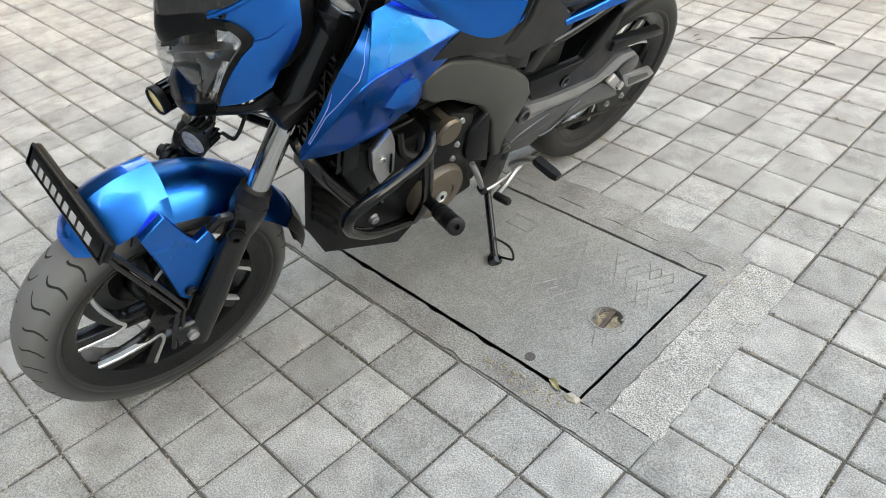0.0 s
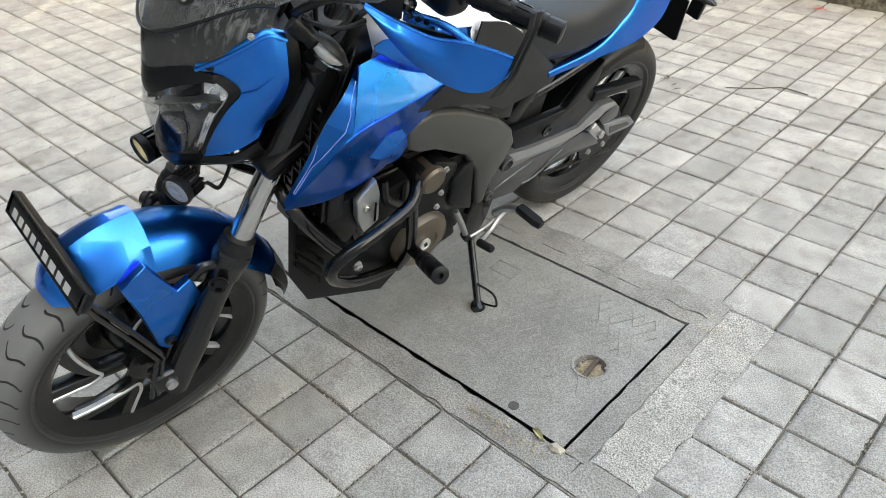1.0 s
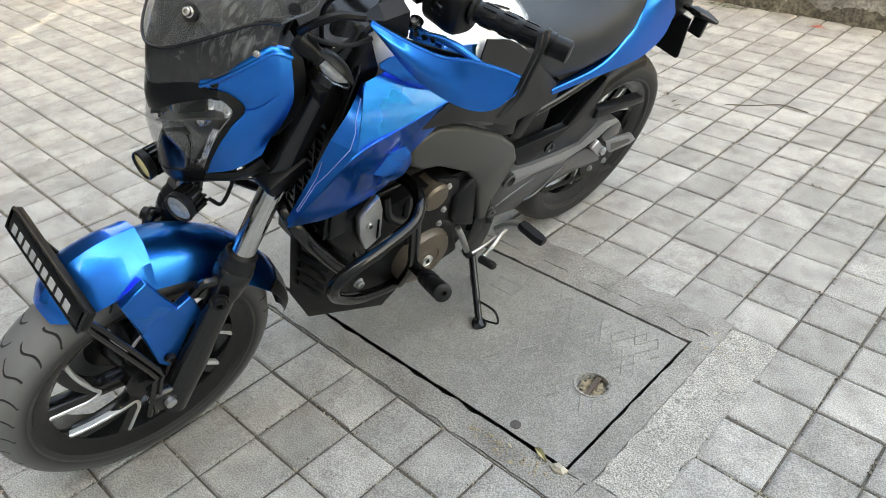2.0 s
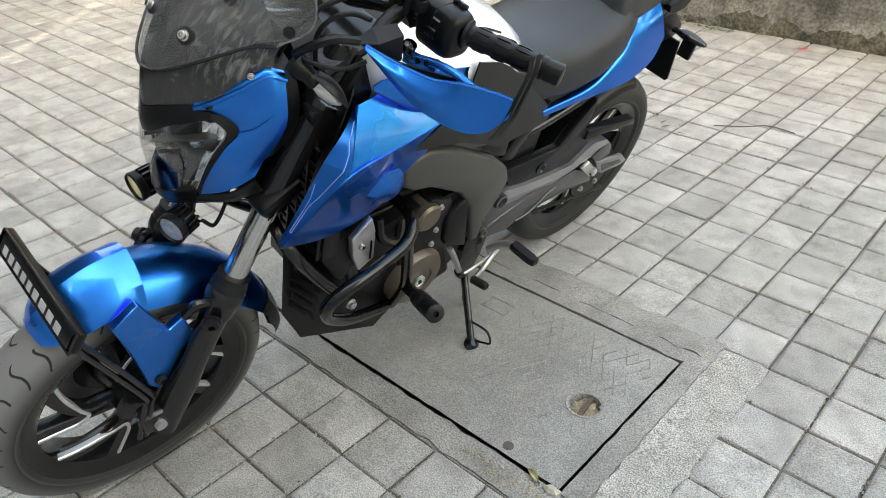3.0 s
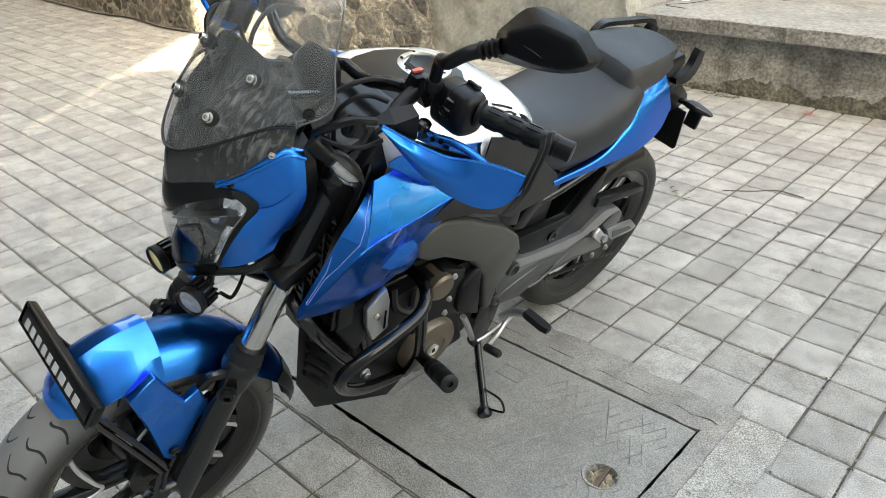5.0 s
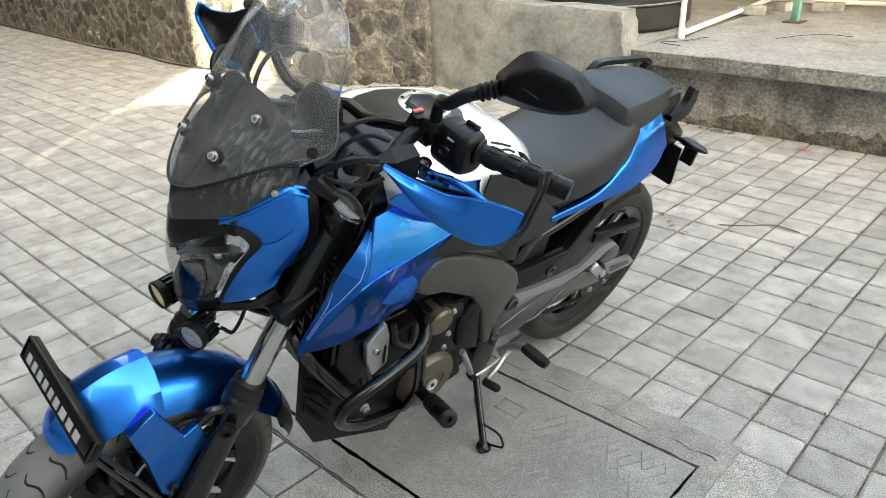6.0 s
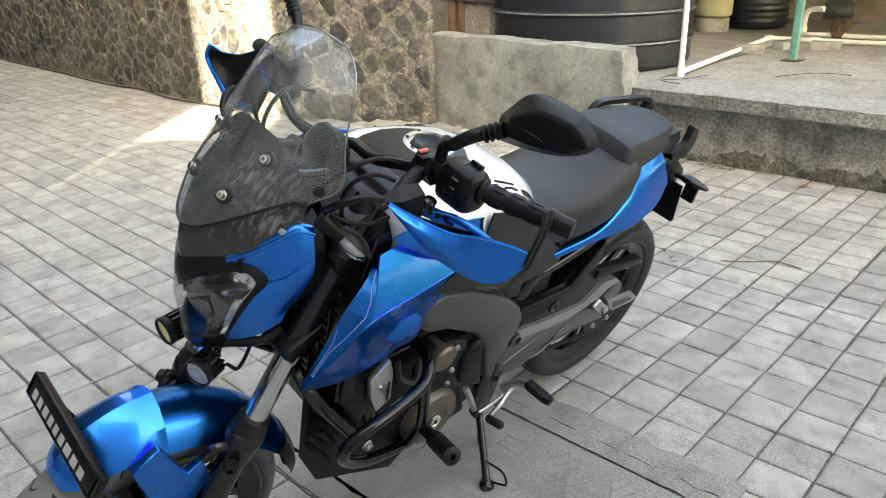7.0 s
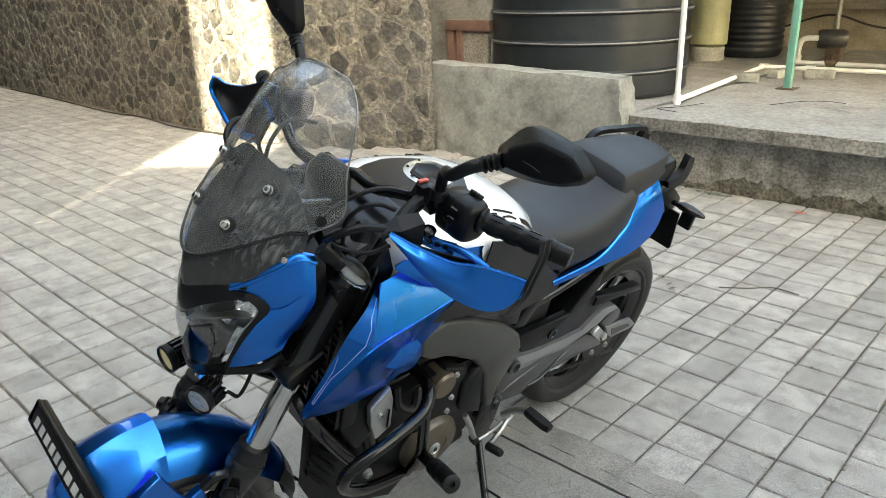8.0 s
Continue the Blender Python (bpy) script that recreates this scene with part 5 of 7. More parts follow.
# -- front indicators --
def indicator(root, tip, name):
    r, t = Vector(root), Vector(tip)
    d = (t - r).normalized()
    body = part(name, lathe([(0.016, 0), (0.017, 0.02), (0.013, 0.03), (0.013, 0.035), (0.015, 0.042), (0.012, 0.046)], r, d, 18), M_BLACKP, bike, "black indicator stalk")
    part("indicator_lens", lathe([(0.014, 0.043), (0.0190, 0.062), (0.0165, 0.085), (0.008, 0.102), (0.001, 0.105)], r, d, 18), M_LENS, body, "clear indicator lens")
    part("indicator_cap", surf([[r + d * h + Vector((-0.002, 0, 0)) + (Vector((-0.5, 0, 0.85)) * math.cos(a) + d.cross(Vector((-0.5, 0, 0.85))) * math.sin(a)) * (w + 0.0015) for a in (-1.3, -0.65, 0, 0.65, 1.3)] for h, w in ((0.04, 0.014), (0.062, 0.019), (0.085, 0.0165), (0.104, 0.006))], 0.0015, 3, 3), M_BLACKP, body)
    part("bulb_shield", lathe([(0.010, 0.046), (0.0140, 0.062), (0.012, 0.082), (0.002, 0.096)], r, d, 12), M_CLEARCELL, body)


indicator((1.203, 0.140, 1.066), (1.152, 0.190, 1.011), "front_indicator")
r_in, r_tip = Vector((1.203, 0.140, 1.066)), Vector((1.152, 0.190, 1.011))
indicator((r_in.x, -r_in.y, r_in.z), (r_tip.x, -r_tip.y, r_tip.z), "front_indicator")

# -- frame, radiator, engine --
part("radiator", box(1.075, 1.115, -0.030, 0.155, 0.600, 0.86, 0.006), M_ENGINE, bike, "black radiator core")


def radiator_grille():
    bm = bmesh.new()
    for k in range(12):
        z = 0.61 + k * 0.021
        box(1.118, 1.124, -0.025, 0.15, z, z + 0.005, bm=bm)
    for k in range(8):
        y = -0.022 + k * 0.0243
        box(1.119, 1.126, y - 0.002, y + 0.002, 0.605, 0.855, bm=bm)
    return bm


part("radiator_grille", radiator_grille(), M_BLACKP, bike, smooth=0)
both("frame_downtube", lambda: tube([(1.15, 0.05, 0.90), (1.06, 0.11, 0.72), (1.02, 0.125, 0.55), (0.98, 0.12, 0.42)], 0.019, 12), M_BLACK, bike)
both("frame_spar", lambda: prism([(1.16, 0.96), (1.13, 0.86), (0.92, 0.72), (0.70, 0.62), (0.60, 0.66), (0.74, 0.78), (0.95, 0.90)], 0.095, 0.135, "y", 0.012), M_BLACK, bike)
part("crankcase", loft([[(x, y, z) for y, z in ((-0.15 * k, b), (-0.15 * k, t), (0.135 * k, t), (0.135 * k, b))] for x, b, t, k in ((1.06, 0.40, 0.52, 0.6), (1.02, 0.33, 0.56, 0.9), (0.86, 0.29, 0.60, 1.0), (0.66, 0.31, 0.58, 0.95), (0.58, 0.36, 0.52, 0.8))]), M_ENGINE, bike)


def cylinder_fins():
    bm = bmesh.new()
    for k in range(9):
        z = 0.56 + k * 0.024
        box(0.80 + k * 0.006, 0.98 + k * 0.006, -0.10, 0.10, z, z + (0.012 if k % 2 else 0.02), 0.003, 1, bm)
    box(0.83, 1.00, -0.085, 0.085, 0.55, 0.80, 0.01, 2, bm)
    return bm


part("cylinder", cylinder_fins(), M_ENGINE, bike)
STATOR = Vector((0.813, 0.160, 0.367))
part("stator_cover", lathe([(0.082, -0.06), (0.082, -0.012), (0.075, 0.0), (0.056, 0.006), (0.040, 0.006), (0.038, 0.002), (0.030, 0.002)], STATOR, (0, 1, 0), 40), M_BRONZE, bike, "bronze painted generator cover")
emblem = part("cover_emblem", lathe([(0.016, 0.0), (0.016, 0.006), (0.014, 0.007), (0.0125, 0.0055), (0.001, 0.0055)], STATOR + Vector((0.0, 0.004, 0)), (0, 1, 0), 28), M_SILVER, bike, "round silver emblem")
part("emblem_shape", box(-0.005, 0.005, 0, 0.0018, -0.008, 0.008, 0.001), M_BLACK, emblem).matrix_basis = pose(STATOR.x, STATOR.y + 0.009, STATOR.z, 0, 20, 0)
CAP2 = Vector((0.817, 0.150, 0.565))
part("oil_cap", lathe([(0.036, -0.05), (0.036, 0.0), (0.030, 0.006), (0.001, 0.008)], CAP2, (0, 1, 0), 32), M_BRONZE, bike, "bronze round cover")
part("side_case", prism([(0.875, 0.472), (0.810, 0.612), (0.732, 0.577), (0.704, 0.397), (0.666, 0.293), (0.780, 0.274), (0.863, 0.334)], 0.08, 0.142, "y", 0.012), M_ENGINE, bike)
for px in ((0.785, 0.150, 0.586), (0.783, 0.150, 0.513), (0.793, 0.155, 0.477), (0.878, 0.165, 0.440)):
    part("engine_bolt", bolt(px, (0, 1, 0), 0.006, 0.007), M_ALU, bike)
part("sprocket_cover", prism([(0.746, 0.466), (0.748, 0.530), (0.691, 0.572), (0.647, 0.384), (0.732, 0.434)], 0.10, 0.155, "y", 0.010), M_BLACKP, bike, "black sprocket cover")
both("cooling_hose", lambda: tube([(0.944, 0.120, 0.603), (0.944, 0.140, 0.562), (0.904, 0.150, 0.541), (0.881, 0.130, 0.580)], 0.011, 8), M_GRIP, bike)
both("horn_bracket", lambda: tube([(1.0, 0.12, 0.62), (0.985, 0.15, 0.57), (0.975, 0.14, 0.52)], 0.006, 8), M_GRIP, bike)
part("left_bracket", prism([(1.058, 0.643), (1.014, 0.684), (0.999, 0.643), (0.990, 0.558), (1.028, 0.537), (1.050, 0.591)], 0.155, 0.172, "y", 0.004), M_ALU, bike, "brushed aluminium bracket")
part("bracket_slot", prism([(1.010, 0.621), (1.006, 0.619), (1.001, 0.564), (1.006, 0.563)], 0.1725, 0.174, "y"), M_BLACK, bike)
part("bracket_bolt", bolt((1.032, 0.173, 0.616), (0, 1, 0), 0.006, 0.006), M_CHROME, bike)
part("coolant_tank", prism([(1.131, 0.624), (1.046, 0.637), (1.000, 0.665), (1.024, 0.526), (1.054, 0.495)], 0.06, 0.152, "y", 0.012), M_BLACKP, bike, "black plastic side tank")

# -- belly pan with slats --
PAN = [(1.183, 0.654), (1.176, 0.448), (1.120, 0.325), (0.890, 0.200), (0.827, 0.256), (1.050, 0.452), (1.103, 0.547)]
pan = part("belly_pan", loft([[(x - 0.11, 0.0, z) for x, z in PAN], [(x - 0.03, 0.085, z) for x, z in PAN], [(x, 0.122, z) for x, z in PAN]]), M_BLACKP, bike, "black plastic belly pan with slats")


def pan_slat(k):
    f = k / 5
    a, b = Vector((1.160, 0.125, 0.589)).lerp(Vector((1.159, 0.122, 0.448)), f), Vector((1.085, 0.128, 0.502)).lerp(Vector((1.096, 0.122, 0.352)), f)
    n = Vector((0.35, 0.9, 0.2)).normalized()
    dz = Vector((0, 0, 0.010))
    return loft([[p - dz, p + n * 0.012 - dz * 0.2, p + n * 0.004 + dz, p + dz * 0.6 - n * 0.004] for p in (a, a.lerp(b, 0.5) + n * 0.004, b)])


for k in range(5):
    part("slat", pan_slat(k), M_BLACKP, pan)
part("pan_right", prism([(1.01, 0.56), (1.01, 0.40), (0.98, 0.34), (0.86, 0.27), (0.82, 0.29), (0.93, 0.50)], -0.105, -0.001, "y", 0.010), M_BLACKP, pan)

# -- crash guard --
guard = part("crash_guard", tube([(0.896, 0.100, 0.628), (0.904, 0.150, 0.643), (0.936, 0.205, 0.659), (0.972, 0.230, 0.640), (1.053, 0.240, 0.624), (1.127, 0.240, 0.604), (1.155, 0.232, 0.569), (1.130, 0.215, 0.500), (1.041, 0.185, 0.404), (0.923, 0.155, 0.327), (0.845, 0.130, 0.286)], 0.0135, 12, 8), M_TUBE, bike, "black tubular crash guard")
part("guard_post", tube([(0.962, 0.226, 0.647), (0.931, 0.215, 0.534), (0.894, 0.190, 0.412), (0.866, 0.140, 0.291)], 0.0125, 12), M_BLACK, guard)
part("guard_tube_right", tube([(0.99, -0.10, 0.70), (0.97, -0.17, 0.66), (0.98, -0.235, 0.58), (1.08, -0.24, 0.54), (1.12, -0.22, 0.49), (1.02, -0.17, 0.42), (0.93, -0.13, 0.38)], 0.0135, 12), M_BLACK, guard)
part("guard_lower_tube", tube([(1.19, 0.06, 0.72), (1.194, 0.150, 0.680), (1.129, 0.165, 0.571), (1.068, 0.170, 0.487)], 0.013, 12), M_BLACK, guard)
SL0, SL1 = Vector((0.905, 0.215, 0.446)), Vector((0.951, 0.335, 0.514))
sd = (SL1 - SL0)
part("slider_stub", lathe([(0.014, -0.02), (0.014, sd.length * 0.35)], SL0, sd, 18), M_BLACK, guard)
slider = part("slider", lathe([(0.015, 0), (0.019, 0.002), (0.0205, 0.02), (0.0192, 0.022), (0.0192, 0.027), (0.0205, 0.029), (0.0205, 0.048), (0.0192, 0.05), (0.0192, 0.055), (0.0205, 0.057), (0.0205, sd.length * 0.66), (0.017, sd.length * 0.68), (0.007, sd.length * 0.68), (0.008, sd.length * 0.62)], SL0 + sd * 0.33, sd, 26), M_GRIP, guard, "ribbed black rubber slider")
both("guard_bolt", lambda: bolt((1.023, 0.160, 0.418), (0, 1, 0), 0.010, 0.012), M_ALU, guard)

# -- tank, shrouds and side panels --
TANK = [(1.075, 0.935, 0.060, 0.055), (1.05, 0.940, 0.112, 0.084), (1.00, 0.938, 0.156, 0.101), (0.92, 0.934, 0.178, 0.110), (0.84, 0.924, 0.180, 0.111), (0.75, 0.906, 0.165, 0.118), (0.67, 0.885, 0.145, 0.111), (0.61, 0.866, 0.122, 0.088), (0.572, 0.852, 0.09, 0.050)]
tank_p = part("fuel_tank", loft([super_ring(x, z, hw, hh * 0.42, 48, 3.0, 1 / 0.42) for x, z, hw, hh in TANK]), M_WHITE, bike, "pearl white fuel tank", smooth=60)


def tank_top(x, y):
    """Height of the tank's skin."""
    for (x0, z0, w0, h0), (x1, z1, w1, h1) in zip(TANK, TANK[1:]):
        if x1 <= x <= x0:
            f = (x0 - x) / (x0 - x1)
            z, w, h = z0 + (z1 - z0) * f, w0 + (w1 - w0) * f, h0 + (h1 - h0) * f
            return z + h * max(0.0, 1 - abs(y / w) ** 3.0) ** (1 / 3.0)
    return 0.9


def console(outline, lift):
    rows = []
    for x, w in outline:
        rows.append([(x, w * s, tank_top(x, w * s) + lift) for s in (-1, -0.66, -0.33, 0, 0.33, 0.66, 1)])
    return rows


part("console", sheet(console([(1.07, 0.015), (1.05, 0.045), (1.01, 0.066), (0.95, 0.082), (0.90, 0.088), (0.85, 0.084), (0.80, 0.066), (0.775, 0.03)], 0.006), 0.006), M_BLACKP, tank_p, "black tank-top console")
CAPC = Vector((0.853, 0.004, 1.0455))
capring = part("filler_ring", lathe([(0.051, -0.012), (0.052, 0.004), (0.049, 0.0065), (0.041, 0.007), (0.039, 0.003)], CAPC, (0.06, 0, 1), 40), M_SILVER, tank_p, "silver filler cap ring")
part("filler_cap", lathe([(0.041, 0.0), (0.039, 0.006), (0.030, 0.008), (0.026, 0.0055), (0.001, 0.0055)], CAPC, (0.06, 0, 1), 6), M_BLACKP, capring, "black six-sided filler cap")
for k in range(7):
    a = 2 * math.pi * k / 7
    part("ring_screw", bolt(CAPC + Vector((0.045 * math.cos(a), 0.045 * math.sin(a), 0.0065)), (0, 0, 1), 0.003, 0.002), M_BLACK, capring)
for stroke in (((0.7763, 0.1225, 1.0110), (0.7514, 0.1265, 1.0038), (0.7157, 0.1255, 0.9882)), ((0.7572, 0.1375, 0.9972), (0.7295, 0.1335, 0.9885), (0.7079, 0.1335, 0.9770)), ((0.7939, 0.1305, 1.0103), (0.7850, 0.1305, 1.0080), (0.7736, 0.1315, 1.0054))):
    both("tank_mark", lambda: tube(stroke, 0.0024, 6, 4), M_BLACK, tank_p, "small black badge stroke")
both("tank_corner", lambda: surf([[(0.690, 0.128, 0.9720), (0.660, 0.126, 0.9560), (0.628, 0.123, 0.9290)], [(0.684, 0.135, 0.9600), (0.655, 0.134, 0.9440), (0.622, 0.128, 0.9190)]], 0.0015, 3, 2), M_BLACK, tank_p)

S_FRONT = [[(1.2240, 0.1653, 0.7312), (1.1913, 0.176, 0.8158), (1.1603, 0.182, 0.8917)], [(1.2285, 0.1760, 0.7293), (1.1856, 0.2055, 0.8145), (1.1440, 0.2320, 0.8960)]]
S_NECK = [[(1.1603, 0.182, 0.8917), (1.1238, 0.18, 0.9414), (1.0812, 0.1492, 0.9597)], [(1.144, 0.232, 0.896), (1.1184, 0.2011, 0.9346), (1.0928, 0.1703, 0.9733)]]
S_TOP = [(1.144, 0.232, 0.896), (1.0928, 0.1703, 0.9733), (1.0194, 0.1559, 0.9723), (0.924, 0.1695, 0.9223), (0.8868, 0.1855, 0.8867)]          # apex, then the outer edge
S_LOW = [[(1.2285, 0.1760, 0.7293), (1.1856, 0.2055, 0.8145), (1.1440, 0.2320, 0.8960), (1.0154, 0.2087, 0.8914), (0.8868, 0.1855, 0.8867)], [(1.228, 0.174, 0.724), (1.153, 0.186, 0.751), (1.072, 0.196, 0.796), (0.983, 0.186, 0.832), (0.837, 0.156, 0.844)], [(1.226, 0.170, 0.718), (1.115, 0.158, 0.677), (1.000, 0.158, 0.693), (0.952, 0.168, 0.770), (0.817, 0.150, 0.829)]]


def wedge(pts, thick, bm, bulge=0.002):
    """A nearly flat panel fanned out from its first point, with a back skin."""
    apex, outer = Vector(pts[0]), [Vector(p) for p in pts[1:]]
    n = Vector((-0.17, 0.83, 0.55)).normalized()
    edge = [p.lerp(q, k / 4) for p, q in zip(outer, outer[1:]) for k in range(4)] + [outer[-1]]
    skins = []
    for side in (0, 1):
        tip = bm.verts.new(apex - n * thick * side)
        rings = [[bm.verts.new(apex.lerp(p, f) + n * (bulge * 4 * f * (1 - f) - thick * side)) for p in edge] for f in (0.125, 0.25, 0.375, 0.5, 0.625, 0.75, 0.875, 1.0)]
        for k in range(len(edge) - 1):
            tri = (tip, rings[0][k], rings[0][k + 1])
            bm.faces.new(tri if side else tri[::-1])
            for r0, r1 in zip(rings, rings[1:]):
                quad = (r0[k], r1[k], r1[k + 1], r0[k + 1])
                bm.faces.new(quad if side else quad[::-1])
        skins.append(rings[-1])
    for k in range(len(edge) - 1):
        bm.faces.new((skins[0][k], skins[0][k + 1], skins[1][k + 1], skins[1][k]))


def tank_side():
    """Front, upper and lower faces of a shroud, meeting in crisp edges."""
    bm = faceted(S_FRONT, 0.003, 6)
    for rows in (S_NECK, S_LOW):
        faceted(rows, 0.003, 6, bm)
    bmesh.ops.remove_doubles(bm, verts=bm.verts, dist=0.0028)
    wedge(S_TOP, 0.003, bm)
    return bm


shroud = both("tank_shroud", tank_side, M_BLUE, bike, "glossy blue tank shroud", smooth=16)
both("shroud_inner", lambda: surf([[(1.224, 0.168, 0.717), (1.195, 0.172, 0.775), (1.144, 0.168, 0.879), (1.100, 0.160, 0.988)], [(1.17, 0.14, 0.72), (1.14, 0.13, 0.80), (1.10, 0.12, 0.90), (1.06, 0.12, 1.0)]], 0.003, 4, 2), M_BLACKP, bike)


def on_face(rows, u, v):
    """A point just above a shroud face, by its share along and across."""
    p0, p1 = smooth_line(rows[0], 6), smooth_line(rows[1], 6)
    k = int(round(u * (len(p0) - 1)))
    return p0[k].lerp(p1[k], v) + Vector((0.0012, 0.0020, 0.0006))


STRIPE = [on_face(S_FRONT, 0.17, 0.45), on_face(S_FRONT, 0.17, 0.70), on_face(S_FRONT, 0.5, 0.46), on_face(S_FRONT, 0.67, 0.62), on_face(S_FRONT, 1.0, 0.72), on_face(S_NECK, 0.25, 0.78), on_face(S_NECK, 0.42, 0.62), on_face(S_NECK, 0.75, 0.62)]
both("shroud_stripe", lambda: tube(STRIPE, 0.0008, 6, smooth=False), M_STRIPE, bike, "thin pale blue pinstripe")
INNER = [on_face(S_FRONT, 0.17, 0.45), on_face(S_FRONT, 0.42, 0.34), on_face(S_FRONT, 0.58, 0.28), on_face(S_FRONT, 0.75, 0.10)]
both("shroud_stripe", lambda: tube(INNER, 0.0008, 6, smooth=False), M_STRIPE, bike, "thin pale blue pinstripe")
FIN = [[(1.065, 0.196, 0.785), (1.038, 0.200, 0.825), (1.000, 0.198, 0.825)], [(1.044, 0.200, 0.771), (1.014, 0.205, 0.785), (0.987, 0.202, 0.806)], [(1.040, 0.186, 0.738), (0.991, 0.192, 0.742), (0.967, 0.190, 0.765)]]
both("shroud_fin", lambda: surf(FIN, 0.003, 4, 3), M_BLUE, bike, "blue lower shroud fin")
both("knee_panel", lambda: surf([[(1.050, 0.172, 1.008), (0.984, 0.186, 1.012), (0.896, 0.182, 0.992), (0.770, 0.160, 0.954)], [(1.066, 0.172, 0.994), (0.991, 0.188, 0.951), (0.878, 0.188, 0.937), (0.788, 0.165, 0.922)], [(0.991, 0.168, 0.937), (0.902, 0.172, 0.887), (0.834, 0.168, 0.874), (0.776, 0.150, 0.862)]], 0.003, 4, 3), M_BLUE, bike, "blue strip under the tank")
both("knee_cover", lambda: surf([[(0.832, 0.186, 0.990), (0.708, 0.168, 0.935), (0.471, 0.132, 0.749)], [(0.856, 0.190, 0.911), (0.713, 0.168, 0.852), (0.443, 0.130, 0.691)], [(0.956, 0.182, 0.832), (0.782, 0.166, 0.777), (0.622, 0.140, 0.684)]], 0.003, 4, 3), M_ENGINE, bike, "black side cover under the seat")
SIDEF = [(0.920, 0.699), (0.928, 0.759), (0.857, 0.772), (0.771, 0.741), (0.635, 0.664), (0.571, 0.610), (0.547, 0.561), (0.559, 0.517), (0.596, 0.448), (0.599, 0.381), (0.625, 0.384), (0.672, 0.525), (0.724, 0.594), (0.831, 0.660), (0.881, 0.673)]
both("frame_cover", lambda: prism(SIDEF, 0.118, 0.150, "y", 0.010, 3), M_GREYP, bike, "charcoal grey frame side cover")
both("rear_set", lambda: prism([(0.625, 0.393), (0.598, 0.447), (0.537, 0.363), (0.541, 0.285), (0.567, 0.198), (0.630, 0.281)], 0.11, 0.138, "y", 0.006), M_BLACK, bike, "black foot-peg hanger")
for px in ((0.607, 0.142, 0.445), (0.576, 0.142, 0.386)):
    part("hanger_bolt", lathe([(0.014, -0.01), (0.014, 0.006), (0.008, 0.008), (0.006, 0.002)], px, (0, 1, 0), 18), M_GREYP, bike)

# -- seat and tail --
SEAT = [(0.685, 0.800, 0.085, 0.060), (0.655, 0.810, 0.105, 0.082), (0.58, 0.812, 0.118, 0.086), (0.48, 0.806, 0.134, 0.080), (0.38, 0.806, 0.145, 0.084), (0.28, 0.822, 0.144, 0.094), (0.21, 0.845, 0.134, 0.095), (0.17, 0.860, 0.118, 0.070)]
seat = part("rider_seat", loft([super_ring(x, z, hw, hh, 36, 2.9) for x, z, hw, hh in SEAT]), M_SEAT, bike, "black vinyl rider seat", smooth=70)
PILLION = [(0.264, 0.888, 0.905, 0.060, 0.085), (0.254, 0.886, 0.928, 0.082, 0.100), (0.244, 0.886, 0.944, 0.092, 0.110), (0.236, 0.887, 0.953, 0.096, 0.114), (0.226, 0.888, 0.956, 0.098, 0.117), (0.16, 0.892, 0.957, 0.098, 0.116),
           (0.08, 0.898, 0.956, 0.090, 0.106), (0.02, 0.902, 0.954, 0.078, 0.090), (-0.025, 0.905, 0.950, 0.064, 0.074), (-0.045, 0.906, 0.944, 0.054, 0.062), (-0.058, 0.908, 0.932, 0.042, 0.048)]


def pad_ring(x, zb, zt, yt, yb):
    """A seat section: a slightly crowned top with tight edges and sides that flare towards the foot."""
    h = zt - zb
    half = [(0, zt + 0.005), (yt * 0.5, zt + 0.004), (yt - 0.012, zt), (yt - 0.004, zt - 0.002), (yt + 0.001, zt - 0.008), (yt + (yb - yt) * 0.5, zb + h * 0.5), (yb, zb + h * 0.18), (yb - 0.003, zb), (yb - 0.02, zb - 0.002)]
    return [(x, y, z) for y, z in half] + [(x, -y, z) for y, z in reversed(half[1:])]


pillion = part("pillion_seat", loft([pad_ring(*p) for p in PILLION]), M_SEAT, bike, "black vinyl pillion seat", smooth=28)
TAIL = [[(0.036, 0.086, 0.899), (0.100, 0.094, 0.888), (0.164, 0.104, 0.882), (0.187, 0.116, 0.830), (0.293, 0.124, 0.753), (0.473, 0.128, 0.734)],
        [(0.033, 0.112, 0.864), (0.109, 0.124, 0.855), (0.176, 0.136, 0.814), (0.235, 0.139, 0.783), (0.325, 0.142, 0.747), (0.484, 0.138, 0.733)],
        [(0.002, 0.124, 0.808), (0.043, 0.138, 0.754), (0.143, 0.150, 0.729), (0.244, 0.148, 0.724), (0.337, 0.144, 0.722), (0.476, 0.138, 0.718)]]
both("tail_panel", lambda: surf(TAIL, 0.003, 6, 4), M_BLUE, bike, "glossy blue tail panel", smooth=50)
part("undertail", loft([super_ring(0.46, 0.73, 0.11, 0.05), super_ring(0.25, 0.75, 0.11, 0.055), super_ring(0.05, 0.80, 0.095, 0.07), super_ring(-0.10, 0.85, 0.06, 0.05)]), M_BLACKP, bike)
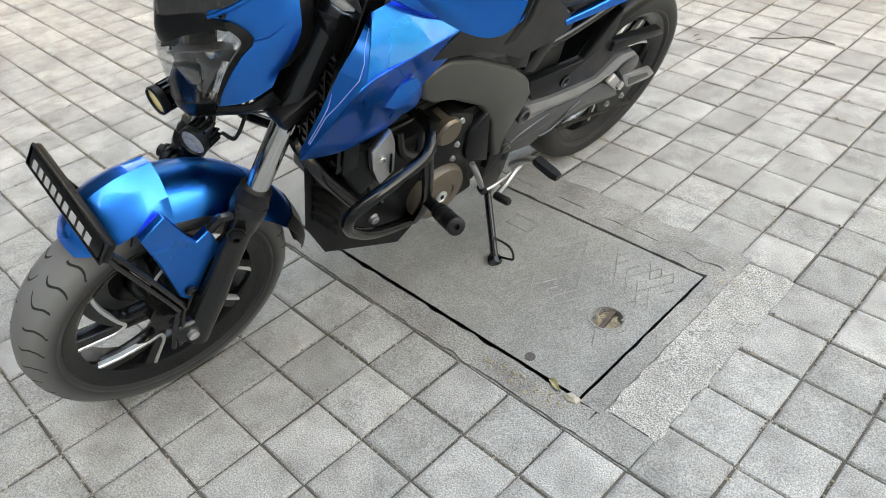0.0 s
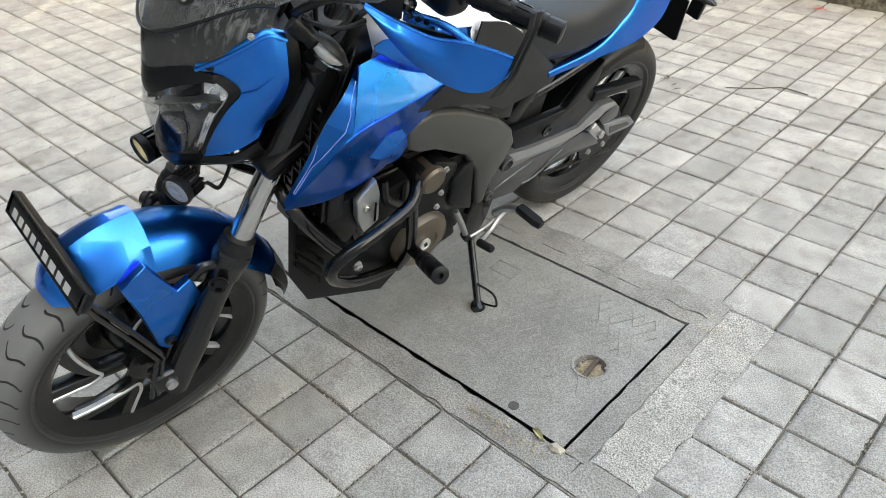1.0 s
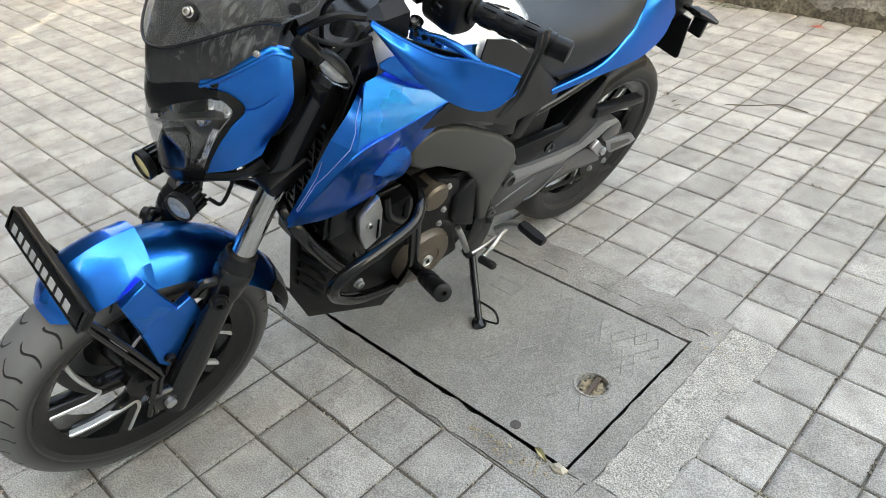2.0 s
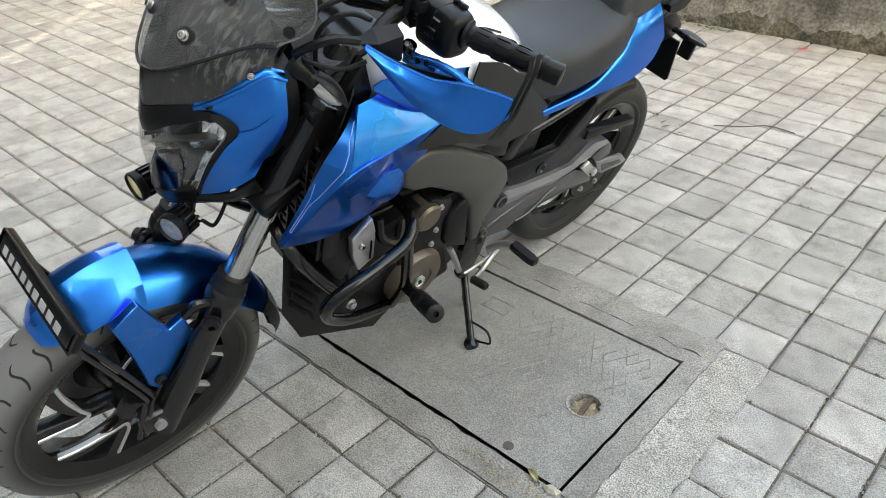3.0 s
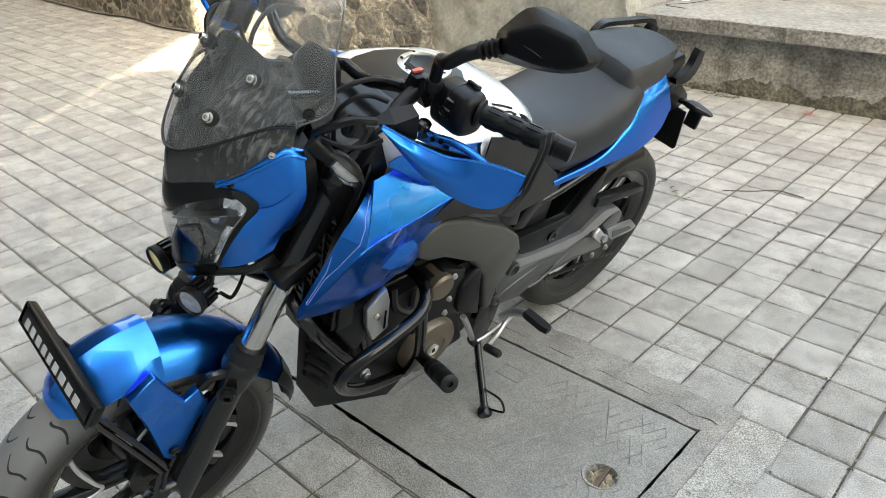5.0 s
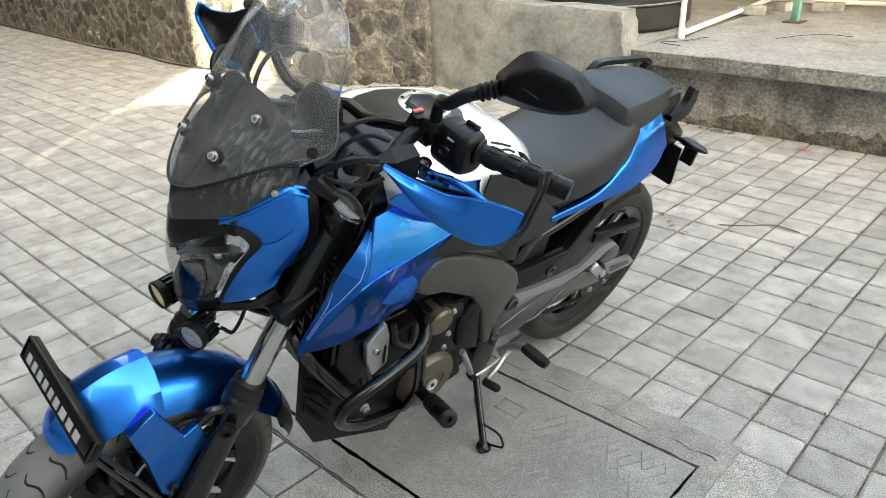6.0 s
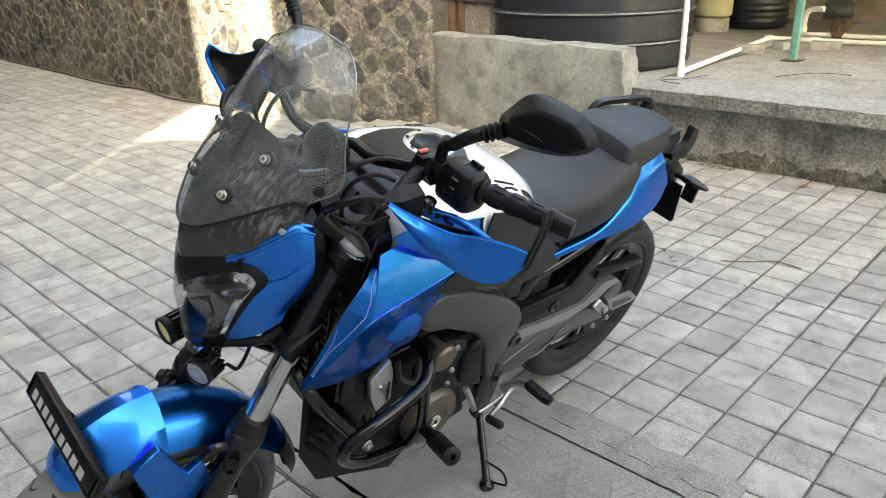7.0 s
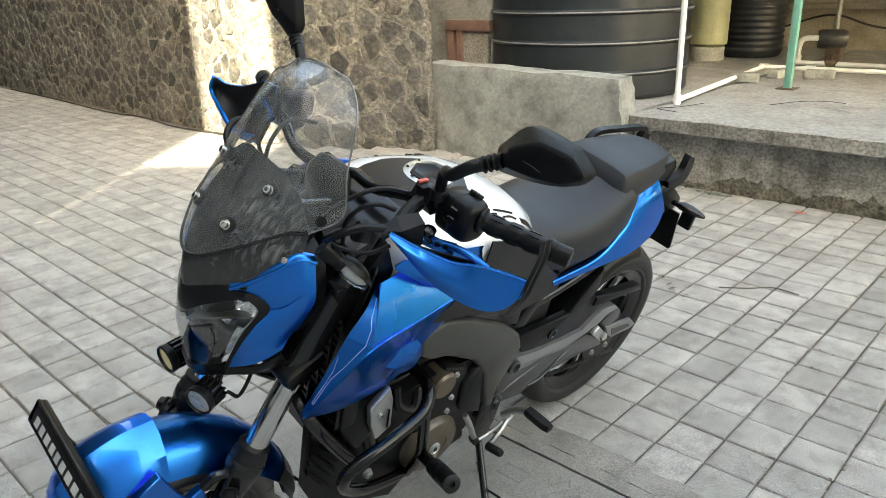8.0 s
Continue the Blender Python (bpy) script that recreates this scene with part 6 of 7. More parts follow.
both("grab_rail", lambda: loft([[(x, y + dy, z) for (x, z), dy in zip(((x0, z0), (x1, z1), (x1, z1), (x0, z0)), (0.006, 0.004, -0.016, -0.018))]
                                for x0, z0, x1, z1, y in ((-0.040, 0.849, -0.034, 0.868, 0.086), (-0.075, 0.845, -0.066, 0.879, 0.089), (-0.104, 0.850, -0.086, 0.892, 0.090), (-0.126, 0.866, -0.094, 0.909, 0.089), (-0.139, 0.896, -0.099, 0.926, 0.087), (-0.134, 0.927, -0.108, 0.938, 0.085))]), M_BLACKP, bike, "black pillion grab rail", smooth=45)
both("rail_mount", lambda: prism([(0.047, 0.915), (0.016, 0.933), (-0.040, 0.938), (-0.062, 0.908), (-0.048, 0.883), (-0.031, 0.866), (0.012, 0.880)], 0.045, 0.083, "y", 0.005), M_BLACKP, bike, "black rail mount")
part("far_grab_rail", loft([[Vector(p) + Vector(o) for o in ((0, -0.012, -0.006), (0, 0.012, -0.006), (0, 0.010, 0.006), (0, -0.010, 0.006))] for p in smooth_line([(0.150, -0.100, 0.930), (0.137, -0.100, 0.950), (0.097, -0.102, 0.962), (-0.014, -0.100, 0.952), (-0.125, -0.095, 0.940), (-0.150, -0.092, 0.918)], 5)]), M_BLACKP, bike, "black pillion grab rail")
part("tail_lamp", loft([super_ring(-0.08, 0.845, 0.06, 0.02), super_ring(-0.14, 0.855, 0.045, 0.015)]), M_REDP, bike, "red tail lamp")
flap = part("plate_hanger", prism([(-0.10, 0.80), (-0.150, 0.815), (-0.231, 0.755), (-0.241, 0.733), (-0.205, 0.715), (-0.150, 0.712), (-0.12, 0.74)], -0.058, 0.058, "y", 0.005), M_BLACKP, bike, "black number-plate hanger")
part("rear_plate", prism([(-0.072, -0.058), (-0.066, -0.066), (0.066, -0.066), (0.072, -0.058), (0.062, 0.066), (-0.062, 0.066)], -0.004, 0.004, "x", 0.0015), M_BLACKP, flap, "black flap below the hanger").matrix_basis = pose(-0.203, 0.028, 0.655, 0, 6, 0)


def rear_indicator():
    """A flat tapered indicator on a short stalk."""
    rings = []
    for y, x, z, a, h in ((0.050, -0.190, 0.745, 0.010, 0.008), (0.078, -0.193, 0.747, 0.011, 0.010), (0.090, -0.196, 0.747, 0.017, 0.015), (0.115, -0.199, 0.747, 0.019, 0.015), (0.145, -0.203, 0.746, 0.015, 0.010), (0.160, -0.206, 0.745, 0.008, 0.006), (0.164, -0.207, 0.745, 0.002, 0.002)):
        rings.append([(x + a * math.cos(q), y, z + h * math.sin(q) * (1.0 if math.sin(q) > 0 else 0.8)) for q in (2 * math.pi * k / 16 for k in range(16))])
    return loft(rings)


both("rear_indicator", rear_indicator, M_BLACK, flap, "black rear indicator")
both("side_reflector", lambda: box(-0.212, -0.196, 0.094, 0.136, 0.684, 0.736, 0.003), M_BLACKP, flap, "dark reflector plate")
both("subframe", lambda: tube([(0.60, 0.10, 0.64), (0.42, 0.11, 0.66), (0.20, 0.11, 0.72), (0.02, 0.08, 0.80)], 0.014, 10), M_BLACK, bike)

# -- swingarm, chain and rear mudguard --
SWING = [(0.545, 0.455), (0.490, 0.425), (0.398, 0.412), (0.255, 0.400), (0.166, 0.410), (0.114, 0.386), (0.056, 0.341), (0.047, 0.313), (0.200, 0.345), (0.295, 0.338), (0.365, 0.324), (0.428, 0.298), (0.516, 0.315), (0.564, 0.345)]
swing = part("swingarm", prism(SWING, 0.096, 0.120, "y", 0.005), M_SWING, bike, "grey cast swingarm")
SPAR = [((0.531, 0.488), (0.486, 0.427)), ((0.421, 0.466), (0.404, 0.427)), ((0.293, 0.453), (0.274, 0.412)), ((0.213, 0.450), (0.189, 0.429)), ((0.162, 0.483), (0.126, 0.442)), ((0.128, 0.496), (0.095, 0.461)), ((0.066, 0.487), (0.046, 0.468))]
part("upper_spar", loft([[(u[0], 0.100, u[1]), (u[0], 0.124, u[1]), ((u[0] + v[0]) / 2, 0.132, (u[1] + v[1]) / 2), (v[0], 0.126, v[1]), (v[0], 0.100, v[1])] for u, v in SPAR]), M_SPAR, swing, "brighter upper spar", smooth=30)
part("lower_bead", tube([(0.400, 0.120, 0.321), (0.357, 0.122, 0.324), (0.319, 0.122, 0.342), (0.287, 0.122, 0.366), (0.249, 0.121, 0.382)], 0.0035, 8), M_SWING, swing)
part("cast_rib", tube([(0.525, 0.119, 0.361), (0.465, 0.121, 0.383), (0.388, 0.121, 0.400)], 0.0035, 8), M_SWING, swing)
part("end_bracket", prism([(0.100, 0.427), (0.042, 0.468), (0.008, 0.441), (-0.002, 0.403), (0.028, 0.393), (0.054, 0.385)], 0.100, 0.122, "y", 0.004), M_SWING, swing)
part("axle_carrier", prism([(0.068, 0.400), (-0.087, 0.369), (-0.131, 0.330), (-0.107, 0.320), (0.006, 0.331), (0.040, 0.360)], 0.112, 0.126, "y", 0.003), M_SPAR, swing, "light grey axle carrier plate")
part("carrier_slot", prism([(0.030, 0.378), (-0.075, 0.357), (-0.095, 0.338), (0.012, 0.346)], 0.1262, 0.1275, "y"), M_GREYP, swing)
part("swingarm_right", prism([(0.50, 0.46), (0.02, 0.345), (-0.04, 0.31), (0.02, 0.27), (0.48, 0.36)], -0.125, -0.098, "y", 0.008), M_SWING, swing)
part("swing_pivot", lathe([(0.022, -0.03), (0.022, 0.014), (0.016, 0.016), (0.014, 0.004), (0.001, 0.004)], (0.530, 0.128, 0.470), (0, 1, 0), 24), M_SWING, swing)
part("chain_adjuster", prism([(0.163, 0.420), (0.137, 0.440), (0.074, 0.382), (0.065, 0.355), (0.102, 0.369)], 0.122, 0.138, "y", 0.003), M_ALU, swing, "bare aluminium axle block")
part("rear_axle_nut", lathe([(0.014, 0), (0.014, 0.010), (0.008, 0.014)], (0.102, 0.138, 0.392), (0, 1, 0), 6), M_CHROME, swing)
part("chain_guard", prism([(0.231, 0.372), (0.110, 0.351), (0.025, 0.313), (0.003, 0.284), (0.141, 0.300), (0.265, 0.302)], 0.085, 0.104, "y", 0.004), M_GREYP, swing)


def chain(p, q):
    bm = bmesh.new()
    n = int((q - p).length / 0.0157)
    d = (q - p).normalized()
    u = d.cross(Vector((0, 1, 0)))
    for k in range(n):
        c = p.lerp(q, (k + 0.5) / n)
        w = 0.006 if k % 2 else 0.004
        loft([[c + d * x + u * z + Vector((0, y, 0)) for x, z in ((-0.0079, -0.004), (0, -0.0055), (0.0079, -0.004), (0.0079, 0.004), (0, 0.0055), (-0.0079, 0.004))] for y in (-w, w)], bm=bm)
    return bm


part("lower_chain_run", chain(Vector((0.269, 0.092, 0.268)), Vector((-0.111, 0.092, 0.199))), M_CHAIN, bike, "oily drive chain", smooth=0)
part("upper_chain_run", chain(Vector((0.62, 0.092, 0.46)), Vector((0.02, 0.092, 0.408))), M_CHAIN, bike, "oily drive chain", smooth=0)


HUG = [(0.500, 0.514), (0.507, 0.544), (0.295, 0.534), (0.240, 0.608), (0.191, 0.659), (0.185, 0.615), (0.193, 0.565), (0.145, 0.501), (0.179, 0.447), (0.316, 0.429), (0.462, 0.455)]
hug = part("rear_hugger", prism(HUG, 0.086, 0.112, "y", 0.004), M_BLACKP, bike, "black plastic rear wheel hugger")
part("hugger_arm", prism([(0.187, 0.524), (0.183, 0.554), (-0.059, 0.516), (-0.080, 0.489)], 0.090, 0.120, "y", 0.004), M_BLACKP, hug)
part("hugger_boss", lathe([(0.018, 0), (0.018, 0.006), (0.012, 0.007), (0.010, 0.003), (0.001, 0.003)], (0.357, 0.112, 0.492), (0, 1, 0), 24), M_BLACK, hug)
part("hugger_crown", surf([[Vector((0, 0, 0.31)) + Vector((math.cos(radians(d)), 0, math.sin(radians(d)))) * r + Vector((0, y, 0)) for y, r in ((-0.088, 0.30), (-0.07, 0.325), (0, 0.335), (0.07, 0.325), (0.088, 0.30))] for d in (8, 25, 45, 65, 85, 100)], 0.003, 3, 3), M_BLACKP, hug)
part("shock", lathe([(0.020, 0), (0.034, 0.02), (0.034, 0.20), (0.020, 0.22)], (0.40, 0.03, 0.46), (0.25, 0, 1), 20), M_ENGINE, bike)
both("side_stay", lambda: prism([(0.539, 0.664), (0.466, 0.738), (0.437, 0.739), (0.489, 0.653), (0.525, 0.593), (0.573, 0.616)], 0.105, 0.125, "y", 0.005), M_BLACKP, bike)
both("under_cover", lambda: prism([(0.705, 0.750), (0.579, 0.720), (0.576, 0.637), (0.619, 0.650), (0.750, 0.734), (0.624, 0.691), (0.636, 0.710), (0.711, 0.742)], 0.115, 0.135, "y", 0.004), M_BLACKP, bike)
part("airbox", box(0.42, 0.72, -0.10, 0.10, 0.60, 0.76, 0.02), M_BLACKP, bike)
part("battery_box", box(0.36, 0.56, -0.085, 0.085, 0.44, 0.61, 0.015), M_ENGINE, bike)
part("exhaust", lathe([(0.03, 0), (0.055, 0.05), (0.058, 0.36), (0.045, 0.40), (0.02, 0.40)], (0.42, -0.17, 0.30), (-0.95, -0.06, 0.28), 28), M_BLACK, bike, "black silencer")
part("exhaust_pipe", tube([(0.98, -0.05, 0.60), (1.02, -0.06, 0.52), (1.00, -0.08, 0.38), (0.88, -0.10, 0.26), (0.60, -0.14, 0.26), (0.42, -0.17, 0.30)], 0.022, 14), M_ENGINE, bike)

# -- pegs, lever and side stand --
def peg():
    a, b = Vector((0.531, 0.215, 0.379)), Vector((0.532, 0.295, 0.384))
    d = b - a
    return loft([[a + d * f + Vector(o) for o in ((-0.014 * w, 0, -0.006), (0.014 * w, 0, -0.006), (0.017 * w, 0, 0.004), (0.012 * w, 0, 0.012), (-0.012 * w, 0, 0.012), (-0.017 * w, 0, 0.004))] for f, w in ((0, 0.8), (0.15, 1.0), (0.8, 1.0), (1.0, 0.6))])


foot = both("foot_peg", peg, M_GRIP, bike, "black rubber foot peg")
both("peg_mount", lambda: tube([(0.532, 0.150, 0.307), (0.522, 0.180, 0.346), (0.524, 0.215, 0.371)], 0.012, 10), M_ALU, bike)
lever = part("gear_lever", tube([(0.527, 0.175, 0.326), (0.555, 0.182, 0.324), (0.590, 0.190, 0.304), (0.624, 0.190, 0.276)], 0.0065, 10), M_ALU, bike, "bare aluminium gear lever")
part("lever_rubber", lathe([(0.009, 0), (0.0115, 0.004), (0.0115, 0.045), (0.008, 0.050)], (0.626, 0.190, 0.282), Vector((0.623, 0.235, 0.294)) - Vector((0.626, 0.190, 0.282)), 16), M_GRIP, lever)
part("gear_rod", tube([(0.544, 0.165, 0.299), (0.586, 0.160, 0.275), (0.631, 0.155, 0.264)], 0.004, 8), M_ALU, lever)
part("gear_arm", tube([(0.713, 0.155, 0.415), (0.684, 0.160, 0.363), (0.637, 0.158, 0.274)], 0.008, 8), M_ALU, lever)
part("arm_joint", lathe([(0.010, -0.012), (0.012, 0), (0.010, 0.012)], (0.647, 0.160, 0.289), (0.2, 1, 0), 14), M_GRIP, lever)
STF = Vector((0.643, 0.268, 0.093))
ST0 = Vector((0.565, 0.120, 0.203))
stand = part("side_stand", tube([ST0, ST0.lerp(STF, 0.45), STF + (ST0 - STF).normalized() * 0.012], 0.0105, 12), M_BLACK, bike, "black side stand down on the cover")
part("stand_foot", lathe([(0.001, -0.004), (0.022, -0.003), (0.024, 0.003), (0.016, 0.010), (0.010, 0.016)], STF, (0.0, 0.317, 0.948), 20), M_BLACK, stand)
part("stand_loop", tube([STF.lerp(ST0, 0.34), STF + Vector((-0.012, 0.020, 0.075)), STF + Vector((-0.020, 0.040, 0.040)), STF + Vector((-0.014, 0.030, 0.030)), STF.lerp(ST0, 0.08)], 0.0032, 8), M_BLACK, stand)
part("stand_spring", lathe([(0.007, 0), (0.008, 0.002), (0.008, 0.075), (0.006, 0.078)], (0.512, 0.135, 0.023), Vector((0.575, 0.125, 0.191)) - Vector((0.512, 0.135, 0.023)), 12), M_BLACK, stand)


# -- handlebar, controls, mirrors and hand guards --
BAR = [(1.035, 0.0, 1.085), (1.04, 0.06, 1.09), (1.035, 0.13, 1.115), (1.015, 0.20, 1.128), (0.985, 0.27, 1.128), (0.926, 0.405, 1.123)]
part("handlebar", tube(BAR, 0.0115, 12), M_BLACK, bike, "black steel handlebar")
part("handlebar", tube([(1.035, 0.0, 1.085), (1.055, -0.06, 1.070), (1.070, -0.13, 1.072), (1.062, -0.19, 1.095), RIGHT_TURN @ Vector((0.985, -0.27, 1.128)), RIGHT_TURN @ Vector((0.926, -0.405, 1.123))], 0.0105, 12), M_BLACK, bike, "black steel handlebar")
GD = Vector(BAR[5]) - Vector(BAR[4])


GRIP0 = Vector(BAR[4]) + GD * -0.06


def grip():
    """A rubber grip sleeve with two collars."""
    return lathe([(0.0165, 0.0), (0.0225, 0.002), (0.0225, 0.007), (0.0160, 0.010), (0.0158, 0.108), (0.0164, 0.113), (0.0195, 0.115), (0.0195, 0.121), (0.014, 0.123)], GRIP0, GD, 28)


def grip_pad(h0, h1, a, side):
    """One raised rubber pad on a grip."""
    d, u, v = frame_of(GD)
    rows = []
    for h, r in ((h0, 0.0150), (h0 + 0.006, 0.0178), (h1 - 0.006, 0.0178), (h1, 0.0150)):
        wide = 0.22 if r > 0.016 else 0.12
        ring = [GRIP0 + d * h + (u * math.cos(a + t) + v * math.sin(a + t)) * q for t, q in ((-wide, 0.0150), (-wide, r), (0, r + 0.0003), (wide, r), (wide, 0.0150))]
        rows.append([(p.x, p.y * side, p.z) for p in ring])
    return loft(rows)


grips = both("grip", grip, M_GRIP, bike, "black rubber grip with raised pads")
grips[1].matrix_basis = RIGHT_TURN
for sleeve, side in zip(grips, (1, -1)):
    for row, (h0, h1) in enumerate(((0.014, 0.042), (0.046, 0.074), (0.078, 0.106))):
        for k in range(10):
            part("pad", grip_pad(h0, h1, 2 * math.pi * (k + 0.5 * (row % 2)) / 10, side), M_GRIP, sleeve)
both("bar_end", lambda: lathe([(0.013, 0), (0.0170, 0.002), (0.0170, 0.033), (0.012, 0.035)], Vector(BAR[4]) + GD * 0.77, GD, 22), M_BLACKP, bike)[1].matrix_basis = RIGHT_TURN
SW = Vector((1.0, 0.235, 1.128))


def control_box(c, side):
    """A rounded two-part switch housing round the bar."""
    rings = []
    for y, k in ((-0.037, 0.80), (-0.034, 0.95), (-0.030, 1.0), (-0.006, 1.0), (-0.005, 0.97), (-0.003, 0.97), (-0.002, 1.0), (0.014, 1.0), (0.024, 0.95), (0.030, 0.84), (0.033, 0.66)):
        ring = []
        for a in range(24):
            t = 2 * math.pi * (a + 0.5) / 24
            ct, st = math.cos(t), math.sin(t)
            ring.append(c + Vector((0.031 * k * math.copysign(abs(ct) ** 0.62, ct), y * side, -0.004 + 0.037 * k * math.copysign(abs(st) ** 0.62, st))))
        rings.append(ring)
    return loft(rings)


switch = part("switch_box", control_box(SW, 1), M_BLACKP, bike, "black left switch housing")
part("switch_button", box(-0.006, 0.006, -0.012, 0.012, -0.004, 0.004, 0.002), M_BLACK, switch).matrix_basis = pose(0.985, 0.24, 1.162, 0, -25, 0)
part("pass_switch", box(-0.005, 0.005, -0.012, 0.010, -0.008, 0.008, 0.002), M_BLACK, switch).matrix_basis = pose(1.030, 0.235, 1.125, 0, 10, 0)
part("pass_mark", box(-0.0005, 0.0005, -0.007, 0.007, -0.0015, 0.0015), M_SILVER, switch, "small pale bar").matrix_basis = pose(1.0285, 0.238, 1.146, 0, -20, 0)
part("starter_box", control_box(Vector((1.0, -0.235, 1.128)), -1), M_BLACKP, bike).matrix_basis = RIGHT_TURN
perch = part("clutch_perch", loft([[Vector((1.018, y, 1.130)) + Vector((0.026 * c, 0, 0.026 * s)) for c, s in ((1, 0), (0.5, 0.87), (-0.5, 0.87), (-1, 0), (-0.5, -0.87), (0.5, -0.87))] for y in (0.150, 0.192)]), M_BLACKP, bike, "black clutch lever perch")
part("perch_arm", tube([(1.03, 0.17, 1.128), (1.07, 0.18, 1.118), (1.095, 0.19, 1.108)], 0.013, 10), M_BLACKP, perch)
part("lever_guard", surf([[(1.136, 0.190, 1.113), (1.112, 0.198, 1.131), (1.077, 0.208, 1.135)], [(1.142, 0.212, 1.120), (1.116, 0.220, 1.117), (1.080, 0.230, 1.128)], [(1.113, 0.218, 1.090), (1.090, 0.230, 1.081), (1.082, 0.236, 1.093)]], 0.006, 1, 1), M_BLACKP, perch, "black hand guard corner", smooth=15)
clutch = part("clutch_lever", tube([(1.048, 0.205, 1.083), (1.045, 0.225, 1.079), (1.040, 0.255, 1.088), (1.036, 0.295, 1.095), (1.020, 0.340, 1.082)], 0.0065, 10), M_LEVER, bike, "blue anodised clutch lever")
part("lever_blade", loft([[Vector(p) + Vector(o) for o in ((0.003, 0, 0.011), (0.003, 0, -0.011), (-0.003, 0, -0.011), (-0.003, 0, 0.011))] for p in ((1.046, 0.205, 1.074), (1.041, 0.232, 1.076), (1.033, 0.262, 1.083))]), M_LEVER, clutch)
for q in ((1.049, 0.222, 1.079), (1.046, 0.237, 1.081), (1.043, 0.252, 1.085)):
    part("lever_hole", lathe([(0.0045, 0), (0.0045, 0.006), (0.001, 0.006)], Vector(q) + Vector((0.0, 0.0, 0.001)), (0.85, 0.2, 0.3), 12), M_BLACK, clutch)
part("adjuster", lathe([(0.011, 0), (0.011, 0.010), (0.006, 0.014)], (1.046, 0.210, 1.087), (0, 0.3, 1), 16), M_BLACK, clutch)
part("brake_lever", tube([(1.09, -0.20, 1.11), (1.06, -0.27, 1.11), (1.03, -0.36, 1.10)], 0.0065, 10), M_LEVER, bike)
part("choke_button", box(-0.014, 0.014, -0.009, 0.009, -0.011, 0.011, 0.003), M_BLACKP, perch).matrix_basis = pose(1.03, 0.168, 1.142, 0, 0, 0)
part("red_button", box(-0.010, 0.010, -0.004, 0.004, 0, 0.005, 0.0015), M_REDP, perch, "red plastic button").matrix_basis = pose(1.03, 0.160, 1.153, 0, 0, 0)
HG = [[(1.137, 0.215, 1.118), (1.096, 0.248, 1.094), (1.066, 0.290, 1.086), (1.046, 0.330, 1.097), (1.022, 0.368, 1.099), (1.003, 0.392, 1.095)],
      [(1.142, 0.222, 1.116), (1.101, 0.262, 1.077), (1.071, 0.305, 1.060), (1.043, 0.345, 1.061), (1.022, 0.378, 1.068), (1.008, 0.396, 1.083)],
      [(1.130, 0.224, 1.100), (1.089, 0.262, 1.046), (1.060, 0.302, 1.022), (1.039, 0.345, 1.020), (1.023, 0.375, 1.036), (1.014, 0.394, 1.070)]]
left_guard = part("hand_guard", surf(HG, 0.003, 4, 4), M_BLUE, bike, "glossy blue hand guard")
HGR = [[(1.090, -0.418, 1.104), (1.093, -0.425, 1.074), (1.091, -0.395, 1.048), (1.094, -0.355, 1.032), (1.092, -0.310, 1.022), (1.080, -0.262, 1.030)],
       [(1.085, -0.420, 1.099), (1.070, -0.425, 1.075), (1.055, -0.400, 1.060), (1.050, -0.360, 1.060), (1.048, -0.310, 1.068), (1.045, -0.256, 1.085)],
       [(1.084, -0.412, 1.104), (1.069, -0.402, 1.094), (1.049, -0.372, 1.099), (1.044, -0.332, 1.121), (1.047, -0.292, 1.142), (1.050, -0.250, 1.150)]]
right_guard = part("hand_guard", surf(HGR, 0.003, 4, 4), M_BLUE, bike, "glossy blue hand guard")
part("guard_inner", surf([[(x + (0.004, 0.012, 0.010)[k] - 0.006 * (k == 0), y + 0.010, z + (0.002, 0.006, 0.003)[k]) for x, y, z in r] for k, r in enumerate(HGR)], 0.002, 4, 4), M_BLACKP, right_guard)
part("guard_lip", tube(HGR[0], 0.0045, 8, 5), M_BLUE, right_guard)
part("guard_lip", tube([(1.136, 0.214, 1.117), (1.095, 0.247, 1.094), (1.065, 0.289, 1.086), (1.045, 0.329, 1.097), (1.021, 0.367, 1.099), (1.002, 0.391, 1.095)], 0.003, 6), M_LEVER, left_guard)
part("guard_inner", surf([[(1.128, 0.205, 1.114), (1.087, 0.238, 1.090), (1.032, 0.318, 1.091), (1.000, 0.385, 1.095)], [(1.113, 0.212, 1.095), (1.073, 0.250, 1.041), (1.022, 0.330, 1.014), (1.005, 0.382, 1.065)]], 0.003, 3, 3), M_BLACKP, left_guard)
STRAP = [(0.958, 0.375, 1.147), (0.975, 0.388, 1.131), (0.993, 0.394, 1.102), (1.002, 0.392, 1.062), (0.992, 0.370, 1.009)]
for off in (0.008, -0.006):
    part("guard_strap", loft([[Vector(p) + Vector(o) + Vector((off, 0, 0)) for o in ((0.0045, -0.002, 0), (0, 0.002, 0.002), (-0.0045, 0.002, 0), (0, -0.002, -0.002))] for p in smooth_line(STRAP)]), M_BLACKP, bike, "black rubber guard strap")
both("strap_band", lambda: lathe([(0.0165, -0.006), (0.0180, -0.005), (0.0180, 0.005), (0.0165, 0.006)], Vector(BAR[4]) + GD * 0.79, GD, 22), M_BLACKP, bike)[1].matrix_basis = RIGHT_TURN
STEM = [(1.03, 0.200, 1.15), (1.04, 0.212, 1.20), (1.055, 0.240, 1.214), (1.046, 0.262, 1.236), (1.029, 0.275, 1.246), (1.020, 0.300, 1.262)]


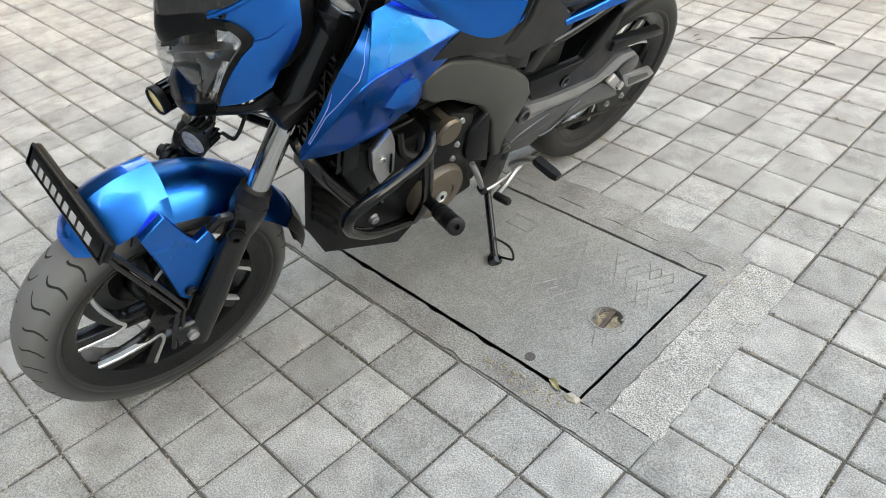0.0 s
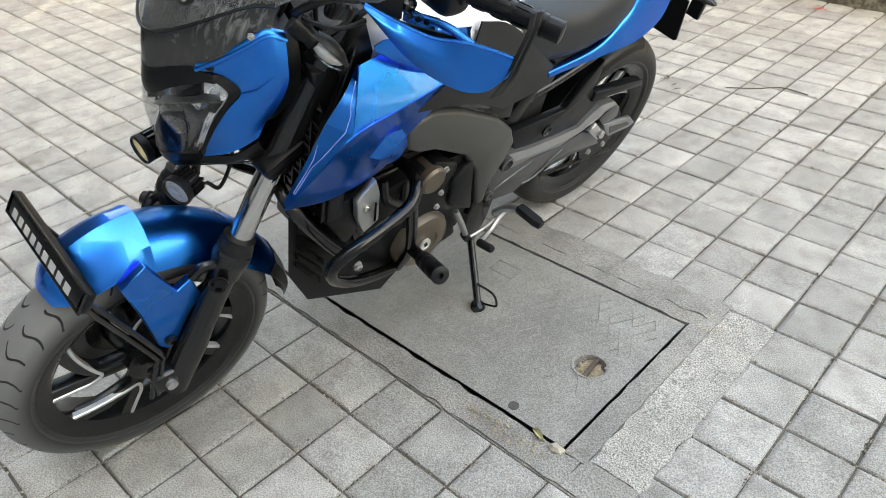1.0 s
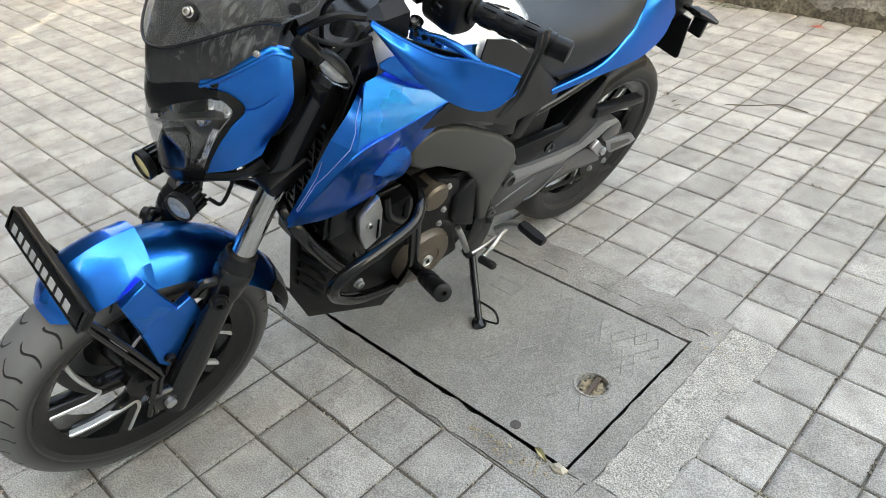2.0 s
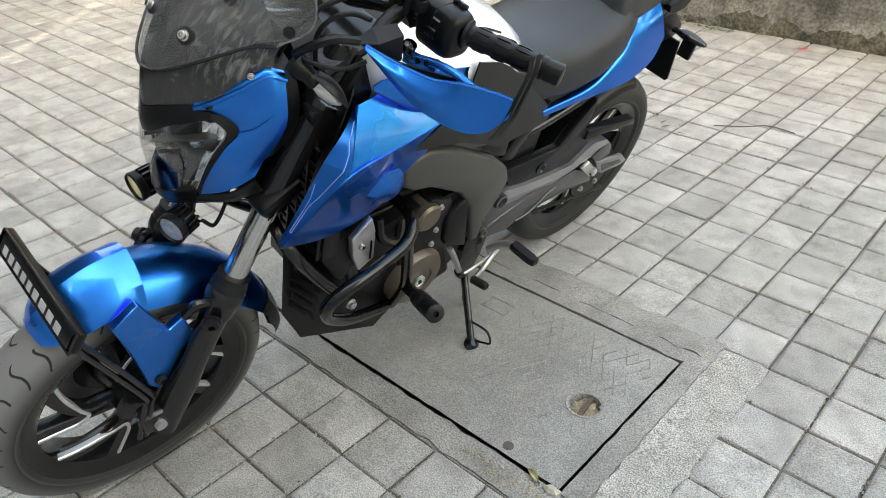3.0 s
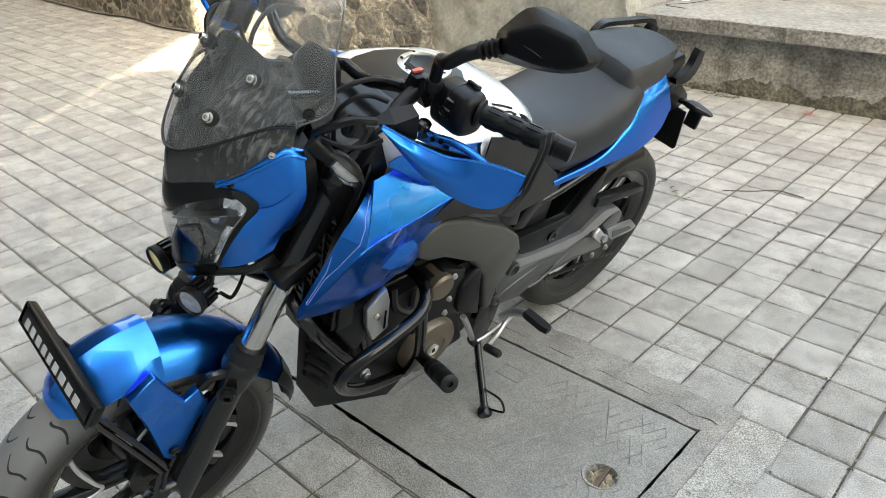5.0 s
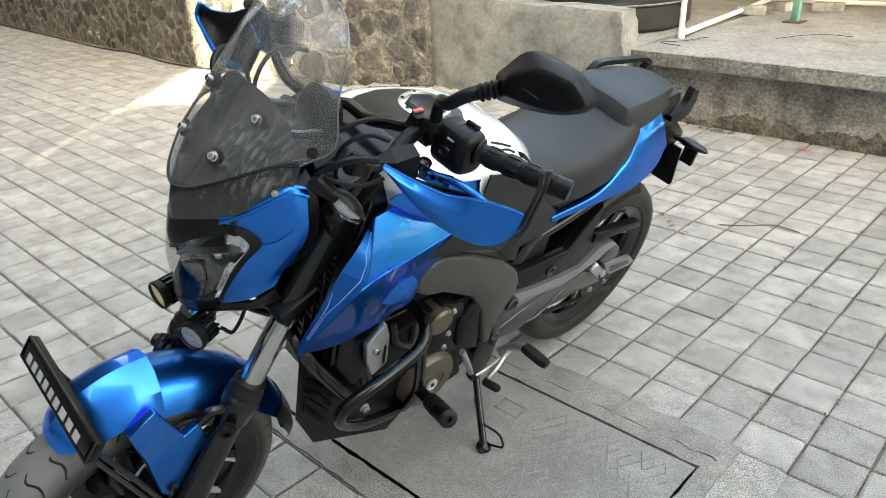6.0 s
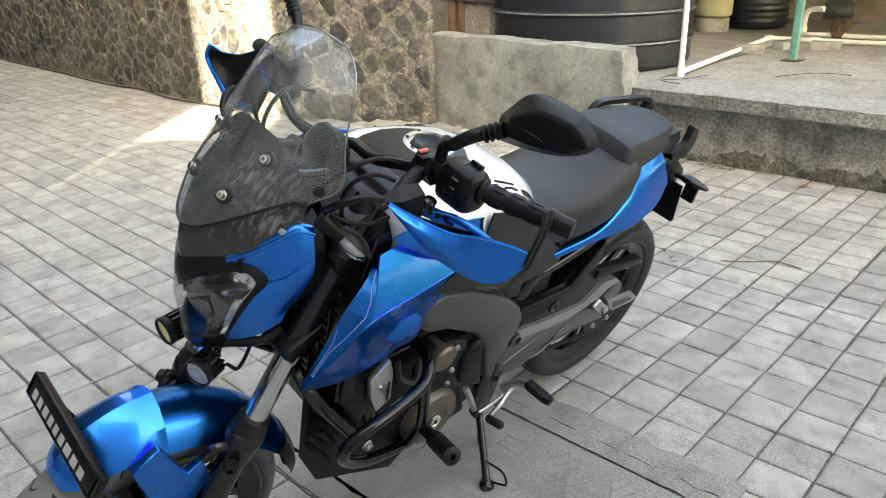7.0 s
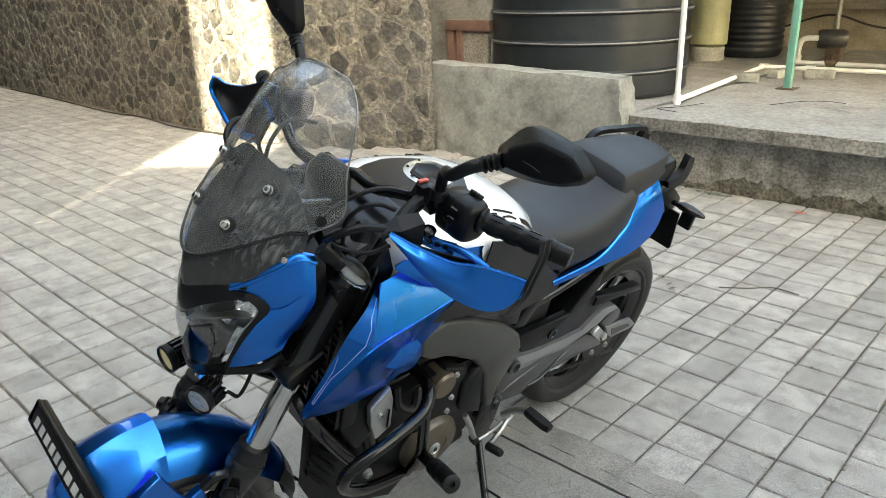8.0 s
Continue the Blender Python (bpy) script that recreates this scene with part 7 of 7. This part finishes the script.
STEM_RIGHT = [(1.03, -0.200, 1.15), (1.015, -0.225, 1.187), (1.007, -0.243, 1.207), (1.001, -0.262, 1.222), (0.997, -0.285, 1.236)]
MIRROR_EDGE = [(0.276, 1.266), (0.288, 1.287), (0.315, 1.321), (0.343, 1.327), (0.393, 1.327), (0.409, 1.322), (0.434, 1.306), (0.435, 1.296), (0.427, 1.286), (0.395, 1.267), (0.352, 1.251), (0.304, 1.239), (0.286, 1.239)]
MIRROR_FACE = [(0.308, 1.283), (0.315, 1.294), (0.349, 1.318), (0.369, 1.324), (0.406, 1.327), (0.417, 1.325), (0.437, 1.313), (0.438, 1.306), (0.432, 1.299), (0.408, 1.283), (0.370, 1.270), (0.326, 1.261), (0.313, 1.262)]


def mirror_head():
    """A faceted housing: the glass side, the widest rim, a chamfer and the flat face ahead."""
    mid = (0.362, 1.288)

    def ring(pts, x, k):
        pts = [(p.x, p.y) for p in smooth_line([(y, z, 0) for y, z in pts], 3, True)]
        return [(x, mid[0] + (y - mid[0]) * k, mid[1] + (z - mid[1]) * k) for y, z in pts]
    return loft([ring(MIRROR_EDGE, 0.984, 0.90), ring(MIRROR_EDGE, 0.986, 0.955), ring(MIRROR_EDGE, 1.000, 0.995), ring(MIRROR_EDGE, 1.004, 1.0), ring(MIRROR_EDGE, 1.008, 0.998), ring(MIRROR_FACE, 1.0275, 1.01), ring(MIRROR_FACE, 1.030, 0.985), ring(MIRROR_FACE, 1.034, 0.80), ring(MIRROR_FACE, 1.036, 0.45)])


M_MIRROR = material("mirror_housing_plastic", (0.0055, 0.0056, 0.006), 0.5, var=0.08, scale=20, fine=900, bump=0.15, bump_d=0.0004, spec=0.14)
mirror = both("mirror", mirror_head, M_MIRROR, bike, "black rear-view mirror", smooth=45)
NECK = Vector((1.02, -0.285, 1.255))
mirror[1].matrix_basis = Matrix.Translation(NECK + Vector((-0.002, 0.004, -0.012))) @ Matrix.Rotation(radians(-5), 4, "Z") @ Matrix.Rotation(radians(-18), 4, "X") @ Matrix.Translation(-NECK)   # turned in its ball joint
for mk, s in zip(mirror, (1, -1)):
    def on_side(p):
        return Vector((p[0], p[1] * s, p[2]))
    part("mirror_seam", tube([on_side(q) for q in ((1.0305, 0.310, 1.285), (1.0345, 0.335, 1.287), (1.0355, 0.361, 1.288), (1.035, 0.380, 1.286), (1.032, 0.397, 1.281))], 0.0010, 6, 4), M_GREYP, mk)
    stem = [on_side(p) for p in STEM] if s > 0 else [mk.matrix_basis.inverted() @ Vector(p) for p in STEM_RIGHT]
    part("mirror_stem", tube(stem, [0.0095, 0.0115], 12), M_BLACKP, mk)
    a, b = stem[-3], stem[-1]
    for k in range(3):
        part("bellows_ring", lathe([(0.0105, -0.003), (0.0135, -0.001), (0.0135, 0.001), (0.0105, 0.003)], a.lerp(b, 0.45 + k / 6), b - a, 18), M_GRIP, mk)
    part("stem_collar", lathe([(0.014, 0), (0.014, 0.014), (0.011, 0.018)], stem[0] - Vector((0, 0, 0.005)), (0.1, 0.1 * s, 1), 18), M_BLACKP, mk)

# -- instruments and cables --
cup = part("fluid_cup", lathe([(0.012, -0.022), (0.016, -0.020), (0.017, 0.012), (0.013, 0.015)], (1.094, 0.100, 0.995), (0.2, 0.25, 1), 20), M_LENS, bike, "clear plastic fluid cup")
part("cup_fill", lathe([(0.011, -0.020), (0.014, -0.018), (0.0145, -0.002), (0.001, -0.002)], (1.094, 0.100, 0.995), (0.2, 0.25, 1), 20), M_CLEARCELL, cup)
part("cup_lid", lathe([(0.017, 0.012), (0.018, 0.013), (0.018, 0.020), (0.010, 0.023)], (1.094, 0.100, 0.995), (0.2, 0.25, 1), 20), M_BLACKP, cup)
part("instrument", loft([super_ring(1.128, 1.082, 0.026, 0.022), super_ring(1.118, 1.084, 0.038, 0.038), super_ring(1.098, 1.085, 0.044, 0.048), super_ring(1.078, 1.083, 0.040, 0.040), super_ring(1.070, 1.082, 0.028, 0.026)]), M_BLACKP, bike, "black instrument pod")
both("clutch_cable", lambda: tube([(1.109, 0.190, 1.137), (1.121, 0.165, 1.136), (1.143, 0.150, 1.127), (1.154, 0.130, 1.090), (1.12, 0.09, 1.0)], 0.004, 8), M_GRIP, bike)
both("guard_arm", lambda: tube([(1.136, 0.200, 1.116), (1.173, 0.190, 1.122), (1.198, 0.170, 1.105), (1.199, 0.140, 1.077)], 0.0065, 8), M_BLACKP, bike)
both("wiring", lambda: tube([(1.117, 0.200, 1.078), (1.153, 0.190, 1.069), (1.188, 0.170, 1.076), (1.193, 0.140, 1.072)], 0.0035, 8), M_GRIP, bike)
both("throttle_cable", lambda: tube([(1.03, 0.14, 1.12), (1.10, 0.13, 1.14), (1.16, 0.10, 1.10), (1.17, 0.06, 1.02)], 0.004, 8), M_GRIP, bike)
part("master_cylinder", box(1.03, 1.08, -0.19, -0.15, 1.13, 1.17, 0.006), M_BLACKP, bike)
part("fork_cover", loft([super_ring(1.14, 0.93, 0.085, 0.11), super_ring(1.08, 0.96, 0.08, 0.10)]), M_BLACKP, bike)
both("front_stay", lambda: prism([(1.103, 0.990), (1.069, 1.038), (1.043, 0.969), (1.071, 0.876), (1.098, 0.848), (1.103, 0.941)], 0.12, 0.148, "y", 0.006), M_BLACKP, bike)


# ---- pavers ----
def paver_mesh(seed, name):
    rng_p = random.Random(seed)
    bm = bmesh.new()
    h, c = TILE / 2 - 0.0017, 0.0095
    low = [bm.verts.new((sx * h, sy * h, -0.03)) for sx, sy in ((-1, -1), (1, -1), (1, 1), (-1, 1))]
    mid = [bm.verts.new((sx * (h - rng_p.random() * 0.002), sy * (h - rng_p.random() * 0.002), -0.006)) for sx, sy in ((-1, -1), (1, -1), (1, 1), (-1, 1))]
    edge = [bm.verts.new((sx * (h - 0.003 - rng_p.random() * 0.002), sy * (h - 0.003 - rng_p.random() * 0.002), -0.0022)) for sx, sy in ((-1, -1), (1, -1), (1, 1), (-1, 1))]
    top = [bm.verts.new((sx * (h - c - rng_p.random() * 0.003), sy * (h - c - rng_p.random() * 0.003), rng_p.uniform(-0.0008, 0.0008))) for sx, sy in ((-1, -1), (1, -1), (1, 1), (-1, 1))]
    for a, b in ((low, mid), (mid, edge), (edge, top)):
        for i in range(4):
            bm.faces.new((a[i], a[(i + 1) % 4], b[(i + 1) % 4], b[i]))
    bm.faces.new(top)
    me = bpy.data.meshes.new(name)
    bm.to_mesh(me)
    bm.free()
    me.materials.append(M_TILE)
    return me


def in_frame(i, j):
    return FX0 - 0.01 < (i + 0.5) * TILE < FX1 + 0.01 and FY0 - 0.01 < (j + 0.5) * TILE < FY1 + 0.01


pavement = thing("pavement", Matrix(), "square grey concrete pavers with dirty joints", "pavement", kind="structure")
kinds = [paver_mesh(k, "paver") for k in range(8)]
rng_t = random.Random(11)
far_v, far_f = [], []
for j in range(-22, 26):
    for i in range(-84, 34):
        if in_frame(i, j) or (j + 0.5) * TILE > 3.93:
            continue
        x, y = (i + 0.5) * TILE, (j + 0.5) * TILE
        if y > 3.10 + max(0.0, (x + 4.55) * 0.337) and x < -2.9:
            continue
        m = pose(x + rng_t.uniform(-0.0015, 0.0015), y + rng_t.uniform(-0.0015, 0.0015), rng_t.uniform(-0.0025, 0.0012), rng_t.uniform(-0.5, 0.5), rng_t.uniform(-0.5, 0.5), rng_t.uniform(-0.7, 0.7))
        me = kinds[rng_t.randrange(8)]
        if -0.85 < x < 1.45 and -0.75 < y < 2.0:
            t = new("paver", me)
            t.parent = pavement
            t.matrix_basis = m
        else:
            n0 = len(far_v)
            far_v += [tuple(m @ Vector((v.co.x * 0.980, v.co.y * 0.980, v.co.z))) for v in me.vertices]
            far_f += [tuple(n0 + q for q in f.vertices) for f in me.polygons]
me = bpy.data.meshes.new("far_pavers")
me.from_pydata(far_v, [], far_f)
me.materials.append(M_TILE_FAR)
far = new("far_pavers", me)
far.parent = pavement
tagged(far, kind="stuff")


# ---- grit lying in the joints ----
def joint_grit():
    rng_g = random.Random(21)
    vs, fs = [], []
    for k in range(80000):
        along, line_k = rng_g.uniform(-2.0, 3.9), rng_g.randrange(-13, 25)
        off = rng_g.gauss(0, 0.0032)
        x, y = (along, line_k * TILE + off) if rng_g.random() < 0.5 else (line_k * TILE + off, along)
        if FX0 < x < FX1 and FY0 < y < FY1 and rng_g.random() < 0.97:
            continue
        if noise.noise(Vector((x * 4, y * 4, 2))) + rng_g.uniform(-0.25, 0.25) < -0.16:
            continue
        r = rng_g.uniform(0.0012, 0.0040) * rng_g.random() ** 0.6
        a_off = abs(off)
        z = -0.0068 if a_off < 0.0030 else -0.0062 + min((a_off - 0.0017) * 1.25, 0.0038) if a_off < 0.005 else min(-0.0022 + (a_off - 0.005) * 0.35, 0.0)
        n0 = len(vs)
        a = rng_g.uniform(0, 6.28)
        for q in range(3):
            vs.append((x + 1.5 * r * math.cos(a + q * 2.09), y + 1.5 * r * math.sin(a + q * 2.09), z))
        vs.append((x, y, z + 1.7 * r))
        fs += [(n0, n0 + 1, n0 + 3), (n0 + 1, n0 + 2, n0 + 3), (n0 + 2, n0, n0 + 3), (n0, n0 + 2, n0 + 1)]
    me_g = bpy.data.meshes.new("joint_grit")
    me_g.from_pydata(vs, [], fs)
    me_g.materials.append(M_GRIT)
    return new("joint_grit", me_g)


tagged(joint_grit(), "brown and grey grit in the paver joints", "grit", kind="stuff")


# ---- stones of the boundary wall ----
def pointing_sheet(p0, p1, step):
    """Trowelled mortar over a wall face, lumpy and ragged."""
    a, b = Vector((*p0, 0)), Vector((*p1, 0))
    along = (b - a)
    length = along.length
    along.normalize()
    out = Vector((along.y, -along.x, 0))
    nx, nz = int(length / step), int(H_WALL / step)
    vs, fs = [], []
    for j in range(nz + 1):
        for i in range(nx + 1):
            x, z = length * i / nx, -0.05 + (H_WALL + 0.05) * j / nz
            q = a + along * x + Vector((0, 0, z))
            lump = 0.010 * noise.noise(q * 6) + 0.011 * noise.noise(q * 17) + 0.007 * noise.noise(q * 41)
            vs.append(q + out * (lump * 0.8 - 0.004))
    for j in range(nz):
        for i in range(nx):
            k = j * (nx + 1) + i
            fs.append((k, k + 1, k + nx + 2, k + nx + 1))
    me = bpy.data.meshes.new("pointing")
    me.from_pydata(vs, [], fs)
    me.materials.append(M_POINTING)
    ob = new("pointing", me)
    ob.parent = stone_wall
    tagged(ob, "raised tan mortar pointing")


def wall_stones(p0, p1, seed, first_x, step, gap):
    """Irregular stones packed over a wall face, each with its own outline and bulge."""
    rng_w = random.Random(seed)
    a, b = Vector((*p0, 0)), Vector((*p1, 0))
    along = (b - a)
    length = along.length
    along.normalize()
    out = Vector((along.y, -along.x, 0))
    sites = {}
    nx, nz = int(length / step) + 1, int(H_WALL / (step * 0.86)) + 1
    for r in range(-1, nz + 1):
        for c in range(-1, nx + 1):
            sites[c, r] = ((c + 0.5 * (r % 2) + rng_w.uniform(-0.44, 0.44)) * step, (r + rng_w.uniform(-0.44, 0.44)) * step * 0.86)
    for key in list(sites):
        if rng_w.random() < 0.24:
            del sites[key]
    v_far, f_far = [], []
    for (c, r), (sx, sz) in sites.items():
        if not (0.02 < sx < length - 0.02 and 0.0 < sz < H_WALL - 0.05):
            continue
        joint = rng_w.uniform(*gap)
        poly = [(sx - 0.4, sz - 0.4), (sx + 0.4, sz - 0.4), (sx + 0.4, sz + 0.4), (sx - 0.4, sz + 0.4)]
        for dc in (-3, -2, -1, 0, 1, 2, 3):
            for dr in (-3, -2, -1, 0, 1, 2, 3):
                q = sites.get((c + dc, r + dr))
                if q is None or (dc, dr) == (0, 0):
                    continue
                nxv, nzv = q[0] - sx, q[1] - sz
                d = math.hypot(nxv, nzv)
                nxv, nzv = nxv / d, nzv / d
                lim = d / 2 - joint * (1 if (dc + dr) % 2 else 0.7)
                cut = []
                for k in range(len(poly)):
                    (x0, z0), (x1, z1) = poly[k], poly[(k + 1) % len(poly)]
                    s0, s1 = (x0 - sx) * nxv + (z0 - sz) * nzv - lim, (x1 - sx) * nxv + (z1 - sz) * nzv - lim
                    if s0 <= 0:
                        cut.append((x0, z0))
                    if s0 * s1 < 0:
                        t = s0 / (s0 - s1)
                        cut.append((x0 + (x1 - x0) * t, z0 + (z1 - z0) * t))
                poly = cut
        poly = [(min(max(x, 0.01), length - 0.01), max(z, -0.05)) for x, z in poly]
        if len(poly) < 3:
            continue
        n = 13
        radii = []
        for k in range(n):
            ca, sa = math.cos(2 * math.pi * k / n), math.sin(2 * math.pi * k / n)
            best = 0.3
            for (x0, z0), (x1, z1) in zip(poly, poly[1:] + poly[:1]):
                det = ca * (z0 - z1) - sa * (x0 - x1)
                if abs(det) > 1e-9:
                    t = ((x0 - sx) * (z0 - z1) - (z0 - sz) * (x0 - x1)) / det
                    q = (ca * (z0 - sz) - sa * (x0 - sx)) / det
                    if t > 0 and -1e-6 <= q <= 1 + 1e-6:
                        best = min(best, t)
            radii.append(best)
        radii = [(radii[k - 1] + 6.0 * radii[k] + radii[(k + 1) % n]) / 8.0 * rng_w.uniform(0.80, 1.08) for k in range(n)]
        bulge = rng_w.uniform(0.006, 0.016)
        tilt = (rng_w.uniform(-0.06, 0.06), rng_w.uniform(-0.06, 0.06))

        def place(x, z, o):
            return a + along * x + Vector((0, 0, z)) + out * o
        vs, fs = [], []
        for scale, depth in ((1.0, -0.05), (1.0, -0.002), (0.90, bulge * 0.75), (0.60, bulge)):
            for k in range(n):
                px_, pz_ = radii[k] * scale * math.cos(2 * math.pi * k / n), radii[k] * scale * math.sin(2 * math.pi * k / n)
                extra = px_ * tilt[0] + pz_ * tilt[1] + rng_w.uniform(-0.004, 0.004) if scale < 1 else 0
                vs.append(place(sx + px_, max(sz + pz_, -0.05), depth + extra))
        for ringk in range(3):
            for k in range(n):
                fs.append((ringk * n + k, ringk * n + (k + 1) % n, (ringk + 1) * n + (k + 1) % n, (ringk + 1) * n + k))
        fs.append(tuple(3 * n + k for k in range(n)))
        wx = (a + along * sx).x
        if wx > first_x and sz < 1.75:
            me = bpy.data.meshes.new("stone")
            me.from_pydata(vs, [], fs)
            me.materials.append(M_STONE)
            s = new("stone", me)
            s.parent = stone_wall
        else:
            n0 = len(v_far)
            v_far += vs
            f_far += [tuple(n0 + q for q in f) for f in fs]
    if v_far:
        me = bpy.data.meshes.new("far_stones")
        me.from_pydata(v_far, [], f_far)
        me.materials.append(M_STONE_FAR)
        ob = new("far_stones", me)
        ob.parent = stone_wall
        tagged(ob, kind="stuff")


pointing_sheet(*WALL_A, 0.035)
pointing_sheet(*WALL_B, 0.022)
wall_stones(*WALL_A, 3, -7.0, 0.150, (0.006, 0.022))
wall_stones(*WALL_B, 4, -99, 0.195, (0.012, 0.032))
